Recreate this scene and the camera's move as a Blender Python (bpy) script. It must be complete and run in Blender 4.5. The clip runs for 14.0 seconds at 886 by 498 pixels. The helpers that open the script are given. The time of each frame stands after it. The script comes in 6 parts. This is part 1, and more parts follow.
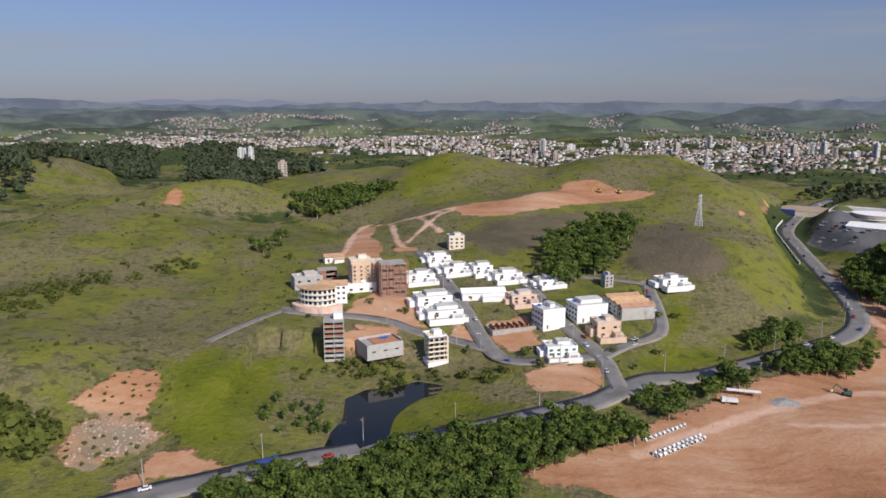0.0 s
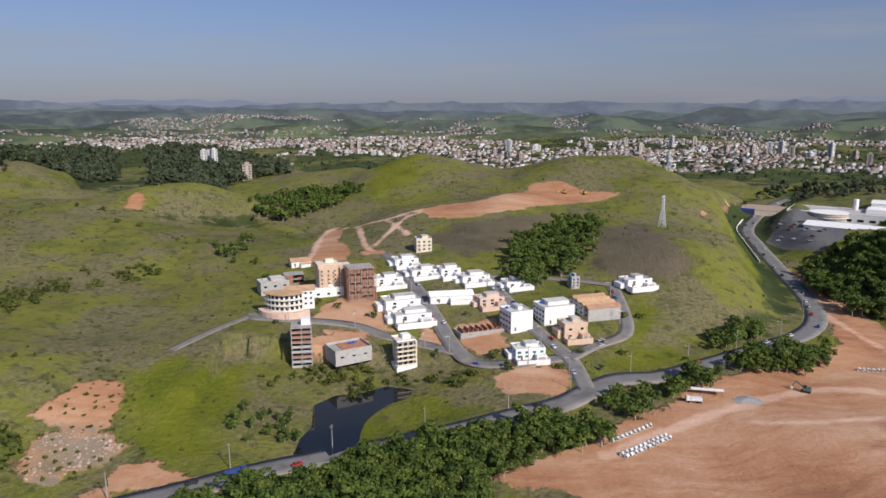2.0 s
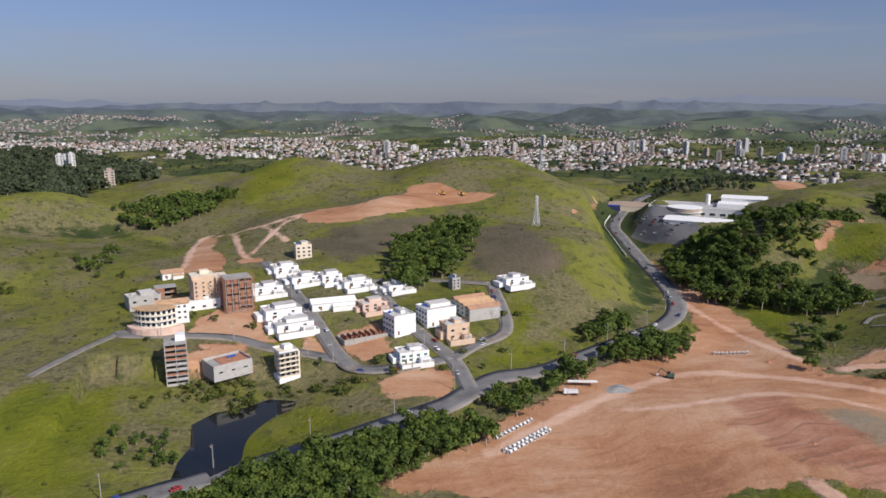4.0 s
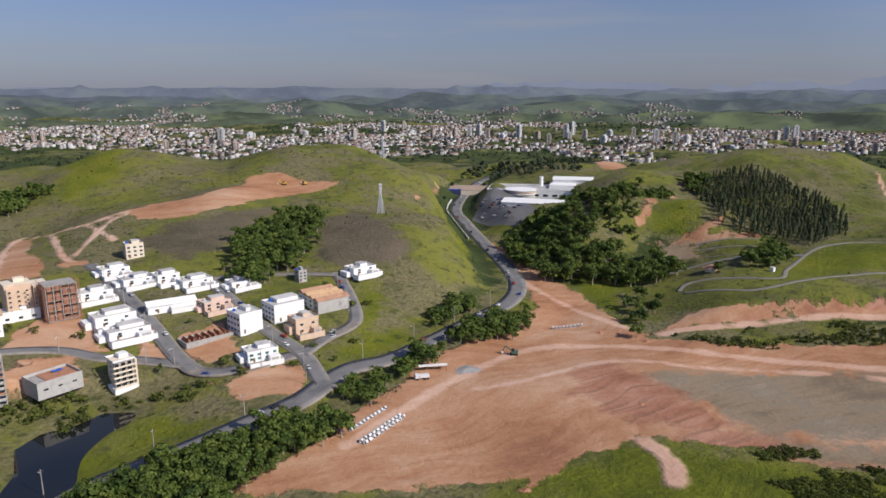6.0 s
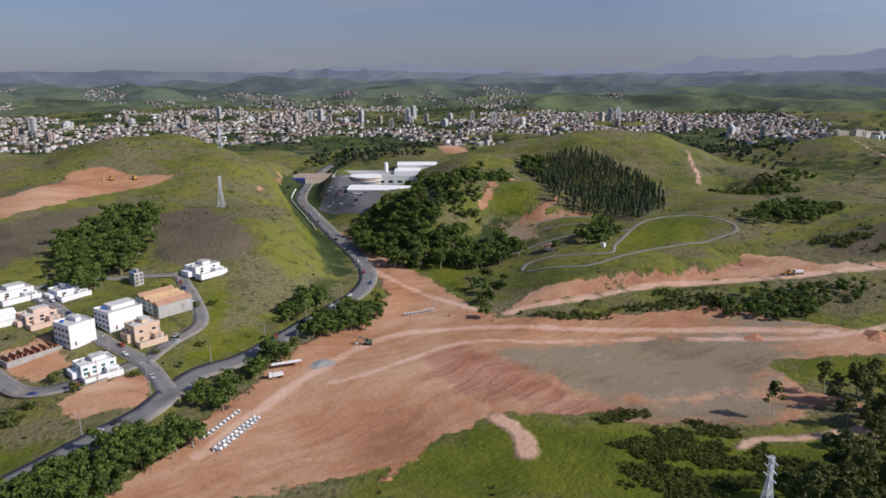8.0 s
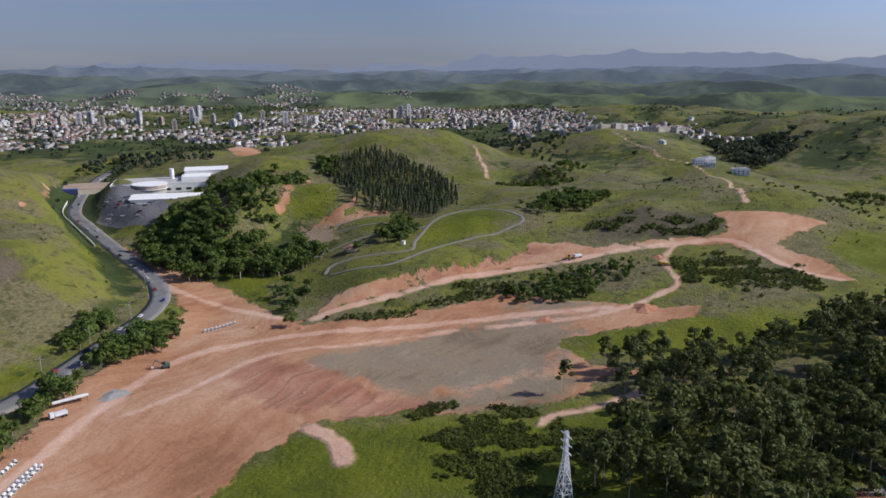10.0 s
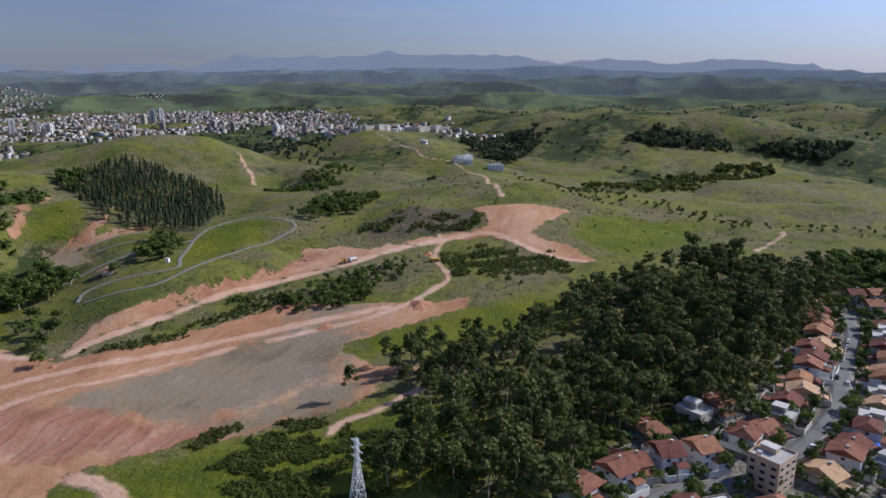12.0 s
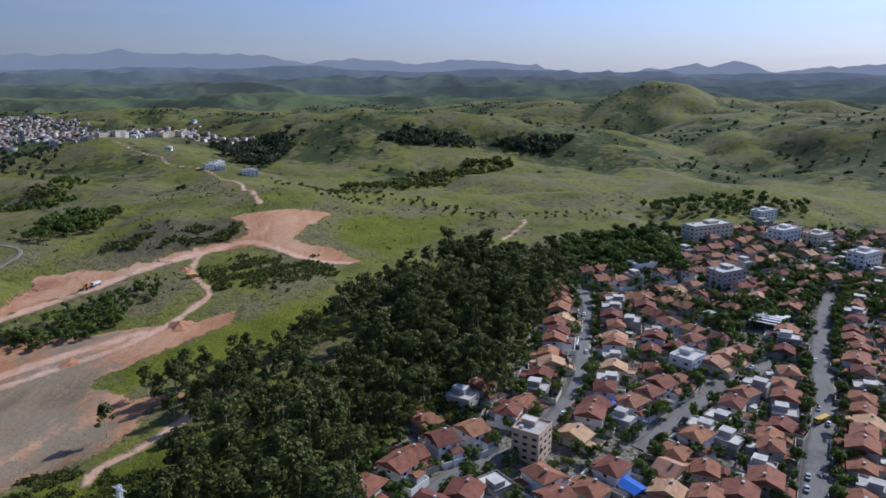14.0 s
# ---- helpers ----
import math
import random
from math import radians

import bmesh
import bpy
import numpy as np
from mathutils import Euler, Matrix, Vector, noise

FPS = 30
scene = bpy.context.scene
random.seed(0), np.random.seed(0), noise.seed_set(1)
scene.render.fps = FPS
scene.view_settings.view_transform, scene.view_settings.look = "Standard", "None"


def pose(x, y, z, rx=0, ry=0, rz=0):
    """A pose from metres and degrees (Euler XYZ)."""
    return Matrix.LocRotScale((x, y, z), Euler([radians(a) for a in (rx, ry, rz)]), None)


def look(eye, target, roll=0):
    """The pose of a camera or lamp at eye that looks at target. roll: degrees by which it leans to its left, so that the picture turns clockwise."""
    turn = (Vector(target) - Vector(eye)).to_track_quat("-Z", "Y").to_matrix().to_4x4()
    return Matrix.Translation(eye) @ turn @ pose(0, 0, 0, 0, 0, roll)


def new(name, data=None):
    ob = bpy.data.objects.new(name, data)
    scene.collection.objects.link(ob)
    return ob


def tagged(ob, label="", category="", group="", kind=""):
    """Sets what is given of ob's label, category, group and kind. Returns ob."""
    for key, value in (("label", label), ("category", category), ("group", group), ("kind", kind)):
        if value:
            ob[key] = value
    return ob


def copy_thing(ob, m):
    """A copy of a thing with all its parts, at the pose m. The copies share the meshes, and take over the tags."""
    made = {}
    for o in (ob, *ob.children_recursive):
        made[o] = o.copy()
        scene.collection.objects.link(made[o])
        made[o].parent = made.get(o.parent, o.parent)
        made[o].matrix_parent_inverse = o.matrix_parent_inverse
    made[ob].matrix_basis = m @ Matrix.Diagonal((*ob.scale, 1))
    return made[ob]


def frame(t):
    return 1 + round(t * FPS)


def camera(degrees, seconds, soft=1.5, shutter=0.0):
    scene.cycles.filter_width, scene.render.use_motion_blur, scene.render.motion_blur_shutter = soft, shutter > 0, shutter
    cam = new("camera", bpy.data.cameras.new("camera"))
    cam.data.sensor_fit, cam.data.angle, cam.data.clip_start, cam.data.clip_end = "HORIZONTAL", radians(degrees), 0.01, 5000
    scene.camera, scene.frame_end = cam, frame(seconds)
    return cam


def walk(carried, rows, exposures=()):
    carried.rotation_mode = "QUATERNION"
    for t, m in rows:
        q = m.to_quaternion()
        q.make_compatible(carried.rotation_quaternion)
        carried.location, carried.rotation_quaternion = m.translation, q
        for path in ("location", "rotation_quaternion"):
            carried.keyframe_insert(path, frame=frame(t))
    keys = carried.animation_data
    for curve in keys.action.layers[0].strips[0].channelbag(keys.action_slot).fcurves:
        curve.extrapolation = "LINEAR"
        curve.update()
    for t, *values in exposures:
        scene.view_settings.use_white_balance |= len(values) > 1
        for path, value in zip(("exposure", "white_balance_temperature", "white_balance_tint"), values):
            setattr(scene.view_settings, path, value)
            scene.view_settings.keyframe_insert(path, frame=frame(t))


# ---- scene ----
cam = camera(64.51, 14.0, soft=1.6)
PATH = [
    (0.0, 0.00, 0.00, 125.00, 78.53, -0.05, 0.00),
    (0.5, -0.05, 0.09, 125.43, 78.54, -0.01, -0.50),
    (1.0, -0.12, 0.17, 125.90, 78.55, -0.03, -1.05),
    (1.5, -0.16, 0.22, 126.43, 78.55, -0.01, -1.77),
    (2.0, -0.20, 0.26, 126.99, 78.52, 0.00, -2.74),
    (4.5, 0.37, -0.09, 130.37, 78.48, -0.04, -15.94),
    (5.0, 0.26, -0.04, 130.97, 78.50, -0.05, -19.36),
    (5.5, 0.13, -0.05, 131.60, 78.50, -0.01, -22.44),
    (6.0, -0.05, -0.16, 132.27, 77.29, 0.01, -25.39),
    (6.5, -0.24, -0.28, 133.02, 75.73, 0.05, -28.37),
    (7.0, -0.47, -0.41, 133.79, 75.72, 0.06, -31.37),
    (9.5, 0.14, 0.12, 138.08, 75.73, 0.05, -50.05),
    (10.0, 0.02, -0.07, 138.97, 75.73, 0.04, -54.59),
    (10.5, -0.11, -0.25, 139.83, 75.73, 0.00, -59.26),
    (11.0, -0.20, -0.29, 140.62, 75.74, -0.04, -63.93),
    (11.5, -0.21, -0.19, 141.40, 75.76, -0.04, -68.67),
    (12.0, -0.12, -0.04, 142.17, 75.78, -0.06, -73.37),
    (12.5, -0.02, 0.05, 142.96, 75.77, -0.05, -77.76),
    (13.0, 0.16, 0.13, 143.78, 75.76, 0.00, -82.67),
    (13.5, 0.35, 0.13, 144.55, 75.76, -0.11, -87.93),
    (14.0, 0.51, 0.06, 145.29, 75.75, -0.08, -93.06),
]
walk(cam, [(t, pose(x, y, z, rx, ry, rz)) for t, x, y, z, rx, ry, rz in PATH],
     [(0.0, 0.16, 6750, 11), (6.5, 0.14, 6650, 11), (9.5, 0.08, 6350, 11), (11.0, 0.08, 6200, 11), (14.0, 0.1, 5850, 10)])

# ---- light ----
SUN_AZ, SUN_EL = 144.0, 36.5  # clockwise from +y; above the horizon
world = bpy.data.worlds.new("sky")
scene.world = world
world.use_nodes = True
wn, wl = world.node_tree.nodes, world.node_tree.links
wn.clear()
w_out = wn.new("ShaderNodeOutputWorld")
w_bg = wn.new("ShaderNodeBackground")
w_sky = wn.new("ShaderNodeTexSky")
w_sky.sky_type = "NISHITA"
w_sky.sun_disc = False
w_sky.sun_elevation = radians(SUN_EL)
w_sky.sun_rotation = radians(SUN_AZ)
w_sky.altitude = 400
w_sky.air_density, w_sky.dust_density, w_sky.ozone_density = 1.0, 0.9, 3.0
w_bg.inputs["Strength"].default_value = 0.075
w_tc = wn.new("ShaderNodeTexCoord")
w_sep = wn.new("ShaderNodeSeparateXYZ")
wl.new(w_tc.outputs["Generated"], w_sep.inputs[0])
w_low = wn.new("ShaderNodeMapRange")  # thin smog towards the horizon
w_low.interpolation_type = "SMOOTHSTEP"
for k_, v_ in (("From Min", -0.02), ("From Max", 0.2), ("To Min", 0.58), ("To Max", 0.0)):
    w_low.inputs[k_].default_value = v_
wl.new(w_sep.outputs[2], w_low.inputs[0])
w_map = wn.new("ShaderNodeMapping")  # faint streaks of high cloud
w_map.inputs["Scale"].default_value = (1.2, 1.2, 14.0)
wl.new(w_tc.outputs["Generated"], w_map.inputs[0])
w_cl = wn.new("ShaderNodeTexNoise")
w_cl.inputs["Scale"].default_value, w_cl.inputs["Detail"].default_value = 2.2, 6.0
wl.new(w_map.outputs[0], w_cl.inputs["Vector"])
w_veil = wn.new("ShaderNodeMapRange")
for k_, v_ in (("From Min", 0.48), ("From Max", 0.75), ("To Min", 0.0), ("To Max", 0.4)):
    w_veil.inputs[k_].default_value = v_
wl.new(w_cl.outputs["Fac"], w_veil.inputs[0])
w_tint = wn.new("ShaderNodeMix")
w_tint.data_type, w_tint.blend_type = "RGBA", "MULTIPLY"
w_tint.inputs[0].default_value = 1.0
w_tint.inputs[7].default_value = (0.72, 0.76, 1.02, 1)
wl.new(w_sky.outputs[0], w_tint.inputs[6])
w_m1 = wn.new("ShaderNodeMix")
w_m1.data_type = "RGBA"
w_m1.inputs[7].default_value = (2.75, 3.05, 4.05, 1)
wl.new(w_low.outputs[0], w_m1.inputs[0])
wl.new(w_tint.outputs[2], w_m1.inputs[6])
w_m2 = wn.new("ShaderNodeMix")
w_m2.data_type = "RGBA"
w_m2.inputs[7].default_value = (4.1, 4.15, 4.5, 1)
wl.new(w_veil.outputs[0], w_m2.inputs[0])
wl.new(w_m1.outputs[2], w_m2.inputs[6])
w_dot = wn.new("ShaderNodeVectorMath")  # the hazy brightening of the sky towards the sun
w_dot.operation = "DOT_PRODUCT"
a_, e_ = radians(SUN_AZ), radians(SUN_EL)
w_dot.inputs[1].default_value = (math.sin(a_) * math.cos(e_), math.cos(a_) * math.cos(e_), math.sin(e_))
wl.new(w_tc.outputs["Generated"], w_dot.inputs[0])
w_aur = wn.new("ShaderNodeMapRange")
for k_, v_ in (("From Min", 0.0), ("From Max", 1.0), ("To Min", 1.0), ("To Max", 1.95)):
    w_aur.inputs[k_].default_value = v_
wl.new(w_dot.outputs["Value"], w_aur.inputs[0])
w_gain = wn.new("ShaderNodeVectorMath")
w_gain.operation = "SCALE"
wl.new(w_m2.outputs[2], w_gain.inputs[0])
wl.new(w_aur.outputs[0], w_gain.inputs["Scale"])
wl.new(w_gain.outputs[0], w_bg.inputs[0])
wl.new(w_bg.outputs[0], w_out.inputs[0])
sun = new("sun", bpy.data.lights.new("sun", "SUN"))
sun.data.energy, sun.data.angle, sun.data.color = 4.0, radians(0.5), (1.0, 0.95, 0.87)
sun.matrix_world = look((0, 0, 900), Vector((0, 0, 900)) - Vector((math.sin(a_) * math.cos(e_), math.cos(a_) * math.cos(e_), math.sin(e_))))

# ---- land ----
# hills: east, north, spread, height
BROAD = [
    (1115, -675, 500, 15.0), (-770, -920, 500, 7.0), (1455, 1220, 500, 10.9), (-1220, 1455, 500, 10.0),
    (25, 830, 320, 43.1), (1445, 135, 320, 23.1), (165, 1895, 320, 8.8), (-1180, 210, 320, 5.3),
    (735, 425, 200, 21.5), (-345, -200, 200, 4.8), (115, 1295, 200, -7.5), (-345, 540, 130, 18.6),
    (530, -240, 130, 5.7), (90, 240, 85, -9.0), (190, 775, 85, 29.9), (630, 125, 85, 25.5),
    (645, 600, 85, 25.9), (85, 995, 85, -24.6), (1065, 430, 85, 19.5), (260, 965, 85, -19.9),
    (645, 895, 85, 15.5), (-340, 940, 85, -14.7),
]
SLOPES = [
    (1100, 60, 85, 9.6), (280, 345, 55, -9.7), (180, 530, 55, 10.7), (490, 265, 55, 12.0),
    (290, 195, 55, -6.6), (310, -35, 55, 5.9), (40, 560, 55, 6.8), (-110, 600, 55, -11.7),
    (425, 905, 55, -12.5), (900, 50, 55, -11.7), (415, 435, 35, 11.7), (-180, 275, 35, 16.0),
    (370, 685, 35, -5.4), (-30, 270, 35, -9.0), (285, 535, 35, -19.7), (215, 45, 35, 6.8),
    (25, 830, 35, 22.2), (380, 490, 35, 23.7), (-90, 310, 35, 6.7), (-235, 660, 35, 15.4),
    (285, 640, 35, 10.7), (-225, 345, 35, 10.8),
]
SPURS = [
    (255, 450, 35, -19.7), (190, 440, 35, 16.8), (-140, 220, 35, -3.7), (-85, 995, 35, -22.6),
    (355, 285, 35, 4.4), (740, 510, 35, 20.0), (515, 615, 35, 18.2), (180, 385, 35, -4.4),
    (440, 330, 35, 6.2), (540, 185, 35, 9.1), (235, 620, 35, 10.3), (245, 740, 35, 9.7),
    (250, 490, 35, 22.1), (330, 455, 35, 38.8), (-300, 635, 35, 12.7), (-290, 455, 35, 8.7),
    (580, 275, 35, 6.0), (435, 410, 35, 22.6), (330, 490, 35, -20.3), (360, 385, 35, -18.1),
    (205, 300, 35, -3.6), (375, 5, 35, 4.3),
]
KNOLLS = [
    (-185, 695, 35, 10.0), (-130, 730, 35, -10.1), (425, 650, 35, -11.9), (335, 670, 35, -26.4),
    (275, 685, 35, 13.7), (445, 100, 35, 3.5), (-5, 320, 35, -3.8), (-90, 210, 35, -4.3),
    (140, 320, 35, -4.3), (85, 615, 35, 5.9), (690, 725, 35, 9.2), (-20, 800, 35, 7.1),
    (415, -100, 35, 3.6), (700, 570, 35, 10.6), (360, 345, 35, 11.5), (-135, 460, 35, -3.8),
    (565, 30, 35, -4.4), (535, 435, 35, -6.2), (665, 385, 35, -7.7), (720, -350, 35, 5.3),
    (295, 470, 35, -22.1), (225, 370, 35, -4.8),
]

# crests of the rounded hills: fall of the flanks, roundness of the top, then east, north, height
CRESTS = [
    (0.4, 60, [(663, 652, 51), (699, 613, 62), (729, 577, 65), (758, 538, 62), (785, 498, 45), (807, 462, 16)]),
    (0.38, 45, [(1016, 538, 15), (1013, 476, 37), (1017, 419, 48), (949, 314, 39), (895, 253, 32), (837, 197, 22), (763, 159, 10)]),
    (0.4, 40, [(1017, 419, 47), (955, 398, 33), (880, 380, 12)]),
    (0.3, 60, [(1017, 419, 46), (1130, 420, 44), (1290, 440, 38)]),
    (0.3, 70, [(1127, 228, 1), (1136, 177, 23), (1145, 100, 31), (1150, 1, 28), (1145, -100, 22), (1140, -146, 4)]),
    (0.3, 70, [(1429, 246, 16), (1441, 161, 40), (1448, 77, 45), (1450, 14, 27)]),
    (0.3, 90, [(1500, -60, 30), (1540, -180, 34), (1500, -300, 26)]),
    (0.34, 110, [(2227, -576, 25), (2200, -672, 87), (2169, -766, 116), (2140, -844, 108), (2102, -935, 69)]),
    (0.32, 100, [(1618, -997, 24), (1560, -1085, 66), (1516, -1145, 80)]),
    (0.3, 60, [(-613, 973, 40), (-577, 995, 52), (-546, 1012, 55), (-495, 1038, 34), (-480, 1045, 8)]),
    (0.36, 50, [(-180, 882, 37), (-117, 892, 48), (-68, 897, 52), (-46, 899, 46)]),
    (0.42, 60, [(-93, 795, 27), (-41, 799, 55), (4, 800, 68), (42, 799, 70), (74, 797, 64), (106, 793, 51)]),
    (0.45, 60, [(112, 752, 54), (147, 746, 70), (181, 738, 76), (219, 728, 73), (261, 714, 61), (297, 700, 42)]),
    (0.34, 45, [(504, 455, 4), (566, 373, 20), (610, 300, 26), (650, 220, 27), (675, 175, 20)]),
]


def vnoise(x, y, seed=0):
    """Smooth value noise on a unit lattice, 0 to 1."""
    xi, yi = np.floor(x), np.floor(y)
    fx, fy = x - xi, y - yi
    fx, fy = fx * fx * (3 - 2 * fx), fy * fy * (3 - 2 * fy)

    def h(a, b):
        v = np.sin(a * 127.1 + b * 311.7 + seed * 74.7) * 43758.5453
        return v - np.floor(v)
    return (h(xi, yi) * (1 - fx) + h(xi + 1, yi) * fx) * (1 - fy) + (h(xi, yi + 1) * (1 - fx) + h(xi + 1, yi + 1) * fx) * fy


def step(a, b, v):
    s = np.clip((v - a) / (b - a), 0, 1)
    return s * s * (3 - 2 * s)


POND = [(-45, 243), (-44, 260), (-41, 270), (-43, 291), (-35, 301), (-22, 304), (-12, 311), (1, 306), (-3, 296), (-11, 290), (-19, 276), (-21, 265), (-22, 255), (-30, 248), (-38, 241)]
# shelf of the main road round the hill: east, north, height
SHELF = [(140.8, 321.1, 1.5), (194.6, 351.1, 1.8), (216.7, 364.3, 2.0), (238.1, 386.4, 2.0), (254.0, 416.3, 2.3), (270.0, 463.5, 2.8), (285.7, 519.1, 3.2), (317.2, 617.8, 4.0), (338.4, 678.8, 4.5), (381.1, 749.9, 5.5), (451.5, 848.4, 6.5), (509.2, 910.2, 7.5)]


def sdist(px, py, outline):
    """Distance inside (+) or outside (-) an outline, in metres."""
    o = np.array(outline, float)
    d = np.full(px.shape, 1e9)
    inside = np.zeros(px.shape, bool)
    for (ax, ay), (bx, by) in zip(o, np.roll(o, -1, 0)):
        ex, ey = bx - ax, by - ay
        t = np.clip(((px - ax) * ex + (py - ay) * ey) / (ex * ex + ey * ey + 1e-9), 0, 1)
        d = np.minimum(d, np.hypot(px - ax - t * ex, py - ay - t * ey))
        if ay != by:
            inside ^= ((ay > py) != (by > py)) & (px < (bx - ax) * (py - ay) / (by - ay) + ax)
    return np.where(inside, d, -d)


def line_dist(px, py, points):
    o = np.array(points, float)
    d = np.full(px.shape, 1e9)
    for (ax, ay), (bx, by) in zip(o, o[1:]):
        ex, ey = bx - ax, by - ay
        t = np.clip(((px - ax) * ex + (py - ay) * ey) / (ex * ex + ey * ey + 1e-9), 0, 1)
        d = np.minimum(d, np.hypot(px - ax - t * ex, py - ay - t * ey))
    return d


def height(x, y):
    """The lie of the land, in metres."""
    x, y = np.asarray(x, float), np.asarray(y, float)
    r = np.hypot(x, y)
    az = np.degrees(np.arctan2(x, y))
    z = np.zeros_like(x)
    for e, n, s, hgt in BROAD + SLOPES + SPURS + KNOLLS:
        z = z + hgt * np.exp(-((x - e) ** 2 + (y - n) ** 2) / (2.0 * s * s))
    z = z * (1 - step(1500, 2300, r)) + 6 * step(1500, 2300, r)
    # rolling country far off; a basin for the town
    basin = step(-40, -24, az) * (1 - step(58, 78, az)) * (1 - step(2400, 3300, r))
    roll = 120 * (vnoise(x / 430, y / 430, 1) - 0.45) + 56 * (vnoise(x / 180, y / 180, 2) - 0.5) + 16 * (vnoise(x / 75, y / 75, 6) - 0.5)
    z = z + roll * step(820, 1350, r) * (1 - 0.86 * basin) * (0.8 + 0.2 * step(1800, 3200, r)) * (1 - 0.8 * step(2300, 2900, r))
    z = z + 10 * step(2300, 4300, r) * (0.75 + 0.5 * vnoise(x / 900, y / 900, 5))
    # gullies and spurs on the slopes, away from the built and levelled ground
    wild = step(330, 520, r) * (1 - 0.75 * np.exp(-((x - 30) ** 2 + (y - 390) ** 2) / (2 * 95.0 ** 2)))
    rib = np.abs(vnoise(x / 95 + 0.3 * vnoise(x / 40, y / 40, 17), y / 95, 14) - 0.5) * 2
    z = z + wild * (9.0 * (rib - 0.4) + 5.0 * (vnoise(x / 48, y / 48, 15) - 0.5)) * step(420, 700, r)
    # rounded hills with clear crests
    for fall, soft_, crest in CRESTS:
        q = np.array(crest, float)
        lo, hi = q.min(0) - 650, q.max(0) + 650
        m = (x > lo[0]) & (x < hi[0]) & (y > lo[1]) & (y < hi[1])
        if not m.any():
            continue
        xs, ys, best, level, share = x[m], y[m], np.full(m.sum(), 1e9), np.zeros(m.sum()), np.zeros(m.sum())
        for a, b in zip(q, q[1:]):
            ex, ey = b[:2] - a[:2]
            t = np.clip(((xs - a[0]) * ex + (ys - a[1]) * ey) / (ex * ex + ey * ey), 0, 1)
            d = np.hypot(xs - a[0] - t * ex, ys - a[1] - t * ey)
            wgt = 1e6 / (d * d + 400.0) ** 3
            level, share = level + wgt * (a[2] + t * (b[2] - a[2])), share + wgt
            best = np.minimum(best, d)
        level = level / share
        spur = 1 + 0.35 * (vnoise(xs / 70, ys / 70, 61) - 0.5)
        up = level - fall * spur * (np.sqrt(best ** 2 + soft_ ** 2) - soft_)
        k = np.clip((up - z[m]) / 14.0, -1, 1)
        z[m] = np.where(k >= 1, up, np.where(k <= -1, z[m], z[m] + 3.5 * (k + 1) ** 2))
    # bank of the road cutting
    ux, uy = 132.1, -57.0
    ln = np.hypot(ux, uy)
    along = ((x - 284.8) * ux + (y - 279.9) * uy) / ln
    off = (-(x - 284.8) * uy + (y - 279.9) * ux) / ln
    z = z + 6.5 * (step(3, 9, off) - step(12, 75, off)) * step(-5, 35, along) * (1 - step(ln - 15, ln + 10, along))
    # small unevenness
    z = z + (vnoise(x / 23, y / 23, 3) - 0.5) * 1.2 * step(120, 400, r) + (vnoise(x / 60, y / 60, 4) - 0.5) * 5.0 * step(330, 650, r)
    # the road's shelf and the pond's hollow
    m = (x > 90) & (x < 620) & (y > 290) & (y < 1000)
    if m.any():
        xs, ys, best, level = x[m], y[m], np.full(m.sum(), 1e9), np.zeros(m.sum())
        for (ax, ay, az_), (bx, by, bz_) in zip(SHELF, SHELF[1:]):
            t = np.clip(((xs - ax) * (bx - ax) + (ys - ay) * (by - ay)) / ((bx - ax) ** 2 + (by - ay) ** 2), 0, 1)
            d = np.hypot(xs - ax - t * (bx - ax), ys - ay - t * (by - ay))
            level = np.where(d < best, az_ + t * (bz_ - az_), level)
            best = np.minimum(best, d)
        k = 1 - step(9, 42, best)
        z[m] = z[m] * (1 - k) + level * k
    m = (x > -90) & (x < 40) & (y > 200) & (y < 330)
    if m.any():
        z[m] = np.minimum(z[m], -2.4 + 0.2 * np.maximum(0.0, 3.0 - sdist(x[m], y[m], POND)))
    return z
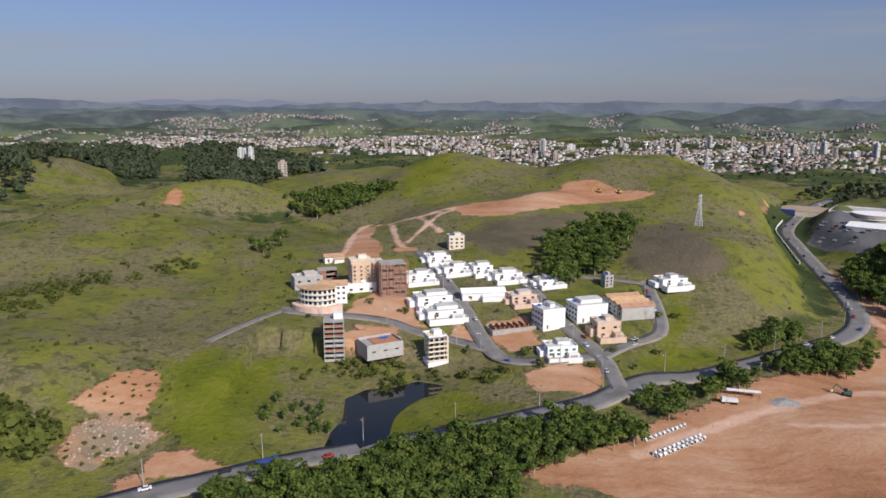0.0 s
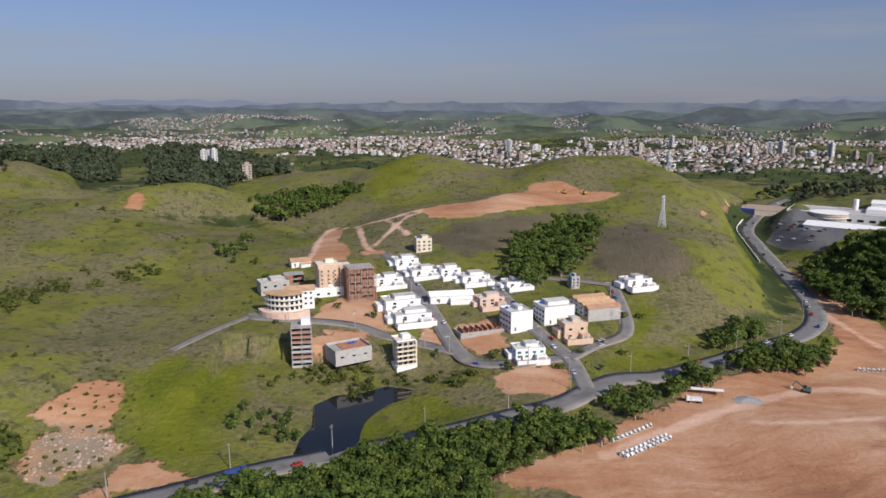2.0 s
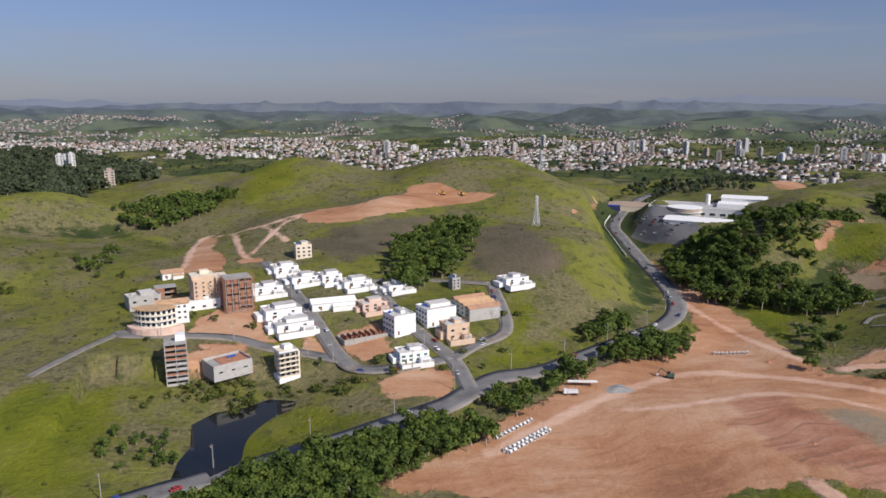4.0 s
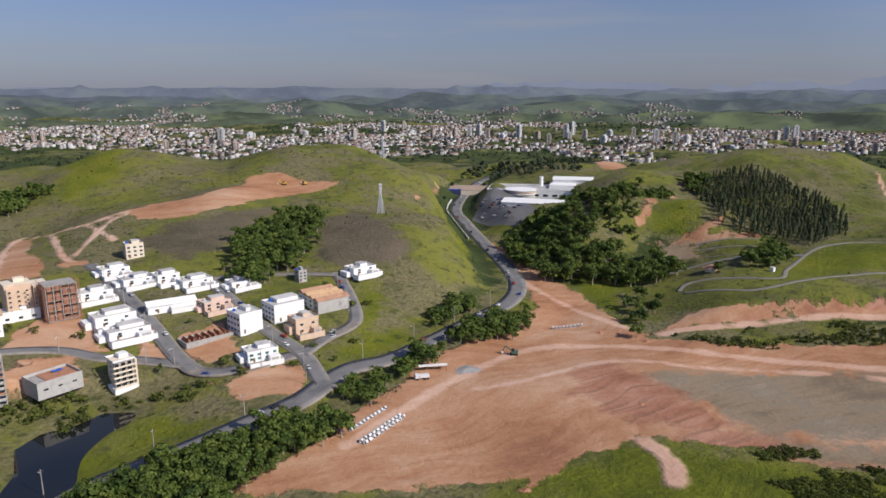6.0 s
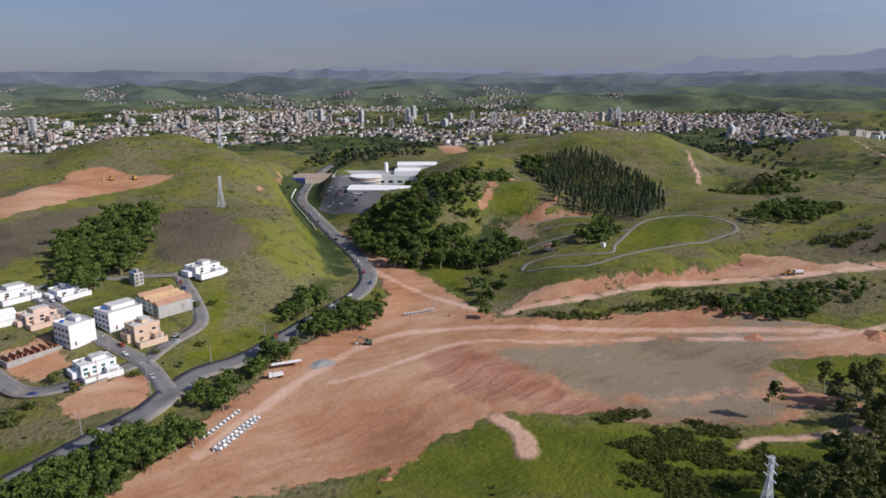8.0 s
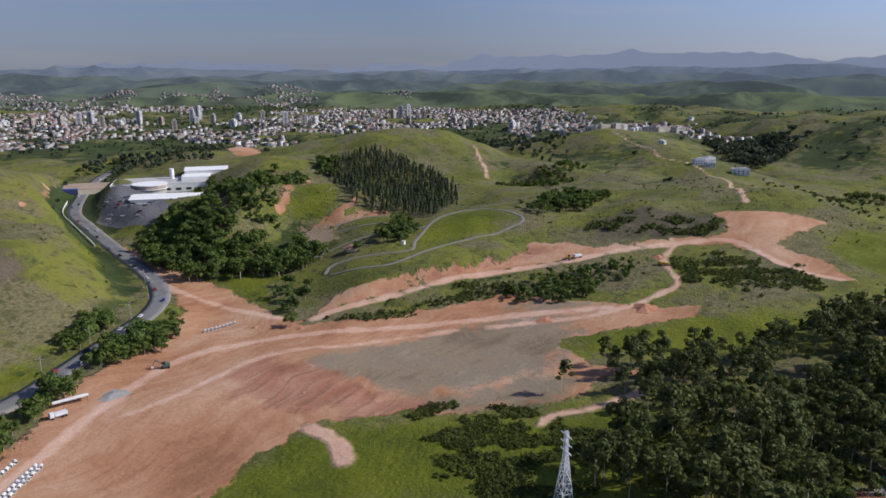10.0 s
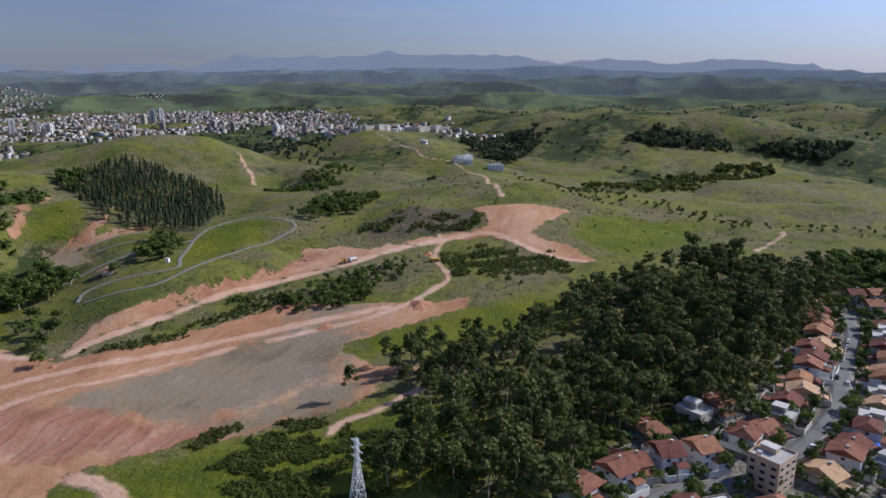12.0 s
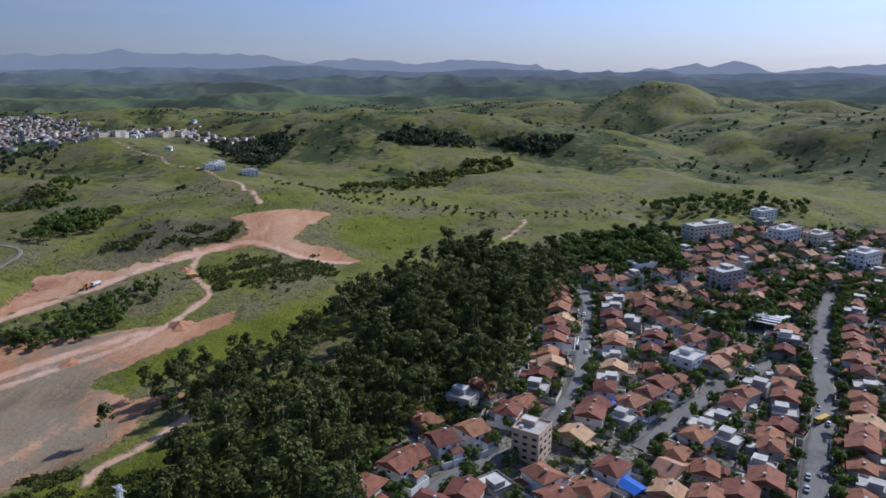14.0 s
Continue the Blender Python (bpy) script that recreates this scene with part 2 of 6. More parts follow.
# plan outlines, in metres east and north
BARE_SOIL = [
    [(-53,364), (-49,388), (-39,403), (-24,403), (-16,379), (-7,355), (-19,357), (-34,359)],
    [(-50,330), (-49,337), (-36,353), (-21,343), (-20,330), (-34,327)],
    [(218,173), (242,157), (266,143), (286,120), (264,109), (242,128), (225,144), (207,161)],
    [(281,520), (295,521), (275,438), (265,365), (254,304), (246,279), (211,266), (190,281), (196,311), (228,348), (243,379)],
    [(365,413), (388,398), (419,393), (429,394), (428,388), (396,388), (377,401)],
    [(364,422), (387,438), (521,551), (523,543), (390,432), (371,420)],
    [(365,395), (382,368), (390,382), (381,398)],
    [(24,222), (47,235), (74,253), (100,272), (122,286), (142,305), (165,312), (199,323), (229,351), (254,399), (293,518), (295,532), (293,473), (276,393), (269,336), (259,303), (259,277), (288,252), (328,224), (362,206), (374,163), (384,127), (402,102), (388,98), (347,129), (321,151), (310,149), (298,125), (298,98), (274,125), (248,139), (215,165), (189,184), (174,195), (148,191), (122,184), (117,183), (123,188)],
    [(8,593), (38,619), (65,612), (103,637), (116,665), (143,667), (157,647), (193,623), (172,615), (147,612), (95,583), (62,565), (39,558), (14,570)],
    [(266,284), (290,280), (322,262), (359,245), (394,225), (427,201), (462,176), (492,148), (512,117), (532,118), (501,151), (456,194), (454,219), (442,239), (421,227), (367,251), (329,268), (293,292)],
    [(602,63), (593,105), (562,140), (542,123), (519,127), (513,101), (489,65), (496,33), (522,56), (529,91)],
    [(-53,360), (-42,376), (-41,403), (-32,407), (-19,379), (-11,357), (-21,360), (-29,367), (-43,360)],
    [(-52,333), (-43,353), (-25,353), (-21,342), (-24,329), (-37,328), (-51,329)],
    [(25,364), (45,368), (49,349), (49,336), (32,328), (26,341)],
    [(7,362), (19,346), (19,337), (5,345)],
    [(31,311), (55,315), (76,313), (77,304), (63,287), (44,291)],
    [(-139,231), (-138,244), (-126,251), (-113,251), (-103,244), (-111,234), (-122,223), (-132,222)],
    [(-145,253), (-140,262), (-136,277), (-120,285), (-115,269), (-114,253), (-124,250), (-133,251)],
    [(-109,212), (-104,228), (-94,236), (-90,235), (-98,222), (-101,210)],
    [(-246,608), (-247,644), (-228,625), (-232,614)],
    [(-69,471), (-69,547), (-72,611), (-57,600), (-57,542), (-41,491), (-44,470)],
    [(94,270), (120,286), (125,295), (166,317), (221,333), (196,291), (124,278)],
    [(-110,214), (-103,234), (-93,235), (-72,226), (-93,218)],
    [(420,373), (443,360), (427,359), (393,385), (378,402)],
    [(250,585), (272,616), (355,761), (333,717)],
    [(-38,491), (-18,498), (-19,484), (-33,481)],
    [(788,1037), (774,926), (701,813), (651,831)],
]
GREY_MUD = [
    [(219,163), (242,157), (270,145), (281,124), (261,114), (243,129), (226,145)],
    [(360,396), (377,363), (394,379), (380,403)],
    [(219,241), (255,230), (289,214), (326,194), (361,166), (323,146), (279,138), (237,162), (220,178), (218,214)],
    [(-139,231), (-138,244), (-126,250), (-112,250), (-104,244), (-111,234), (-122,224), (-132,223)],
    [(221,174), (260,135), (264,118), (243,136), (218,162)],
    [(347,197), (370,176), (370,162), (347,175)],
]
RUST_SOIL = [
    [(195,265), (216,261), (218,222), (218,187), (207,182), (192,194), (179,215), (178,239)],
    [(186,195), (215,182), (223,165), (208,160), (189,180)],
    [(266,284), (295,276), (365,250), (434,235), (452,214), (416,224), (363,249), (288,269)],
]
DRY_SCRUB = [
    [(141,526), (181,534), (177,453), (177,424), (160,415), (132,423), (120,444)],
    [(7,514), (43,548), (99,566), (140,582), (95,538), (62,481), (37,472)],
    [(501,215), (534,185), (557,133), (535,123), (498,158), (468,199)],
]
LUSH_GRASS = [
    [(222,440), (250,520), (285,600), (322,655), (300,570), (268,482), (240,425)],
    [(-78,1159), (-9,811), (63,1702), (9,730), (-36,703)],
    [(129,396), (145,401), (136,363), (120,350)],
    [(85,327), (146,355), (141,329), (104,308)],
    [(-119,290), (-98,303), (-76,316), (-73,281), (-79,236), (-97,241), (-115,265)],
    [(282,409), (307,363), (269,313), (271,349)],
    [(375,423), (420,439), (577,530), (545,492), (394,398)],
    [(121,185), (174,195), (187,182), (240,118), (273,75), (205,54), (118,181)],
    [(325,153), (384,97), (424,46), (362,37), (329,94), (301,132)],
    [(280,402), (310,365), (274,321), (272,343)],
    [(410,312), (472,308), (474,268), (406,279), (372,283)],
    [(607,59), (651,-43), (563,-37), (518,17), (535,53)],
    [(-22,274), (4,290), (28,277), (-1,273), (-19,260)],
]
PAVED = [
    [(328,623), (391,702), (440,708), (396,643), (361,553), (331,542), (321,574)],
    [(61,364), (67,368), (68,359), (61,355)],
]
ROADS = [
    ('asphalt', 11, [(-112,199), (-97,209), (-74,220), (-57,230), (-35,243), (-5,256), (27,265), (61,278), (78,290), (94,302), (118,309), (141,321), (195,351), (217,364), (238,386), (254,416), (270,464), (286,519), (317,618), (338,679), (381,750), (452,848), (509,910)]),
    ('asphalt', 7, [(78,291), (77,323), (67,350), (57,388), (48,433)]),
    ('asphalt', 6, [(77,323), (92,336), (109,348), (117,360), (122,388), (124,414)]),
    ('asphalt', 7, [(72,323), (47,318), (32,321), (23,335), (14,368), (2,419), (-7,451), (-17,484)]),
    ('asphalt', 6, [(23,333), (5,343), (-13,350), (-28,360), (-44,362), (-68,362), (-82,363), (-86,371)]),
    ('concrete', 5, [(-110,311), (-98,339), (-86,369)]),
    ('concrete', 6, [(48,433), (77,432), (104,424), (124,416)]),
    ('concrete', 4, [(279,421), (318,380), (361,360), (390,340), (403,335), (421,315)]),
    ('concrete', 2.6, [(318,322), (331,327), (347,313), (367,289), (393,304), (438,317), (476,305), (480,271), (471,259), (448,262), (400,275), (345,281), (328,296), (317,316)]),
    ('concrete', 1.3, [(393,385), (430,356)]),
    ('concrete', 1.3, [(389,380), (416,350)]),
    ('concrete', 1.3, [(383,369), (399,341)]),
    ('dirt', 4.5, [(316,193), (334,175), (365,144), (404,128), (427,124), (461,144), (490,148), (501,153)]),
    ('dirt', 6, [(266,280), (287,277), (321,261), (358,245), (393,224), (426,200), (462,176), (493,148), (520,115), (494,65), (494,41)]),
    ('dirt', 5, [(227,115), (238,114), (249,105), (278,92)]),
    ('dirt', 4, [(602,126), (660,148), (712,165), (781,192), (860,240), (896,296), (926,316), (962,356), (1005,405)]),
    ('dirt', 6, [(71,237), (103,257), (142,278), (188,294), (229,280), (286,233), (336,190), (373,146)]),
    ('dirt', 5, [(285,528), (253,400), (255,345), (257,297)]),
    ('dirt', 5, [(-69,480), (-71,603), (-46,599), (-21,582), (8,592)]),
    ('dirt', 4, [(-46,599), (-33,509), (-26,495)]),
    ('dirt', 4, [(-27,508), (-6,569), (8,584)]),
    ('dirt', 4, [(-21,582), (-8,547), (-2,528)]),
    ('dirt', 4, [(134,263), (164,259), (213,262), (247,240), (302,206)]),
    ('dirt', 8, [(176,190), (174,175), (166,162)]),
    ('asphalt', 7, [(248,-52), (290,-76), (345,-93), (386,-106), (423,-111)]),
    ('asphalt', 9, [(199,-134), (235,-157), (271,-181), (315,-205), (366,-236), (411,-268)]),
    ('asphalt', 6, [(239,-88), (262,-112), (293,-148), (316,-182)]),
    ('asphalt', 6, [(379,-150), (354,-163), (342,-176), (357,-197), (366,-231)]),
    ('asphalt', 6, [(209,-6), (221,-15), (234,-37), (248,-52)]),
    ('asphalt', 6, [(418,-128), (435,-179), (450,-236), (467,-281)]),
    ('dirt', 3, [(552,-78), (641,-112), (645,-110)]),
    ('dirt', 4.5, [(758,490), (721,458), (702,438), (669,415)]),
]
WOODS = [
    ('broad', 430,9, [(-69,187), (-70,206), (-54,216), (-43,219), (-32,224), (-19,238), (-3,252), (26,260), (49,263), (62,263), (76,254), (64,240), (43,226), (26,216), (19,202), (15,192), (-13,173), (-44,172)]),
    ('broad', 16,5, [(-68,273), (-56,285), (-49,270), (-49,251), (-59,239)]),
    ('broad', 150,11, [(57,430), (70,472), (89,504), (120,535), (142,545), (131,492), (119,456), (110,435), (78,415)]),
    ('broad', 30,8, [(163,362), (191,370), (201,358), (175,349), (163,349)]),
    ('broad', 75,9, [(120,292), (151,314), (181,337), (203,335), (217,335), (208,322), (176,307), (150,306), (123,291)]),
    ('broad', 26,7, [(75,280), (97,286), (124,299), (93,274), (73,269)]),
    ('broad', 300,12, [(317,523), (348,536), (342,485), (324,424), (328,403), (364,381), (355,356), (324,352), (296,372), (273,404), (274,442)]),
    ('broad', 40,8, [(386,549), (359,458), (484,551), (514,578), (474,589), (462,638)]),
    ('broad', 20,7, [(334,446), (350,432), (333,423), (355,418), (373,435), (365,438)]),
    ('pine', 850,10.5, [(555,542), (610,567), (631,515), (611,429), (544,374), (445,328), (422,368), (421,385)]),
    ('broad', 30,9, [(385,330), (415,338), (424,318), (400,305), (381,316)]),
    ('broad', 14,9, [(297,344), (307,333), (285,305), (258,293)]),
    ('broad', 95,6.5, [(378,207), (404,189), (432,168), (442,160), (401,158), (372,166), (356,195)]),
    ('shrub', 220,1.9, [(273,268), (305,249), (344,235), (376,214), (363,206), (332,227), (297,242), (275,257)]),
    ('euc', 450,19, [(192,73), (221,77), (251,71), (270,52), (295,41), (341,24), (393,7), (469,-16), (514,-47), (498,-75), (469,-94), (444,-105), (391,-81), (344,-66), (299,-50), (268,-38), (264,-11), (243,-1), (222,15), (203,25), (188,28)]),
    ('shrub', 420,4.5, [(195,70), (221,74), (251,68), (295,41), (341,24), (393,7), (469,-16), (444,-105), (391,-81), (344,-66), (299,-50), (268,-38), (243,-1), (203,25), (188,28)]),
    ('euc', 120,15, [(273,97), (313,92), (339,79), (373,45), (442,18), (479,-7), (380,19), (324,49), (276,63), (254,80)]),
    ('broad', 150,7.5, [(429,-100), (464,-140), (455,-184), (542,-230), (590,-310), (550,-390), (450,-325), (400,-230), (385,-150)]),
    ('shrub', 80,1.2, [(-139,228), (-143,245), (-142,262), (-137,279), (-119,286), (-103,244), (-110,232), (-123,221)]),
    ('euc', 9,15, [(295,111), (322,111), (309,90), (271,80), (267,97)]),
    ('broad', 200,12, [(532,-107), (553,-213), (501,-208), (445,-174), (456,-131), (461,-109)]),
    ('broad', 90,9, [(379,-157), (399,-178), (393,-246), (375,-252), (344,-218), (361,-201), (334,-169), (354,-169)]),
    ('broad', 100,9, [(455,-257), (440,-289), (418,-308), (360,-269), (379,-251), (400,-228)]),
    ('shrub', 40,6, [(-163,241), (-152,245), (-145,230), (-153,224)]),
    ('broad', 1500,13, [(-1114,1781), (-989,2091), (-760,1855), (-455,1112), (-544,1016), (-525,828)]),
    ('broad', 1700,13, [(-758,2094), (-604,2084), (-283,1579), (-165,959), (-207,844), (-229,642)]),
    ('broad', 150,10, [(-145,651), (-137,759), (-88,762), (-55,729), (-86,648), (-111,638)]),
    ('shrub', 150,2.9, [(-236,362), (-221,422), (-171,458), (-163,444), (-201,401), (-212,322)]),
    ('broad', 18,7, [(-139,491), (-131,546), (-122,534), (-126,487)]),
    ('shrub', 60,3, [(-69,309), (-39,321), (-12,320), (20,314), (25,301), (-6,311), (-48,307)]),
    ('broad', 60,9, [(491,278), (552,269), (586,243), (541,233), (498,256)]),
    ('broad', 160,10, [(354,484), (361,462), (597,581), (552,538), (494,556), (361,435), (333,429)]),
    ('broad', 330,10, [(1245,331), (1222,202), (1144,177), (998,194), (1088,271)]),
    ('broad', 170,9, [(1124,45), (1184,-5), (1167,-101), (1142,-115), (1121,-22)]),
    ('shrub', 150,3.2, [(869,165), (718,11), (659,-153), (661,-254), (644,-248), (644,-123), (673,10), (629,80)]),
    ('shrub', 200,6, [(815,80), (920,16), (1011,-71), (1090,-153), (1039,-160), (884,-70), (770,7)]),
    ('shrub', 1300,1.4, [(211,160), (235,131), (236,104), (221,81), (192,74), (182,85), (178,118), (194,138)]),
    ('shrub', 520,2.0, [(458,140), (498,113), (501,70), (466,53), (437,85), (435,119)]),
    ('shrub', 200,2.6, [(491,210), (524,181), (547,131), (529,130), (482,185)]),
    ('shrub', 120,4, [(536,274), (567,267), (598,247), (570,233), (526,253)]),
    ('broad', 150,8, [(1180,760), (1250,700), (1000,470), (931,438), (830,420), (916,523), (1000,640)]),
    ('broad', 70,7, [(634,350), (735,372), (830,400), (800,360), (700,330), (600,300)]),
    ('shrub', 60,4, [(640,392), (690,380), (740,380), (720,352), (650,360)]),
    ('broad', 130,9, [(459,942), (519,943), (613,916), (784,1032), (607,825), (520,832), (468,883)]),
    ('broad', 110,9, [(1166,-152), (1184,-231), (1191,-291), (1137,-241), (1143,-168)]),
    ('broad', 120,8, [(697,-249), (713,-315), (698,-410), (641,-389), (625,-304), (641,-247)]),
]
SUBURB = [(202, 30), (227, 17), (253, -3), (280, -19), (289, -42), (351, -66), (429, -87), (464, -133), (449, -184), (542, -224), (593, -310), (553, -401), (431, -330), (204, -179), (191, -141), (187, -48), (194, 5)]


def ground_z(x, y):
    return float(height(np.array([x]), np.array([y]))[0])


# ---- materials ----
def material(name, rough=0.9, spec=0.25):
    m = bpy.data.materials.new(name)
    m.use_nodes = True
    b = m.node_tree.nodes["Principled BSDF"]
    b.inputs["Roughness"].default_value = rough
    b.inputs["Specular IOR Level"].default_value = spec
    return m, m.node_tree.nodes, m.node_tree.links, b


def noise_node(n, l, scale, detail=4.0, coord=None, rough=0.55):
    t = n.new("ShaderNodeTexNoise")
    t.inputs["Scale"].default_value, t.inputs["Detail"].default_value, t.inputs["Roughness"].default_value = scale, detail, rough
    if coord is None:
        coord = n.new("ShaderNodeNewGeometry").outputs["Position"]
    l.new(coord, t.inputs["Vector"])
    return t.outputs["Fac"]


def ramp(n, l, fac, stops):
    r = n.new("ShaderNodeValToRGB")
    while len(r.color_ramp.elements) < len(stops):
        r.color_ramp.elements.new(0.5)
    for e, (p, c) in zip(r.color_ramp.elements, stops):
        e.position, e.color = p, (*c, 1)
    l.new(fac, r.inputs[0])
    return r.outputs[0]


def mix(n, l, fac, a, b):
    m = n.new("ShaderNodeMix")
    m.data_type = "RGBA"
    for v, s in ((fac, m.inputs[0]), (a, m.inputs[6]), (b, m.inputs[7])):
        if isinstance(v, (int, float)):
            s.default_value = v
        elif isinstance(v, tuple):
            s.default_value = (*v, 1)
        else:
            l.new(v, s)
    return m.outputs[2]


def calc(n, l, op, a, b=0.0, c=0.0):
    m = n.new("ShaderNodeMath")
    m.operation = op
    for v, s in zip((a, b, c), m.inputs):
        if isinstance(v, (int, float)):
            s.default_value = v
        else:
            l.new(v, s)
    return m.outputs[0]


def bump(n, l, b, fac, strength, dist):
    k = n.new("ShaderNodeBump")
    k.inputs["Strength"].default_value, k.inputs["Distance"].default_value = strength, dist
    l.new(fac, k.inputs["Height"])
    l.new(k.outputs[0], b.inputs["Normal"])


def plain(name, color, rough=0.8, vary=0.12, scale=0.6, spec=0.25, metal=0.0, by_object=0.0):
    """A surface of one paint or stone with stains at two scales; by_object: how much each thing differs."""
    m, n, l, b = material(name, rough, spec)
    b.inputs["Metallic"].default_value = metal
    f = calc(n, l, "ADD", calc(n, l, "MULTIPLY", noise_node(n, l, scale, 5), 0.7), calc(n, l, "MULTIPLY", noise_node(n, l, scale * 9, 3), 0.3))
    lo = tuple(c * (1 - 2.2 * vary) for c in color)
    hi = tuple(min(1, c * (1 + vary)) for c in color)
    col = ramp(n, l, f, [(0.3, lo), (0.5, color), (0.72, hi)])
    if by_object:
        rnd = n.new("ShaderNodeObjectInfo").outputs["Random"]
        hs = n.new("ShaderNodeHueSaturation")
        l.new(calc(n, l, "MULTIPLY_ADD", rnd, 2 * by_object, 1 - by_object), hs.inputs["Value"])
        l.new(calc(n, l, "MULTIPLY_ADD", rnd, 0.03, 0.485), hs.inputs["Hue"])
        l.new(col, hs.inputs["Color"])
        col = hs.outputs[0]
    l.new(col, b.inputs["Base Color"])
    return m


def leafage(name, dark, mid, light):
    m, n, l, b = material(name, 0.75, 0.2)
    isl = n.new("ShaderNodeNewGeometry").outputs["Random Per Island"]
    f = calc(n, l, "ADD", calc(n, l, "MULTIPLY", isl, 0.35), calc(n, l, "MULTIPLY_ADD", noise_node(n, l, 0.11, 3), 1.1, -0.2))
    l.new(ramp(n, l, f, [(0.25, dark), (0.5, mid), (0.85, light)]), b.inputs["Base Color"])
    tr = n.new("ShaderNodeBsdfTranslucent")
    l.new(b.inputs["Base Color"].links[0].from_socket, tr.inputs["Color"])
    ms = n.new("ShaderNodeMixShader")
    ms.inputs[0].default_value = 0.3
    l.new(b.outputs[0], ms.inputs[1])
    l.new(tr.outputs[0], ms.inputs[2])
    l.new(ms.outputs[0], n["Material Output"].inputs["Surface"])
    return m


LEAF = {
    "broad": leafage("broad_leaves", (0.036, 0.062, 0.015), (0.086, 0.13, 0.026), (0.18, 0.22, 0.045)),
    "pine": leafage("pine_needles", (0.036, 0.048, 0.024), (0.06, 0.078, 0.035), (0.1, 0.12, 0.05)),
    "euc": leafage("eucalyptus_leaves", (0.05, 0.06, 0.02), (0.1, 0.118, 0.034), (0.175, 0.19, 0.054)),
    # greyed and lightened: distance haze is put into this leaf colour
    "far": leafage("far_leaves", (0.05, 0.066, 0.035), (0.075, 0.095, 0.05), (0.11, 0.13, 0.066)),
    "shrub": leafage("shrub_leaves", (0.05, 0.064, 0.016), (0.095, 0.116, 0.025), (0.15, 0.168, 0.034)),
}
BARK = plain("bark", (0.36, 0.31, 0.25), 0.9, 0.2, 1.2)
ASPHALT = plain("asphalt", (0.175, 0.17, 0.163), 0.9, 0.2, 0.12)
LANE = plain("worn_lane", (0.21, 0.195, 0.165), 0.9, 0.18, 0.3)
KERB = plain("worn_kerb", (0.24, 0.21, 0.18), 0.9, 0.2, 0.3)
CONCRETE = plain("concrete", (0.36, 0.34, 0.31), 0.85, 0.15, 0.4)


# ---- ground ----
def spline(points, gap):
    """Points every gap metres or so along a smooth line."""
    p = np.array(points, float)
    p = np.vstack([2 * p[0] - p[1], p, 2 * p[-1] - p[-2]])
    out = []
    for a, b, c, d in zip(p, p[1:], p[2:], p[3:]):
        k = max(2, int(np.hypot(*(c - b)) / gap))
        t = np.linspace(0, 1, k, endpoint=False)[:, None]
        out.append(0.5 * (2 * b + (c - a) * t + (2 * a - 5 * b + 4 * c - d) * t * t + (3 * b - a - 3 * c + d) * t ** 3))
    return np.vstack(out + [p[-2:-1]])


def mesh_from(name, co, faces, mats=(), smooth=False):
    """A mesh from arrays of corners and of faces with one count of sides."""
    me = bpy.data.meshes.new(name)
    co, faces = np.asarray(co, np.float32), np.asarray(faces, np.int32)
    k = faces.shape[1]
    me.vertices.add(len(co))
    me.vertices.foreach_set("co", co.ravel())
    me.loops.add(faces.size)
    me.loops.foreach_set("vertex_index", faces.ravel())
    me.polygons.add(len(faces))
    me.polygons.foreach_set("loop_start", np.arange(0, faces.size, k, dtype=np.int32))
    me.update(calc_edges=True)
    for m in mats:
        me.materials.append(m)
    if smooth:
        me.shade_smooth()
    return me


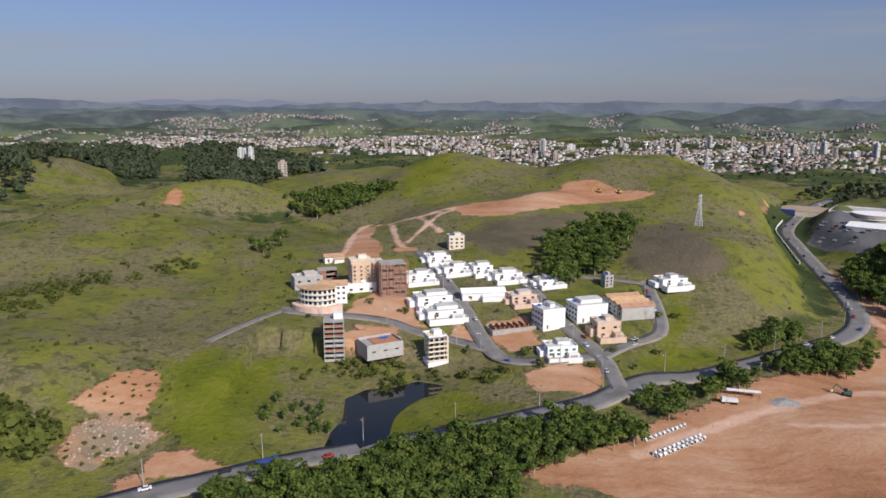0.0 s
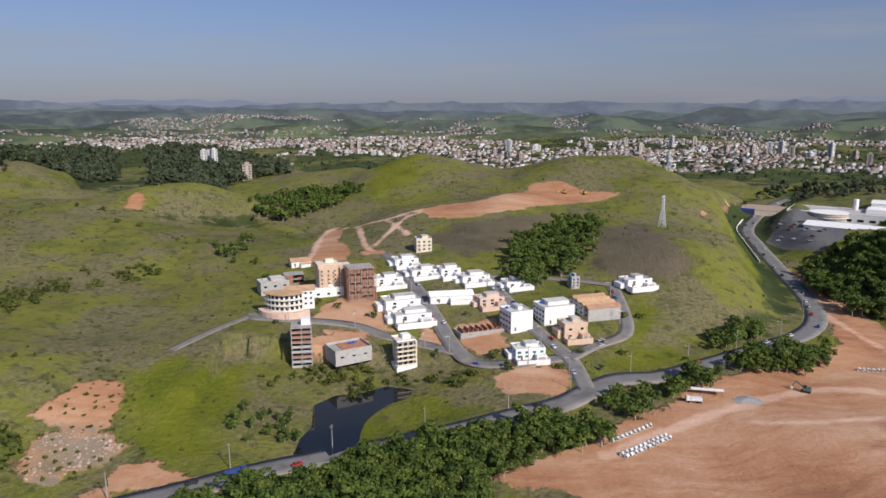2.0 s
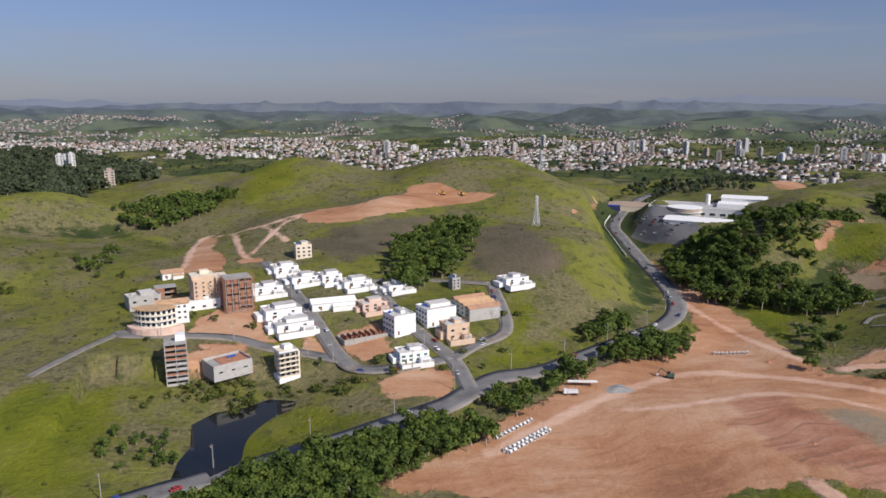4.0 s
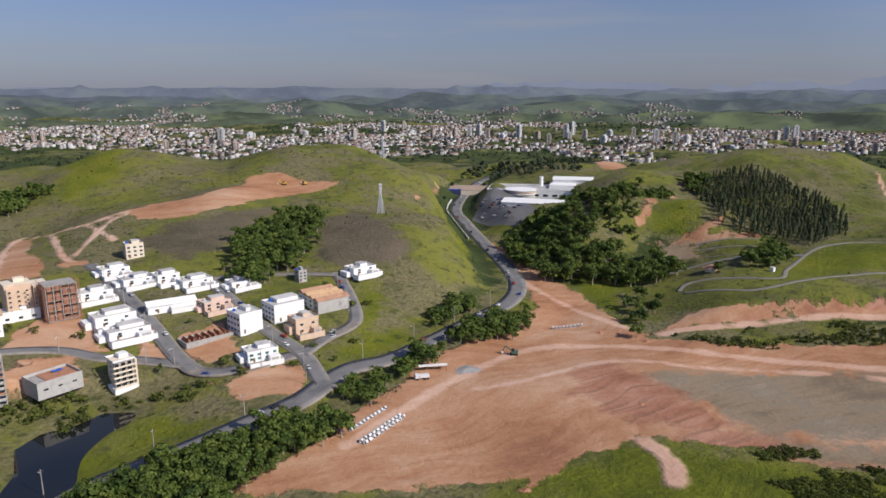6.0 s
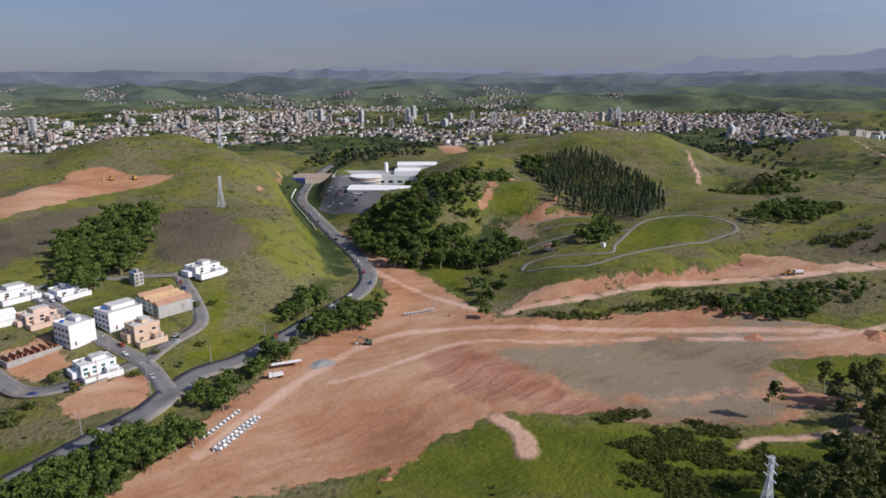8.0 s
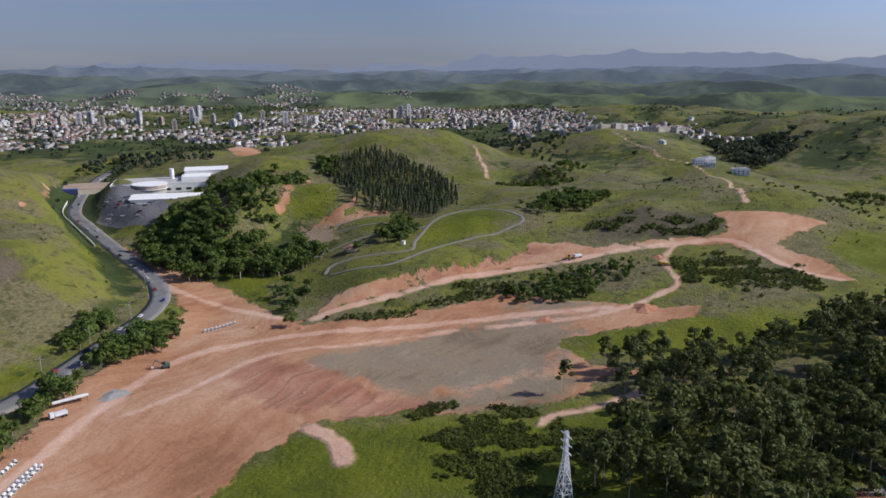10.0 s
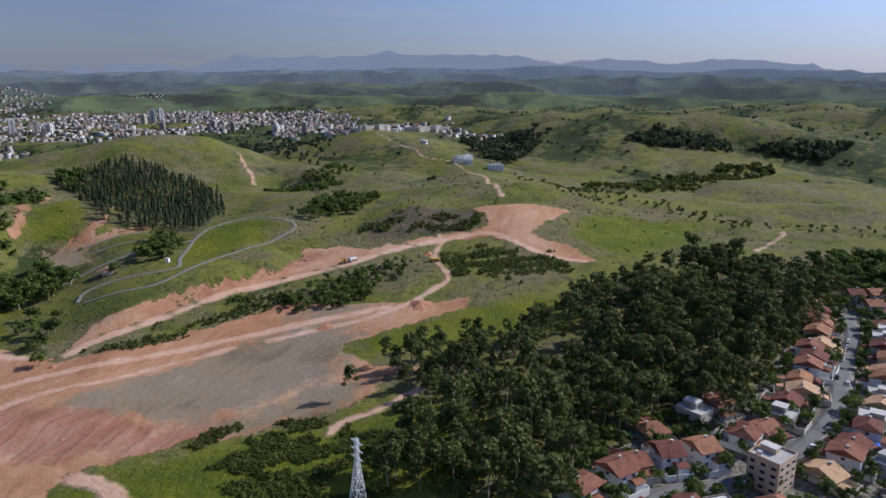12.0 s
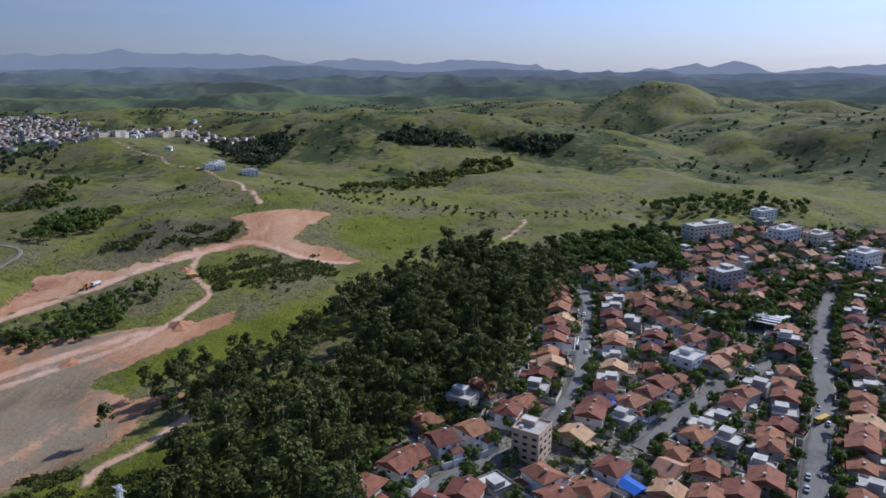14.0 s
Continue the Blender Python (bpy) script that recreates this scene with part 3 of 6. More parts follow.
def ground_material():
    m, n, l, b = material("ground_cover", 0.95, 0.15)
    pos = n.new("ShaderNodeNewGeometry").outputs["Position"]

    def zone(name, rag, soft):
        a = n.new("ShaderNodeAttribute")
        a.attribute_name = name
        v = calc(n, l, "ADD", a.outputs["Fac"], calc(n, l, "MULTIPLY", calc(n, l, "SUBTRACT", edge, 0.5), rag))
        r = n.new("ShaderNodeMapRange")
        r.interpolation_type = "SMOOTHSTEP"
        r.inputs["From Min"].default_value, r.inputs["From Max"].default_value = -soft, soft
        l.new(v, r.inputs["Value"])
        return r.outputs[0]

    edge = noise_node(n, l, 0.07, 6, pos, 0.65)
    big, mid_, fine = noise_node(n, l, 0.008, 4, pos), noise_node(n, l, 0.045, 5, pos, 0.6), noise_node(n, l, 0.5, 5, pos, 0.7)
    tone = calc(n, l, "ADD", calc(n, l, "MULTIPLY", big, 0.4), calc(n, l, "ADD", calc(n, l, "MULTIPLY", mid_, 0.38), calc(n, l, "MULTIPLY", fine, 0.22)))
    green = ramp(n, l, tone, [(0.38, (0.08, 0.09, 0.02)), (0.47, (0.135, 0.143, 0.027)), (0.55, (0.178, 0.18, 0.034)), (0.64, (0.155, 0.143, 0.045))])
    straw = ramp(n, l, fine, [(0.36, (0.1, 0.088, 0.045)), (0.5, (0.165, 0.145, 0.072)), (0.64, (0.215, 0.185, 0.092))])

    def over(v, a, z_):
        r = n.new("ShaderNodeMapRange")
        r.interpolation_type = "SMOOTHSTEP"
        r.inputs["From Min"].default_value, r.inputs["From Max"].default_value = a, z_
        l.new(v, r.inputs["Value"])
        return r.outputs[0]
    grass = mix(n, l, over(noise_node(n, l, 0.02, 7, pos, 0.68), 0.43, 0.57), green, straw)
    tufts = over(noise_node(n, l, 0.16, 5, pos, 0.6), 0.54, 0.64)
    grass = mix(n, l, calc(n, l, "MULTIPLY", over(noise_node(n, l, 0.05, 6, pos, 0.7), 0.53, 0.62), 0.5), grass, (0.085, 0.092, 0.03))
    grass = mix(n, l, calc(n, l, "MULTIPLY", tufts, 0.75), grass, (0.06, 0.07, 0.022))
    lush = ramp(n, l, tone, [(0.36, (0.058, 0.072, 0.009)), (0.48, (0.114, 0.132, 0.012)), (0.58, (0.165, 0.172, 0.017)), (0.66, (0.155, 0.142, 0.026))])
    col = mix(n, l, zone("lush", 60, 10), grass, lush)
    dry = ramp(n, l, tone, [(0.36, (0.06, 0.055, 0.035)), (0.5, (0.125, 0.105, 0.065)), (0.66, (0.17, 0.13, 0.09))])
    col = mix(n, l, zone("scrub", 34, 5), col, dry)
    # dark growth; far off the same colour also dulls the hills for haze
    wet = ramp(n, l, tone, [(0.38, (0.022, 0.036, 0.012)), (0.5, (0.045, 0.062, 0.018)), (0.64, (0.075, 0.09, 0.028))])
    col = mix(n, l, zone("gully", 30, 2.5), col, wet)
    # bare soil, streaked by machines
    warp = n.new("ShaderNodeVectorMath")
    warp.operation = "MULTIPLY_ADD"
    wt = n.new("ShaderNodeTexNoise")
    wt.inputs["Scale"].default_value, wt.inputs["Detail"].default_value = 0.012, 2.0
    l.new(pos, wt.inputs["Vector"])
    l.new(wt.outputs["Color"], warp.inputs[0])
    warp.inputs[1].default_value = (70, 70, 0)
    l.new(pos, warp.inputs[2])
    st = n.new("ShaderNodeMapping")
    st.inputs["Rotation"].default_value = (0, 0, radians(35))
    st.inputs["Scale"].default_value = (0.03, 0.16, 0.1)
    l.new(warp.outputs[0], st.inputs["Vector"])
    streak = noise_node(n, l, 1.0, 6, st.outputs[0], 0.62)
    sf = calc(n, l, "ADD", calc(n, l, "MULTIPLY", streak, 0.3), calc(n, l, "ADD", calc(n, l, "MULTIPLY", noise_node(n, l, 0.018, 6, pos, 0.6), 0.55), calc(n, l, "MULTIPLY", fine, 0.15)))
    soil = ramp(n, l, sf, [(0.38, (0.275, 0.13, 0.068)), (0.46, (0.38, 0.19, 0.1)), (0.53, (0.44, 0.245, 0.14)), (0.62, (0.51, 0.325, 0.21))])
    mud = ramp(n, l, sf, [(0.4, (0.18, 0.138, 0.09)), (0.48, (0.26, 0.198, 0.128)), (0.54, (0.23, 0.187, 0.132)), (0.64, (0.35, 0.27, 0.18))])
    soil = mix(n, l, zone("mud", 60, 7), soil, mud)
    rust = ramp(n, l, sf, [(0.4, (0.2, 0.09, 0.052)), (0.5, (0.33, 0.15, 0.09)), (0.62, (0.43, 0.235, 0.155))])
    rustmask = zone("rust", 36, 5)
    soil = mix(n, l, rustmask, soil, rust)
    fm = n.new("ShaderNodeMapping")
    fm.inputs["Rotation"].default_value = (0, 0, radians(52))
    fm.inputs["Scale"].default_value = (0.02, 0.42, 0.1)
    l.new(warp.outputs[0], fm.inputs["Vector"])
    furrow = over(noise_node(n, l, 1.0, 4, fm.outputs[0], 0.6), 0.52, 0.6)
    patchy = over(noise_node(n, l, 0.022, 3, pos, 0.5), 0.5, 0.6)
    soil = mix(n, l, calc(n, l, "MULTIPLY", furrow, calc(n, l, "MAXIMUM", calc(n, l, "MULTIPLY", rustmask, 0.45), calc(n, l, "MULTIPLY", patchy, 0.16))), soil, (0.17, 0.095, 0.06))
    pale_dust = over(noise_node(n, l, 0.03, 6, st.outputs[0], 0.7), 0.54, 0.66)
    soil = mix(n, l, calc(n, l, "MULTIPLY", pale_dust, 0.3), soil, (0.56, 0.38, 0.28))
    soilmask = zone("soil", 22, 1.0)
    col = mix(n, l, soilmask, col, soil)
    track = ramp(n, l, sf, [(0.4, (0.5, 0.29, 0.19)), (0.6, (0.62, 0.42, 0.31))])
    trackmask = zone("track", 9, 1.6)
    col = mix(n, l, trackmask, col, track)
    pave = ramp(n, l, tone, [(0.35, (0.11, 0.11, 0.11)), (0.65, (0.19, 0.185, 0.18))])
    col = mix(n, l, zone("paved", 0.8, 0.6), col, pave)
    yard = ramp(n, l, fine, [(0.4, (0.075, 0.085, 0.035)), (0.5, (0.2, 0.18, 0.15)), (0.6, (0.3, 0.28, 0.25))])
    col = mix(n, l, zone("yard", 10, 2), col, yard)
    l.new(col, b.inputs["Base Color"])
    hard = calc(n, l, "MAXIMUM", soilmask, trackmask)
    rough_h = calc(n, l, "ADD", noise_node(n, l, 0.33, 5, pos, 0.7), calc(n, l, "MULTIPLY", streak, 0.5))
    bump(n, l, b, calc(n, l, "MULTIPLY", rough_h, calc(n, l, "MULTIPLY_ADD", hard, -0.6, 1.0)), 0.9, 1.6)
    return m


def thicket(x, y):
    """How far (+) a place lies within the dark growth of gullies and woods; raised far off to dull the hills for haze.
    """
    q = 24.0
    r = np.hypot(x, y)
    az = np.degrees(np.arctan2(x, y))
    bend = (height(x + q, y) + height(x - q, y) + height(x, y + q) + height(x, y - q) - 4 * height(x, y)) / q
    # the last term spreads dark cover over far eastern hills, standing in for haze
    v = bend * 13.0 - 7.0 + 4.5 * step(650, 1400, r) + 14 * (vnoise(x / 120, y / 120, 31) - 0.5) * step(450, 1000, r) + 2.6 * step(850, 1300, r) * step(55, 70, az)
    v = v + 5.0 * step(1050, 1300, r) * step(-40, -24, az) * (1 - step(55, 70, az))
    return np.where(r > 340, v, -40.0)


def land_mesh():
    az = np.concatenate([np.linspace(-40, 134, 700), np.linspace(134, 320, 60)[1:-1]])
    rr = np.concatenate([[0.0, 20, 40], np.geomspace(60, 4880, 430)])
    A, R = np.meshgrid(np.radians(az), rr)
    px, py = (R * np.sin(A)).ravel(), (R * np.cos(A)).ravel()
    n, m = len(az), len(rr)
    i, j = np.meshgrid(np.arange(n), np.arange(m - 1))
    i, j = i.ravel(), j.ravel()
    k = (i + 1) % n
    me = mesh_from("ground", np.stack([px, py, height(px, py)], 1), np.stack([j * n + i, (j + 1) * n + i, (j + 1) * n + k, j * n + k], 1), [ground_material()], True)

    def put(name, v):
        me.attributes.new(name, "FLOAT", "POINT").data.foreach_set("value", np.clip(v, -40, 40).astype(np.float32))

    near = np.hypot(px, py) < 1600
    for name, outlines in (("soil", BARE_SOIL), ("mud", GREY_MUD), ("scrub", DRY_SCRUB), ("lush", LUSH_GRASS), ("paved", PAVED), ("yard", [SUBURB]), ("rust", RUST_SOIL)):
        v = np.full(px.shape, -40.0)
        for o in outlines:
            v[near] = np.maximum(v[near], sdist(px[near], py[near], o))
        put(name, v)
    put("gully", thicket(px, py))
    v = np.full(px.shape, -40.0)
    for kind, wide, pts in ROADS:
        if kind == "dirt":
            v[near] = np.maximum(v[near], wide / 2 - line_dist(px[near], py[near], spline(pts, 6)))
    put("track", v)
    return me


ground = tagged(new("ground", land_mesh()), "hilly grassland with bare red earthworks", "ground", kind="structure")


def ribbon(name, pts, wide, lift, mat, label, thick=0.5):
    """A road or pavement laid on the land, with edges that reach down into it."""
    c = spline(pts, 4.0)
    d = np.gradient(c, axis=0)
    d /= np.hypot(d[:, 0], d[:, 1])[:, None] + 1e-9
    nrm = np.stack([-d[:, 1], d[:, 0]], 1)
    rows = []
    for off in (-0.5, -0.25, 0, 0.25, 0.5):
        q = c + nrm * wide * off
        rows.append(np.column_stack([q, height(q[:, 0], q[:, 1])]))
    z = np.max([r[:, 2] for r in rows], 0) * 0.5 + rows[2][:, 2] * 0.5
    for r in rows:
        r[:, 2] = np.maximum(r[:, 2], z) + lift
    lo, hi = rows[0].copy(), rows[4].copy()
    lo[:, 2] -= thick
    hi[:, 2] -= thick
    rows = [lo] + rows + [hi]
    co, k = np.vstack(rows), len(c)
    f = []
    for a in range(6):
        s = np.arange(k - 1)
        f.append(np.stack([a * k + s, (a + 1) * k + s, (a + 1) * k + s + 1, a * k + s + 1], 1))
    f = np.vstack(f)[:, ::-1]
    return tagged(new(name, mesh_from(name, co, f, [mat])), label, "road", kind="structure")


for kind, wide, pts in ROADS:
    if kind == "asphalt":
        ribbon("pavement", pts, wide + 1.8, 0.16, KERB, "pale concrete pavement and kerb", 0.8)
        ribbon("road", pts, wide, 0.24, ASPHALT, "worn grey asphalt road")
    elif kind == "concrete":
        ribbon("road", pts, wide, 0.18, LANE, "pale concrete lane")

# pond
wm, wn_, wl_, wb = material("pond_water", 0.06, 0.5)
wb.inputs["Base Color"].default_value = (0.012, 0.014, 0.014, 1)
bump(wn_, wl_, wb, noise_node(wn_, wl_, 0.8, 3), 0.05, 0.1)
o = spline(POND + POND[:1], 3.0)[:-1]
mid_o = o.mean(0)
o = mid_o + (o - mid_o) * 1.06
level = -1.75
pm = bpy.data.meshes.new("pond")
bm = bmesh.new()
f = bm.faces.new([bm.verts.new((x, y, level)) for x, y in o])
bmesh.ops.triangulate(bm, faces=[f])
bmesh.ops.recalc_face_normals(bm, faces=bm.faces)
bm.to_mesh(pm)
bm.free()
pm.materials.append(wm)
tagged(new("water", pm), "still dark pond in the grass", "water", kind="structure")


# ---- trees ----
rng = np.random.default_rng(4)


def leaf_quads(centers, normals, size):
    """Small ragged four-sided leaf clumps."""
    k = len(centers)
    t = np.cross(normals, rng.normal(size=(k, 3)))
    t /= np.linalg.norm(t, axis=1)[:, None] + 1e-9
    s = np.cross(normals, t)
    sz = size * rng.uniform(0.6, 1.3, (k, 1))
    co = np.stack([centers + t * sz * a * rng.uniform(0.7, 1.25, (k, 1)) + s * sz * b * rng.uniform(0.6, 1.2, (k, 1)) for a, b in ((-0.5, -0.45), (0.5, -0.5), (0.55, 0.45), (-0.45, 0.5))], 1)
    return co.reshape(-1, 3)


def crown(kind, fine):
    """Leaf clumps of a tree one metre high, standing at the origin."""
    cs, ns, sizes = [], [], []
    if kind == "pine":
        k = int(170 * fine)
        u = rng.uniform(0, 1, k) ** 0.8
        a = rng.uniform(0, 6.28, k)
        r = (1 - u) * 0.2 * rng.uniform(0.5, 1.1, k) + 0.015
        c = np.stack([np.cos(a) * r, np.sin(a) * r, 0.2 + 0.8 * u], 1)
        n = np.stack([np.cos(a), np.sin(a), np.full(k, 0.7)], 1)
        return leaf_quads(c, n / np.linalg.norm(n, axis=1)[:, None], 0.075 / fine ** 0.4)
    nb, spread, low, br = {"broad": (11, 0.34, 0.36, 0.19), "euc": (16, 0.23, 0.46, 0.095), "shrub": (6, 0.55, 0.3, 0.42)}[kind]
    for b in range(nb):
        a, q = rng.uniform(0, 6.28), math.sqrt(rng.uniform(0, 1))
        h = rng.uniform(low, 0.86 if kind != "euc" else 0.93)
        narrow = 1.0 if kind != "euc" else 1.2 - 0.6 * (h - low) / (0.86 - low)
        o = np.array([math.cos(a) * q * spread * narrow, math.sin(a) * q * spread * narrow, h])
        k = max(3, int(22 * fine)) if kind != "shrub" else int(9 * fine) + 3
        n = rng.normal(size=(k, 3))
        n[:, 2] = np.abs(n[:, 2]) * 1.1 - 0.35
        n /= np.linalg.norm(n, axis=1)[:, None]
        rad = br * rng.uniform(0.7, 1.15)
        cs.append(o + n * rad * np.array([1, 1, 0.75]) * rng.uniform(0.75, 1.05, (k, 1)))
        m = n + rng.normal(size=(k, 3)) * 0.35
        ns.append(m / np.linalg.norm(m, axis=1)[:, None])
    return leaf_quads(np.vstack(cs), np.vstack(ns), br * 0.6 / fine ** 0.55)


def stem(kind):
    """A tapered, slightly bent trunk with limbs, as four-sided tubes one metre high in all."""
    runs = {"pine": [((0, 0, 0), (0, 0, 0.9), 0.014, 0.004)], "euc": [((0, 0, 0), (0.01, 0.02, 0.4), 0.014, 0.009), ((0.01, 0.02, 0.4), (-0.02, 0, 0.85), 0.009, 0.003), ((0.01, 0.02, 0.45), (0.1, -0.05, 0.7), 0.006, 0.002), ((0, 0.01, 0.5), (-0.1, 0.07, 0.75), 0.006, 0.002)],
            "broad": [((0, 0, 0), (0.02, 0.01, 0.35), 0.03, 0.022), ((0.02, 0.01, 0.35), (0.18, 0.05, 0.65), 0.016, 0.006), ((0.02, 0.01, 0.33), (-0.16, 0.1, 0.62), 0.016, 0.006), ((0.02, 0.01, 0.35), (0, -0.14, 0.7), 0.016, 0.006)],
            "shrub": [((0, 0, 0), (0.05, 0, 0.5), 0.02, 0.008), ((0, 0, 0), (-0.1, 0.1, 0.45), 0.02, 0.008)]}[kind]
    co, fs = [], []
    for a, b, ra, rb in runs:
        s = len(co)
        for p, r in ((a, ra), (b, rb)):
            co += [(p[0] + r, p[1], p[2]), (p[0], p[1] + r, p[2]), (p[0] - r, p[1], p[2]), (p[0], p[1] - r, p[2])]
        fs += [(s + i, s + (i + 1) % 4, s + 4 + (i + 1) % 4, s + 4 + i) for i in range(4)]
    return np.array(co, float), np.array(fs)


TREES = {(k, f): [crown(k, f) for _ in range(7)] for k in ("broad", "pine", "euc", "shrub") for f in (0.14, 0.5, 0.8, 1.2, 1.9)}
STEMS = {k: stem(k) for k in ("broad", "pine", "euc", "shrub")}


def scatter(outline, count, keep_off=True, rough=False):
    """Places inside an outline, apart from one another and off the roads."""
    o = np.array(outline, float)
    lo, hi = o.min(0), o.max(0)
    p = rng.uniform(lo - 6, hi + 6, (count * 12, 2))
    ragged = 16 * (vnoise(p[:, 0] / 13, p[:, 1] / 13, 41) - 0.5) + 10 * (vnoise(p[:, 0] / 5, p[:, 1] / 5, 42) - 0.5)
    p = p[sdist(p[:, 0], p[:, 1], outline) + (ragged if rough else 0) > -1.5]
    if rough == "clumps":
        p = p[vnoise((p[:, 0] + p[:, 1]) / 9, (p[:, 1] - p[:, 0]) / 26, 43) * 0.6 + vnoise(p[:, 0] / 6, p[:, 1] / 6, 45) * 0.4 > 0.42]
    if keep_off and len(p):
        for kind, wide, pts in ROADS:
            p = p[line_dist(p[:, 0], p[:, 1], pts) > wide / 2 + 2.0]
    if len(p) == 0:
        return p
    area = max(1.0, 0.5 * abs(np.dot(o[:, 0], np.roll(o[:, 1], 1)) - np.dot(o[:, 1], np.roll(o[:, 0], 1))))
    gap = 0.62 * math.sqrt(area / count)
    cells, out = {}, []
    for q in p:
        c = (int(q[0] // gap), int(q[1] // gap))
        if all(np.hypot(*(q - w)) > gap for dx in (-1, 0, 1) for dy in (-1, 0, 1) for w in cells.get((c[0] + dx, c[1] + dy), ())):
            cells.setdefault(c, []).append(q)
            out.append(q)
            if len(out) >= count:
                break
    return np.array(out)


def woodland(kind, places, tall, label, detail=None):
    """A wood as one mesh: trunks and leaf clumps."""
    leaf_co, wood_co, wood_f = [], [], []
    nw = 0
    for x, y in places:
        far = math.hypot(x, y)
        fine = 0.14 if far > 950 else 0.5 if far > 600 else (1.9 if kind in ("euc", "broad") else 0.8)
        fine = detail or fine
        t = TREES[kind, fine][rng.integers(7)]
        h = tall * (rng.uniform(0.5, 1.22) if kind != "euc" else rng.uniform(0.4, 0.95) + 0.6 * rng.random() ** 3)
        a, w = rng.uniform(0, 6.28), h * rng.uniform(0.85, 1.25)
        r = np.array([[math.cos(a) * w, -math.sin(a) * w, 0], [math.sin(a) * w, math.cos(a) * w, 0], [0, 0, h]])
        o = np.array([x, y, ground_z(x, y) - 0.15])
        leaf_co.append(t @ r.T + o)
        if far < 700:
            sc, sf = STEMS[kind]
            wood_co.append(sc @ r.T + o)
            wood_f.append(sf + nw)
            nw += len(sc)
    lc = np.vstack(leaf_co)
    lf = np.arange(len(lc)).reshape(-1, 4)
    co, fs = (np.vstack([lc] + wood_co), np.vstack([lf] + [q + len(lc) for q in wood_f])) if wood_co else (lc, lf)
    # distant woods take the leaf colour with haze mixed in
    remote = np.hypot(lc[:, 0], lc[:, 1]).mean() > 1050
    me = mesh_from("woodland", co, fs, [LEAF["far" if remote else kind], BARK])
    idx = np.zeros(len(fs), np.int32)
    idx[len(lf):] = 1
    me.polygons.foreach_set("material_index", idx)
    name = {"broad": "woodland", "pine": "pine_wood", "euc": "eucalyptus_wood", "shrub": "shrubs"}[kind]
    return tagged(new(name, me), label, "trees", kind="stuff")


def part_mesh(name, me, parent, label=""):
    ob = new(name, me)
    ob.parent = parent
    if label:
        ob["label"] = label
    return ob


TREE_MODELS = {}


def tree(kind, x, y, tall, label, group):
    """A tree of its own: trunk and crown."""
    key = (kind, int(rng.integers(4)))
    if key not in TREE_MODELS:
        t = TREES[kind, 1.2][key[1]]
        sc, sf = STEMS[kind]
        TREE_MODELS[key] = (mesh_from("crown", t, np.arange(len(t)).reshape(-1, 4), [LEAF[kind]]), mesh_from("trunk", sc, sf, [BARK]))
    e = new("tree" if kind != "shrub" else "bush")
    e.matrix_world = pose(x, y, ground_z(x, y) - 0.1, 0, 0, rng.uniform(0, 360)) @ Matrix.Diagonal((tall * rng.uniform(0.9, 1.2),) * 2 + (tall, 1))
    part_mesh("trunk", TREE_MODELS[key][1], e)
    part_mesh("crown", TREE_MODELS[key][0], e)
    return tagged(e, label, "tree" if kind != "shrub" else "bush", group)


WOOD_LABEL = {"broad": "dense dark green broadleaf trees", "pine": "dense dark pines on the hillside", "euc": "tall thin eucalyptus trees in a dense stand", "shrub": "low rough green bushes in the grass"}
for kind, count, tall, outline in WOODS:
    spots = scatter(outline, count, kind != "euc", "clumps" if kind == "shrub" and tall < 3 else True)
    if len(spots) == 0:
        continue
    if len(spots) <= 32 and kind == "broad":
        for x, y in spots:
            tree(kind, x, y, tall * rng.uniform(0.7, 1.15), "green broadleaf tree with a rounded uneven crown", "trees of the grove")
    else:
        woodland(kind, spots, tall, WOOD_LABEL[kind])


# trees in the gullies and on the far country
g_ = np.random.default_rng(8)
az_, r_ = g_.uniform(-36, 132, 60000), np.sqrt(g_.uniform(420 ** 2, 2900 ** 2, 60000))
px_, py_ = r_ * np.sin(np.radians(az_)), r_ * np.cos(np.radians(az_))
ok_ = thicket(px_, py_) + 8 * (vnoise(px_ / 30, py_ / 30, 37) - 0.5) > 1.5
for o_ in BARE_SOIL + LUSH_GRASS + PAVED + [SUBURB]:
    ok_ &= sdist(px_, py_, o_) < -6
for k_, w_, p_ in ROADS:
    ok_ &= line_dist(px_, py_, p_) > w_
ok_ &= ~((np.abs(px_ - 20) < 140) & (py_ < 500))
far_ = np.stack([px_[ok_], py_[ok_]], 1)[:5200]
if len(far_):
    woodland("broad", far_, 6.5, "dark trees and thicket along the gullies")


# small rough bushes all over the slopes
az_, r_ = g_.uniform(-35, 132, 16000), np.sqrt(g_.uniform(190 ** 2, 820 ** 2, 16000))
px_, py_ = r_ * np.sin(np.radians(az_)), r_ * np.cos(np.radians(az_))
ok_ = vnoise(px_ / 45, py_ / 45, 51) * 0.6 + vnoise(px_ / 17, py_ / 17, 52) * 0.4 > 0.54
for o_ in BARE_SOIL + PAVED + [SUBURB, POND]:
    ok_ &= sdist(px_, py_, o_) < -3
for k_, w_, p_ in ROADS:
    ok_ &= line_dist(px_, py_, p_) > w_ / 2 + 2
ok_ &= ~((np.abs(px_ - 30) < 120) & (np.abs(py_ - 395) < 75))
woodland("shrub", np.stack([px_[ok_], py_[ok_]], 1)[:1700], 0.85, "small rough bushes scattered over the grass", 0.14)

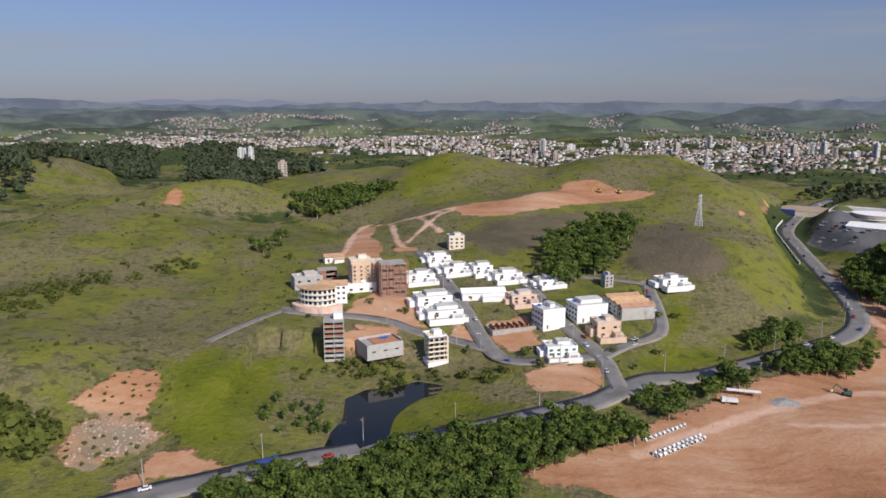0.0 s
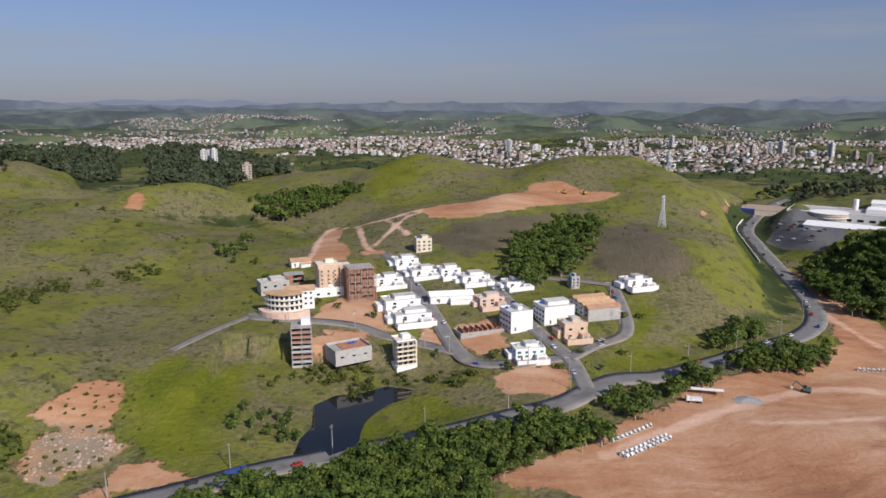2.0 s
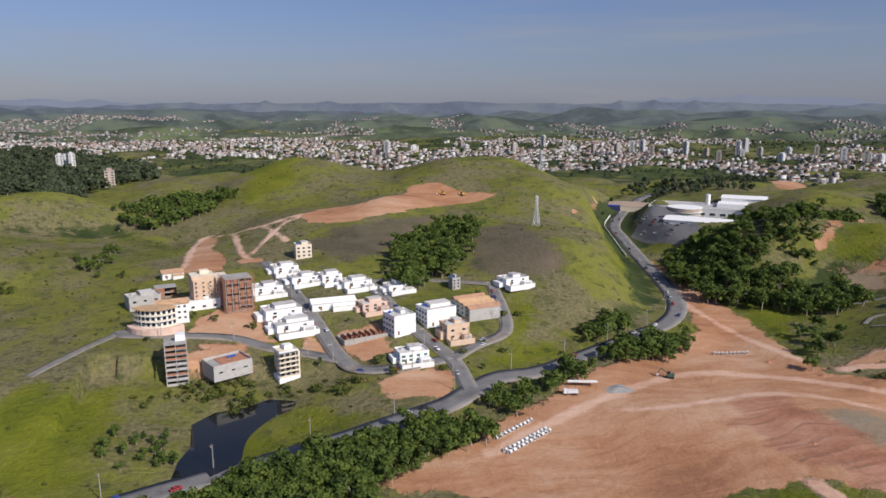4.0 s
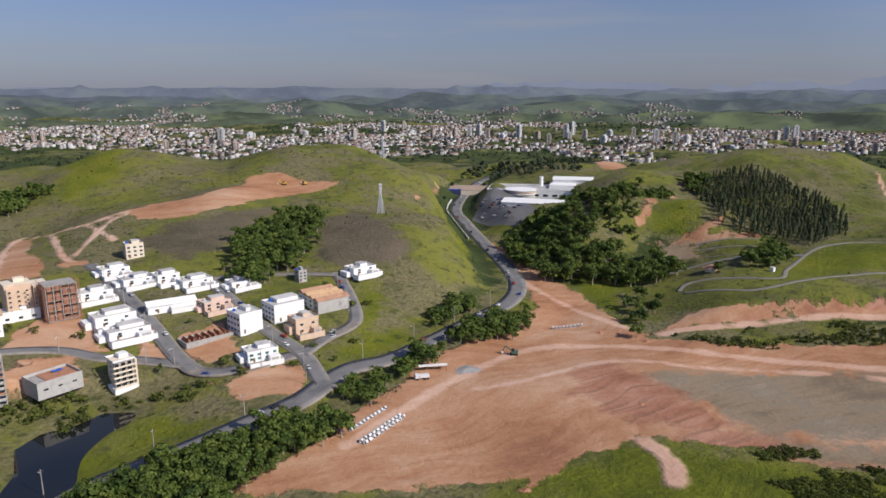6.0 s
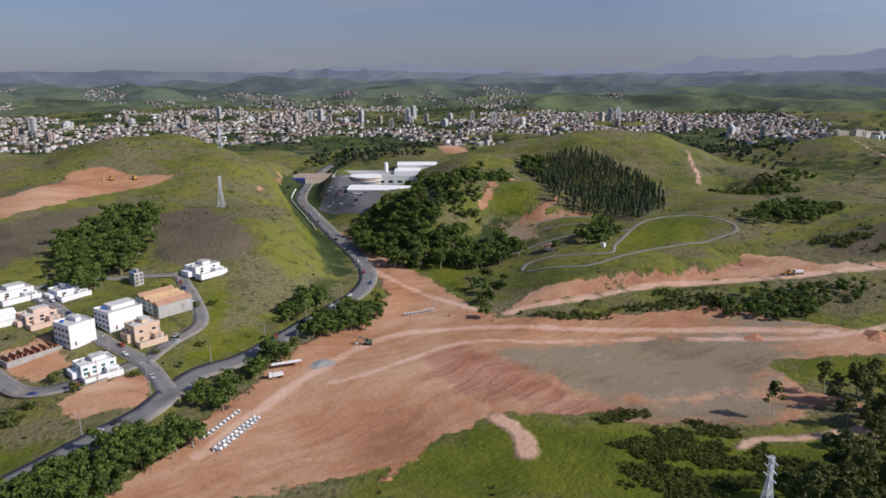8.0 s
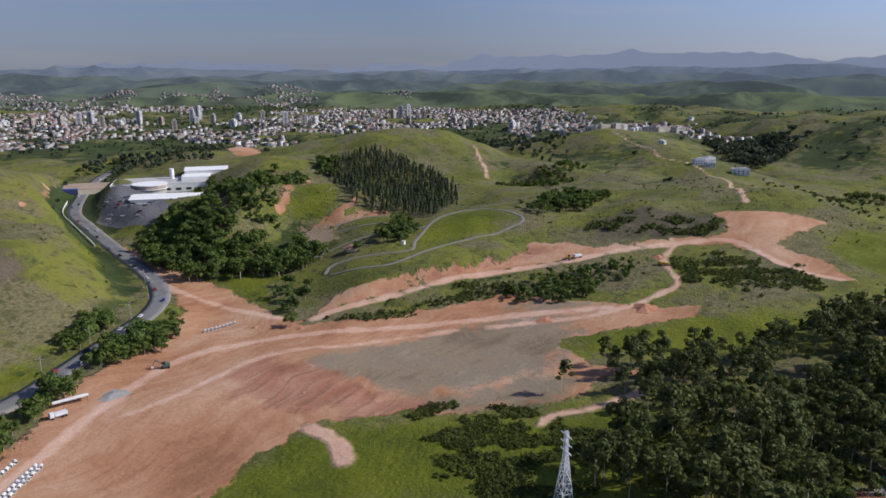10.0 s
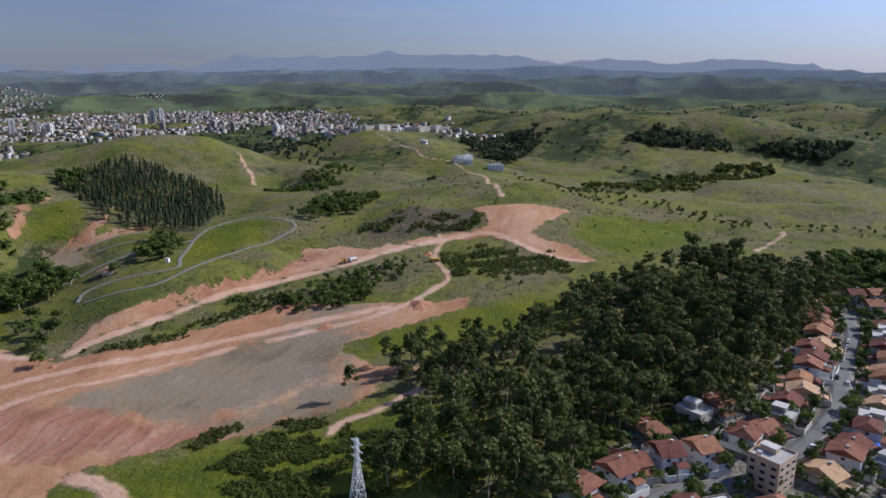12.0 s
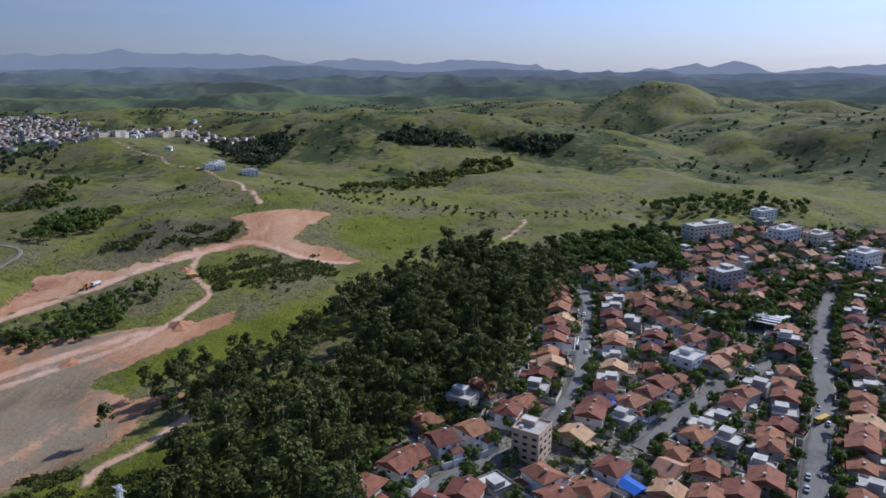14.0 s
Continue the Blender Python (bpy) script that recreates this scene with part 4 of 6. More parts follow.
# pale broken rock in the old quarry
quarry = [o for o in BARE_SOIL if min(p[0] for p in o) < -110 and max(p[1] for p in o) < 330][0]
quarry_mid = np.array(quarry, float).mean(0)
box_co = np.array([(-1, -1, -1), (1, -1, -1), (1, 1, -1), (-1, 1, -1), (-0.7, -0.6, 1), (0.6, -0.7, 0.8), (0.7, 0.6, 1), (-0.6, 0.7, 0.7)], float)
box_f = np.array([(0, 1, 5, 4), (1, 2, 6, 5), (2, 3, 7, 6), (3, 0, 4, 7), (4, 5, 6, 7)])
rc, rf = [], []
for k_, (x, y) in enumerate(scatter(quarry, 200)):
    if sdist(np.array([x]), np.array([y]), quarry)[0] < 3:
        x, y = quarry_mid + (np.array([x, y]) - quarry_mid) * 0.8
    q_ = rng.uniform(0.2, 0.8) * np.array([1, 1, 0.55]) * (0.5 if rng.random() < 0.7 else 1)
    rc.append((box_co + rng.normal(size=(8, 3)) * 0.25) * q_ + (x, y, ground_z(x, y) + q_[2] * 0.3))
    rf.append(box_f + 8 * k_)
tagged(new("rocks", mesh_from("rocks", np.vstack(rc), np.vstack(rf), [plain("pale_rock", (0.4, 0.3, 0.235), 0.95, 0.3, 0.7)])), "pale broken rocks in the old quarry", "rocks", kind="stuff")


# ---- building kit ----
WHITE = plain("white_render", (0.8, 0.79, 0.76), 0.8, 0.06, 0.35, by_object=0.05)
CREAM = plain("cream_render", (0.72, 0.62, 0.48), 0.85, 0.08, 0.35)
BEIGE = plain("beige_render", (0.62, 0.45, 0.32), 0.85, 0.08, 0.35)
PINKISH = plain("pinkish_render", (0.66, 0.47, 0.37), 0.85, 0.08, 0.35)
GREYISH = plain("grey_render", (0.42, 0.4, 0.37), 0.9, 0.12, 0.4)
HOUSE_WALL = plain("house_render", (0.44, 0.405, 0.355), 0.85, 0.16, 0.3, by_object=0.32)
BRICK = plain("raw_brick", (0.36, 0.165, 0.1), 0.95, 0.16, 0.9)
TILE = plain("clay_tiles", (0.26, 0.108, 0.066), 0.85, 0.26, 0.35, by_object=0.38)
PALE_TILE = plain("pale_clay_tiles", (0.5, 0.3, 0.18), 0.85, 0.15, 0.4, by_object=0.15)
SLAB = plain("roof_slab", (0.5, 0.48, 0.45), 0.9, 0.16, 0.3, by_object=0.15)
FRAME = plain("window_frame", (0.55, 0.55, 0.54), 0.5, 0.05, 2.0)
METAL = plain("galvanised_steel", (0.72, 0.73, 0.74), 0.5, 0.08, 1.0, metal=0.15)
TIMBER = plain("timber", (0.2, 0.12, 0.07), 0.8, 0.2, 2.0)
BLUE = plain("blue_sheet", (0.03, 0.13, 0.5), 0.5, 0.1, 1.0)
POOL = plain("pool_water", (0.1, 0.42, 0.47), 0.1, 0.05, 1.0, spec=0.5)
GLASS, gn2, gl2, gb2 = material("window_glass", 0.08, 0.5)
gb2.inputs["Base Color"].default_value = (0.025, 0.03, 0.035, 1)
GREEN_GLASS, _n, _l, gb3 = material("green_glass", 0.08, 0.5)
gb3.inputs["Base Color"].default_value = (0.05, 0.16, 0.13, 1)


def tile_ribs(m):
    n, l = m.node_tree.nodes, m.node_tree.links
    c = n.new("ShaderNodeTexCoord").outputs["Object"]
    w = n.new("ShaderNodeTexWave")
    w.inputs["Scale"].default_value, w.inputs["Distortion"].default_value = 1.3, 0.6
    l.new(c, w.inputs["Vector"])
    bump(n, l, n["Principled BSDF"], w.outputs["Fac"], 0.5, 0.12)


tile_ribs(TILE)
tile_ribs(PALE_TILE)


def add_box(bm, x, y, z, sx, sy, sz, bevel=0.0):
    """A block whose base's middle is at x, y, z."""
    r = bmesh.ops.create_cube(bm, size=1.0, matrix=Matrix.Translation((x, y, z + sz / 2)) @ Matrix.Diagonal((sx, sy, sz, 1)))
    if bevel:
        es = list({e for v in r["verts"] for e in v.link_edges})
        bmesh.ops.bevel(bm, geom=es, offset=bevel, segments=1, affect="EDGES")


def add_gable(bm, x, y, z, sx, sy, rise, eave=0.5, hip=0.0, thick=0.22):
    """A pitched roof, ridge along x; hip: how far the ridge's ends draw in."""
    a, b = sx / 2 + eave, sy / 2 + eave
    k = min(hip, a - 0.05)
    drop = rise * eave / (sy / 2)
    lo = [(-a, -b, -drop), (a, -b, -drop), (a, b, -drop), (-a, b, -drop)]
    rd = [(-a + k, 0, rise), (a - k, 0, rise)]
    vs = [bm.verts.new((x + p[0], y + p[1], z + p[2])) for p in lo + rd]
    us = [bm.verts.new((x + p[0], y + p[1], z + p[2] - thick)) for p in lo]
    for f in ((0, 1, 5, 4), (2, 3, 4, 5), (1, 2, 5), (3, 0, 4)):
        bm.faces.new([vs[i] for i in f])
    for i in range(4):
        j = (i + 1) % 4
        bm.faces.new([us[i], us[j], vs[j], vs[i]])
    bm.faces.new(us[::-1])


def part(name, bm, mat, parent, label=""):
    me = bpy.data.meshes.new(name)
    bm.normal_update()
    bm.to_mesh(me)
    bm.free()
    me.materials.append(mat)
    return part_mesh(name, me, parent, label)


def block(name, boxes, mat, parent, label="", bevel=0.0):
    bm = bmesh.new()
    for b in boxes:
        add_box(bm, *b, bevel=bevel)
    return part(name, bm, mat, parent, label)


def window_mesh(glass):
    """A frame with a recessed pane, in one piece, one metre square, facing -y."""
    bm = bmesh.new()
    add_box(bm, 0, 0, 0, 1, 0.14, 1)
    bm.normal_update()
    f = min(bm.faces, key=lambda q: q.normal.y)
    bmesh.ops.inset_region(bm, faces=[f], thickness=0.07)
    bmesh.ops.translate(bm, verts=list(f.verts), vec=(0, 0.08, 0))
    f.material_index = 1
    me = bpy.data.meshes.new("window")
    bm.to_mesh(me)
    bm.free()
    me.materials.append(FRAME)
    me.materials.append(glass)
    return me


WINDOW, WINDOW_GREEN = window_mesh(GLASS), window_mesh(GREEN_GLASS)


def put_window(parent, x, y, z, wide, high, turn, me=None, name="window"):
    ob = part_mesh(name, me or WINDOW, parent)
    ob.matrix_local = pose(x, y, z, 0, 0, turn) @ Matrix.Diagonal((wide, 1, high, 1))
    return ob


def window_rows(parent, w, d, z0, floors, storey, front=3, side=2, wide=1.5, high=1.3, sides=(0, 90, -90), me=None):
    """Rows of windows: front at y = -d/2, the sides at x = +-w/2."""
    for fl in range(floors):
        z = z0 + fl * storey + 0.95
        for turn in sides:
            k = front if turn in (0, 180) else side
            span = w if turn in (0, 180) else d
            for i in range(k):
                u = (i + 0.5) / k * span - span / 2
                x, y = {0: (u, -d / 2 - 0.02), 90: (w / 2 + 0.02, u), -90: (-w / 2 - 0.02, u), 180: (u, d / 2 + 0.02)}[turn]
                put_window(parent, x, y, z, wide, high, turn, me)


def parapet(w, d, z, high=0.9, t=0.2):
    return [(0, -d / 2 + t / 2, z, w, t, high), (0, d / 2 - t / 2, z, w, t, high), (-w / 2 + t / 2, 0, z, t, d - 2 * t, high), (w / 2 - t / 2, 0, z, t, d - 2 * t, high)]


def thing(name, x, y, turn, label, category, group="", sink=0.0):
    e = new(name)
    e.matrix_world = pose(x, y, ground_z(x, y) - sink, 0, 0, turn)
    return tagged(e, label, category, group)


def flat_house(x, y, w, d, h, turn, mat, label, floors=2, set_back=0.55, front=3, side=2, yard=True, me=None, sides=(0, 90, -90), name="house"):
    """A flat-roofed house or block with parapets, an upper volume, windows, door and water tank."""
    e = thing(name, x, y, turn, label, "house", "houses of the hillside estate", 1.2)
    st = (h - 0.6) / floors
    block("wall_body", [(0, 0, 0, w, d, h + 1.2)], mat, e, bevel=0.06)
    block("parapet", parapet(w + 0.1, d + 0.1, h + 1.2), mat, e)
    block("roof", [(0, 0, h + 1.2, w - 0.5, d - 0.5, 0.12)], SLAB, e, "grey roof slab")
    uw, ud = w * set_back, d * 0.5
    up = block("upper_room", [(w * 0.12, d * 0.15, h + 1.2, uw, ud, 2.0)], mat, e, bevel=0.05)
    block("upper_roof", [(w * 0.12, d * 0.15, h + 3.2, uw + 0.5, ud + 0.5, 0.2)], SLAB, up)
    bm = bmesh.new()
    bmesh.ops.create_cone(bm, cap_ends=True, segments=12, radius1=0.75, radius2=0.9, depth=1.1, matrix=Matrix.Translation((-w * 0.3, d * 0.25, h + 1.9)))
    part("water_tank", bm, BLUE if floors == 3 else SLAB, e)
    window_rows(e, w, d, 1.2, floors, st, front, side, min(2.0, w / front * 0.5), 1.25, sides, me)
    block("door", [(-w * 0.3, -d / 2 - 0.04, 1.2, 1.0, 0.1, 2.1)], TIMBER, e, "dark timber door")
    if yard:
        gw = w * 0.34
        garage = block("garage", [(w * 0.3, -d / 2 - d * 0.2, 0, gw, d * 0.4, 1.2 + min(2.9, h * 0.7))], mat, e, bevel=0.04)
        block("garage_door", [(w * 0.3, -d / 2 - d * 0.4 - 0.04, 1.2, gw * 0.7, 0.08, 2.2)], GREYISH, garage)
        block("terrace", [(-w / 2 - w * 0.1, d * 0.1, 0, w * 0.2, d * 0.7, 1.2 + h * 0.55)], mat, e, bevel=0.04)
        yw, yd = w * 1.08, d * 0.55
        block("yard_wall", [(0, -d / 2 - yd, -0.8, yw, 0.2, 3.4), (-yw / 2, -d / 2 - yd / 2, -0.8, 0.2, yd, 3.4), (yw / 2, -d / 2 - yd / 2, -0.8, 0.2, yd, 3.4)], mat, e)
        block("yard", [(0, -d / 2 - yd / 2, -0.8, yw - 0.3, yd - 0.3, 2.0)], CONCRETE, e)
    return e


# ---- hillside estate ----
R = 16.0
# brick tower still without plaster
e = thing("tower_block", -53, 327, 8, "unfinished slim brick and concrete tower block", "building", sink=1.5)
w, d, fl = 9.6, 10.0, 8
st = 3.0
block("stair_core", [(2.2, 2.0, 0, 4.4, 5.0, 29.0)], WHITE, e, "pale rendered stair core", 0.05)
for i in range(fl + 1):
    block("floor_slab", [(0, 0, 1.2 + i * st, w + 0.3, d + 0.3, 0.32)], CONCRETE, e)
for i in range(fl):
    z = 1.52 + i * st
    for cx in (-w / 2 + 0.2, 0, w / 2 - 0.2):
        for cy in (-d / 2 + 0.2, d / 2 - 0.2):
            block("column", [(cx, cy, z, 0.4, 0.4, st - 0.32)], CONCRETE, e)
    m_ = GREYISH if i in (0, 1, 3, 4) else BRICK
    block("infill_wall", [(-w / 4, -d / 2 + 0.25, z, w / 2 - 0.7, 0.18, 1.15), (w / 4, -d / 2 + 0.25, z, w / 2 - 0.7, 0.18, 1.15), (-w / 2 + 0.25, 0, z, 0.18, d - 1, st - 0.9), (w / 2 - 0.25, -1.5, z, 0.18, d - 4, st - 0.32), (0, d / 2 - 0.3, z, w - 1, 0.18, st - 0.32)], m_, e)
e.scale.z = 0.82

# cream balcony block
e = thing("apartment_block", -4, 329, 20, "cream five storey apartment block with balconies", "building", sink=1.5)
w, d, fl, st = 10.5, 11, 5, 3.1
block("wall_body", [(0.8, 1.0, 0, w - 1.6, d - 2, 18.2), (w / 2 - 0.4, 0, 0, 0.8, d, 18.2)], CREAM, e, bevel=0.05)
block("garage_base", [(0, 0, 0, w, d, 3.6)], WHITE, e)
for i in range(fl):
    z = 3.7 + i * 2.85
    bal = block("balcony", [(-0.4, -d / 2 + 0.5, z, w - 1.2, 1.8, 0.22), (-0.4, -d / 2 - 0.35, z + 0.22, w - 1.2, 0.1, 0.85)], CREAM, e)
    for k in (-3.2, -0.4, 2.4):
        put_window(e, k, -d / 2 + 1.02, z + 0.25, 1.9, 2.1, 0)
    for k in (-2.5, 2.0):
        put_window(e, -w / 2 + 1.58, k, z + 1.0, 1.3, 1.1, -90)
        put_window(e, w / 2 + 0.02, k, z + 1.0, 0.9, 0.9, 90)
block("roof_parapet", parapet(w - 1, d - 1.5, 18.2, 1.0), WHITE, e)
block("lift_house", [(1.5, 1.5, 18.2, 4, 4, 2.4)], WHITE, e)
e.scale.z = 0.82

# low concrete shell with bare red slab
e = thing("building_shell", -31, 330, 28, "low unfinished concrete building with bare slab", "building", sink=2.5)
block("wall_body", parapet(19, 14, 0, 7.6, 0.3), GREYISH, e)
block("slab", [(0, 0, 6.0, 18.3, 13.3, 0.4)], CONCRETE, e)
block("earth_fill", [(2.2, 1.0, 6.4, 13.0, 10.0, 0.35)], plain("red_earth", (0.42, 0.2, 0.12), 0.95, 0.2, 0.5), e)
bm = bmesh.new()
bmesh.ops.create_grid(bm, x_segments=6, y_segments=4, size=1.0, matrix=Matrix.Translation((3.5, 3.0, 7.3)) @ Matrix.Diagonal((2.2, 1.2, 1, 1)))
for v in bm.verts:
    v.co.z += rng.uniform(-0.3, 0.3)
part("tarpaulin", bm, BLUE, e, "crumpled blue tarpaulin")
for k in range(3):
    put_window(e, -6 + 6 * k, -7.02, 3.6, 2.2, 0.8, 0)
block("column", [(-8, -6, 6.4, 0.35, 0.35, 1.2), ], CONCRETE, e)

# beige six storey block
e = thing("apartment_block", -46, 410, 16, "beige six storey apartment block nearly finished", "building", sink=2.0)
w, d = 19.5, 13
block("wall_body", [(-3.5, 1, 0, w - 7, d - 2, 23.5), (6.5, 0, 0, 7, d, 21.5), (-w / 2 + 3, -3.5, 0, 5, 5, 21.5)], BEIGE, e, bevel=0.06)
block("roof_parapet", [(-3.5, 1, 23.5, w - 6.6, d - 1.6, 0.5), (6.5, 0, 21.5, 7.4, d + 0.4, 0.5), (-2, 2, 23.5, 5, 4, 3.0)], CREAM, e)
window_rows(e, w + 0.1, d + 0.1, 3.0, 6, 3.0, 5, 4, 1.1, 1.2, (0, 90))
for i in range(6):
    block("balcony", [(6.5, -d / 2 - 0.6, 4.4 + 3 * i, 5.5, 1.3, 0.2), (6.5, -d / 2 - 1.2, 4.6 + 3 * i, 5.5, 0.1, 0.8)], BEIGE, e)
e.scale.z = 0.82

# brick tower behind scaffold
e = thing("tower_block", -30, 401, 16, "raw brick tower block behind timber scaffold", "building", sink=2.5)
w, d, fl, st = 15.0, 13.0, 7, 3.2
block("wall_body", [(0, 0, 0, w - 1, d - 1, 3.0)], GREYISH, e)
for i in range(fl + 1):
    block("floor_slab", [(0, 0, 3.0 + i * st, w, d, 0.35)], CONCRETE, e)
for i in range(fl):
    z = 3.35 + i * st
    for cx in np.linspace(-w / 2 + 0.3, w / 2 - 0.3, 5):
        for cy in (-d / 2 + 0.3, 0, d / 2 - 0.3):
            block("column", [(float(cx), cy, z, 0.4, 0.4, st - 0.35)], CONCRETE, e)
    for q in (-5.5, -1.8, 1.8, 5.5):
        block("brick_infill", [(q, -d / 2 + 0.4, z, 2.2, 0.2, 2.85 if (q > 0) ^ (i % 2 == 0) else 1.2)], BRICK, e)
    for sx in (-1, 1):
        for q in (-3.2, 3.2):
            block("brick_infill", [(sx * (w / 2 - 0.4), q, z, 0.2, 4.2, 2.0)], BRICK, e)
    block("brick_infill", [(0, d / 2 - 0.4, z, w - 1.5, 0.2, 2.85)], BRICK, e)
bm = bmesh.new()
for q in np.linspace(-w / 2 - 0.8, w / 2 + 0.8, 9):
    add_box(bm, float(q), -d / 2 - 0.9, 0, 0.12, 0.12, 27.5)
for q in np.linspace(-d / 2 - 0.8, d / 2 + 0.8, 7):
    add_box(bm, w / 2 + 0.9, float(q), 0, 0.12, 0.12, 27.5)
    add_box(bm, -w / 2 - 0.9, float(q), 0, 0.12, 0.12, 27.5)
for i in range(14):
    add_box(bm, 0, -d / 2 - 0.9, 1.6 + i * 1.8, w + 2, 0.1, 0.12)
    add_box(bm, w / 2 + 0.9, 0, 1.6 + i * 1.8, 0.1, d + 2, 0.12)
    add_box(bm, -w / 2 - 0.9, 0, 1.6 + i * 1.8, 0.1, d + 2, 0.12)
part("scaffold", bm, BRICK, e, "reddish timber scaffold")
e.scale.z = 0.82

# curved white apartments on a beige retaining wall
e = thing("apartment_building", -68, 376, 10, "white three storey apartments on rounded retaining wall", "building", sink=2.0)


def bow(bm, r0, r1, a0, a1, z0, z1, seg=10):
    """A ring sector."""
    rows = []
    for k in range(seg + 1):
        a = radians(a0 + (a1 - a0) * k / seg)
        rows.append([bm.verts.new((r * math.cos(a), r * math.sin(a), z)) for r, z in ((r0, z0), (r1, z0), (r1, z1), (r0, z1))])
    for p, q in zip(rows, rows[1:]):
        for i in range(4):
            bm.faces.new([p[i], p[(i + 1) % 4], q[(i + 1) % 4], q[i]])
    bm.faces.new(rows[0][::-1])
    bm.faces.new(rows[-1])
    bmesh.ops.recalc_face_normals(bm, faces=bm.faces)


bm = bmesh.new()
bow(bm, 1.0, 15.5, 185, 320, 0, 5.2)
part("retaining_wall", bm, PINKISH, e, "pinkish rounded retaining wall")
for i in range(3):
    bm = bmesh.new()
    bow(bm, 1.0, 11.0, 190, 315, 5.2 + i * 3, 7.9 + i * 3)
    part("storey", bm, WHITE, e)
    bm = bmesh.new()
    bow(bm, 11.0, 12.6, 190, 315, 5.1 + i * 3, 5.35 + i * 3)
    part("balcony", bm, WHITE, e)
    bm = bmesh.new()
    bow(bm, 12.45, 12.6, 190, 315, 5.35 + i * 3, 6.1 + i * 3)
    part("balcony_rail", bm, CREAM, e)
    for a in range(200, 315, 14):
        put_window(e, 11.03 * math.cos(radians(a)), 11.03 * math.sin(radians(a)), 5.5 + i * 3, 1.7, 2.0, a + 90)
bm = bmesh.new()
bow(bm, 0.5, 12.9, 188, 318, 14.2, 14.6)
part("roof", bm, PALE_TILE, e, "pale orange tiled roof")
block("wing", [(7, 7, 0, 16, 8, 13.0)], WHITE, e)
bm = bmesh.new()
add_gable(bm, 7, 7, 13.0, 16, 8, 1.8)
part("wing_roof", bm, PALE_TILE, e, "pale orange tiled roof")
for k in range(5):
    for i in range(3):
        put_window(e, 1.5 + 2.9 * k, 2.97, 4.4 + 3 * i, 1.4, 1.2, 0)

flat_house(-52, 404, 24, 9, 4.6, 14, WHITE, "white walled compound below the apartment block", 1, 0.3, 4, 2, False)
flat_house(-82, 411, 17, 11, 6.6, 24, GREYISH, "grey unpainted two storey house", 2, 0.4, 3, 2, False)
e = thing("building_shell", -73, 430, 14, "raw brick house shell without roof", "building", sink=1)
for i in range(3):
    block("floor_slab", [(0, 0, 0.8 + i * 3, 12, 9, 0.3)], CONCRETE, e)
for i in range(2):
    block("brick_wall", [(-3, -4.3, 1.1 + 3 * i, 4.5, 0.2, 2.7), (4, -4.3, 1.1 + 3 * i, 3, 0.2, 1.2), (5.8, 0, 1.1 + 3 * i, 0.2, 8.4, 2.7), (-5.8, 0, 1.1 + 3 * i, 0.2, 8.4, 1.9), (0, 4.3, 1.1 + 3 * i, 11, 0.2, 2.7)], BRICK, e)


def tiled_house(x, y, w, d, h, turn, wall, tile, label, floors=1, hip=0.0, front=3, name="house", group="houses of the hillside estate", wing=True):
    """A house with a pitched clay-tile roof, wing, windows, door and garden wall."""
    e = thing(name, x, y, turn, label, "house", group, 1.0)
    bm = bmesh.new()
    add_box(bm, 0, 0, 0, w, d, h + 1.0, 0.05)
    rise = d * 0.19
    if not hip:
        for s in (-1, 1):
            a = [bm.verts.new((s * w / 2, yy, zz)) for yy, zz in ((-d / 2, h + 1), (d / 2, h + 1), (0, h + 1 + rise))]
            bm.faces.new(a if s > 0 else a[::-1])
    part("wall_body", bm, wall, e)
    bm = bmesh.new()
    add_gable(bm, 0, 0, h + 1.06, w, d, rise, 0.6, hip)
    part("roof", bm, tile, e, "clay tile roof")
    if wing:
        wg = block("wing", [(w * 0.2, -d / 2 - d * 0.17, 0, w * 0.5, d * 0.34, h * 0.62 + 1)], wall, e, bevel=0.04)
        bm = bmesh.new()
        add_gable(bm, w * 0.2, -d / 2 - d * 0.17, h * 0.62 + 1.02, w * 0.5, d * 0.34, 0.7, 0.35, 0.6)
        part("wing_roof", bm, tile, wg, "clay tile roof")
    window_rows(e, w, d, 1.0, floors, (h - 0.2) / floors, front, 2, 1.3, 1.15, (0, 90, -90, 180))
    block("door", [(-w * 0.3, -d / 2 - 0.04, 1.0, 1.0, 0.1, 2.1)], TIMBER, e, "dark timber door")
    return e


tiled_house(-74, 464, 13, 8, 3.8, 20, WHITE, PALE_TILE, "small white house with pale orange roof", 1)
HOUSES = [  # east, north, width, depth, height, storeys, upper share
    (-15, 424, 18, 12, 6.4, 2, 0.4), (-6, 386, 20, 13, 7.4, 2, 0.6), (0, 370, 20, 12, 5.6, 2, 0.6), (-4, 461, 16, 12, 6.2, 2, 0.5), (8, 440, 18, 12, 5.4, 2, 0.4),
    (24, 437, 13, 11, 7.2, 2, 0.6), (39, 427, 18, 12, 5.6, 2, 0.5), (64, 417, 15, 10, 4.8, 1, 0.5), (138, 414, 17, 11, 6.2, 2, 0.3),
]
for x, y, w, d, h, fl, sb in HOUSES:
    flat_house(x, y, w, d, h * 0.58, R, WHITE, "white modern flat-roofed house with walled yard", fl, sb, 2, 1)
flat_house(9, 490, 11, 9, 8.5, 10, CREAM, "tall half finished house on the slope", 3, 0.4, 3, 2, False)
tiled_house(23, 394, 25, 9, 4.2, 8, WHITE, WHITE, "low white gabled house beside green lot", 1)
flat_house(45, 389, 15, 10, 4.2, R, PINKISH, "pinkish house with flat roofs and yard", 2, 0.5)
flat_house(56, 358, 13, 13, 9.6, R + 4, WHITE, "white three storey cube apartment house", 3, 0.2, 2, 4, False, None, (-90,))
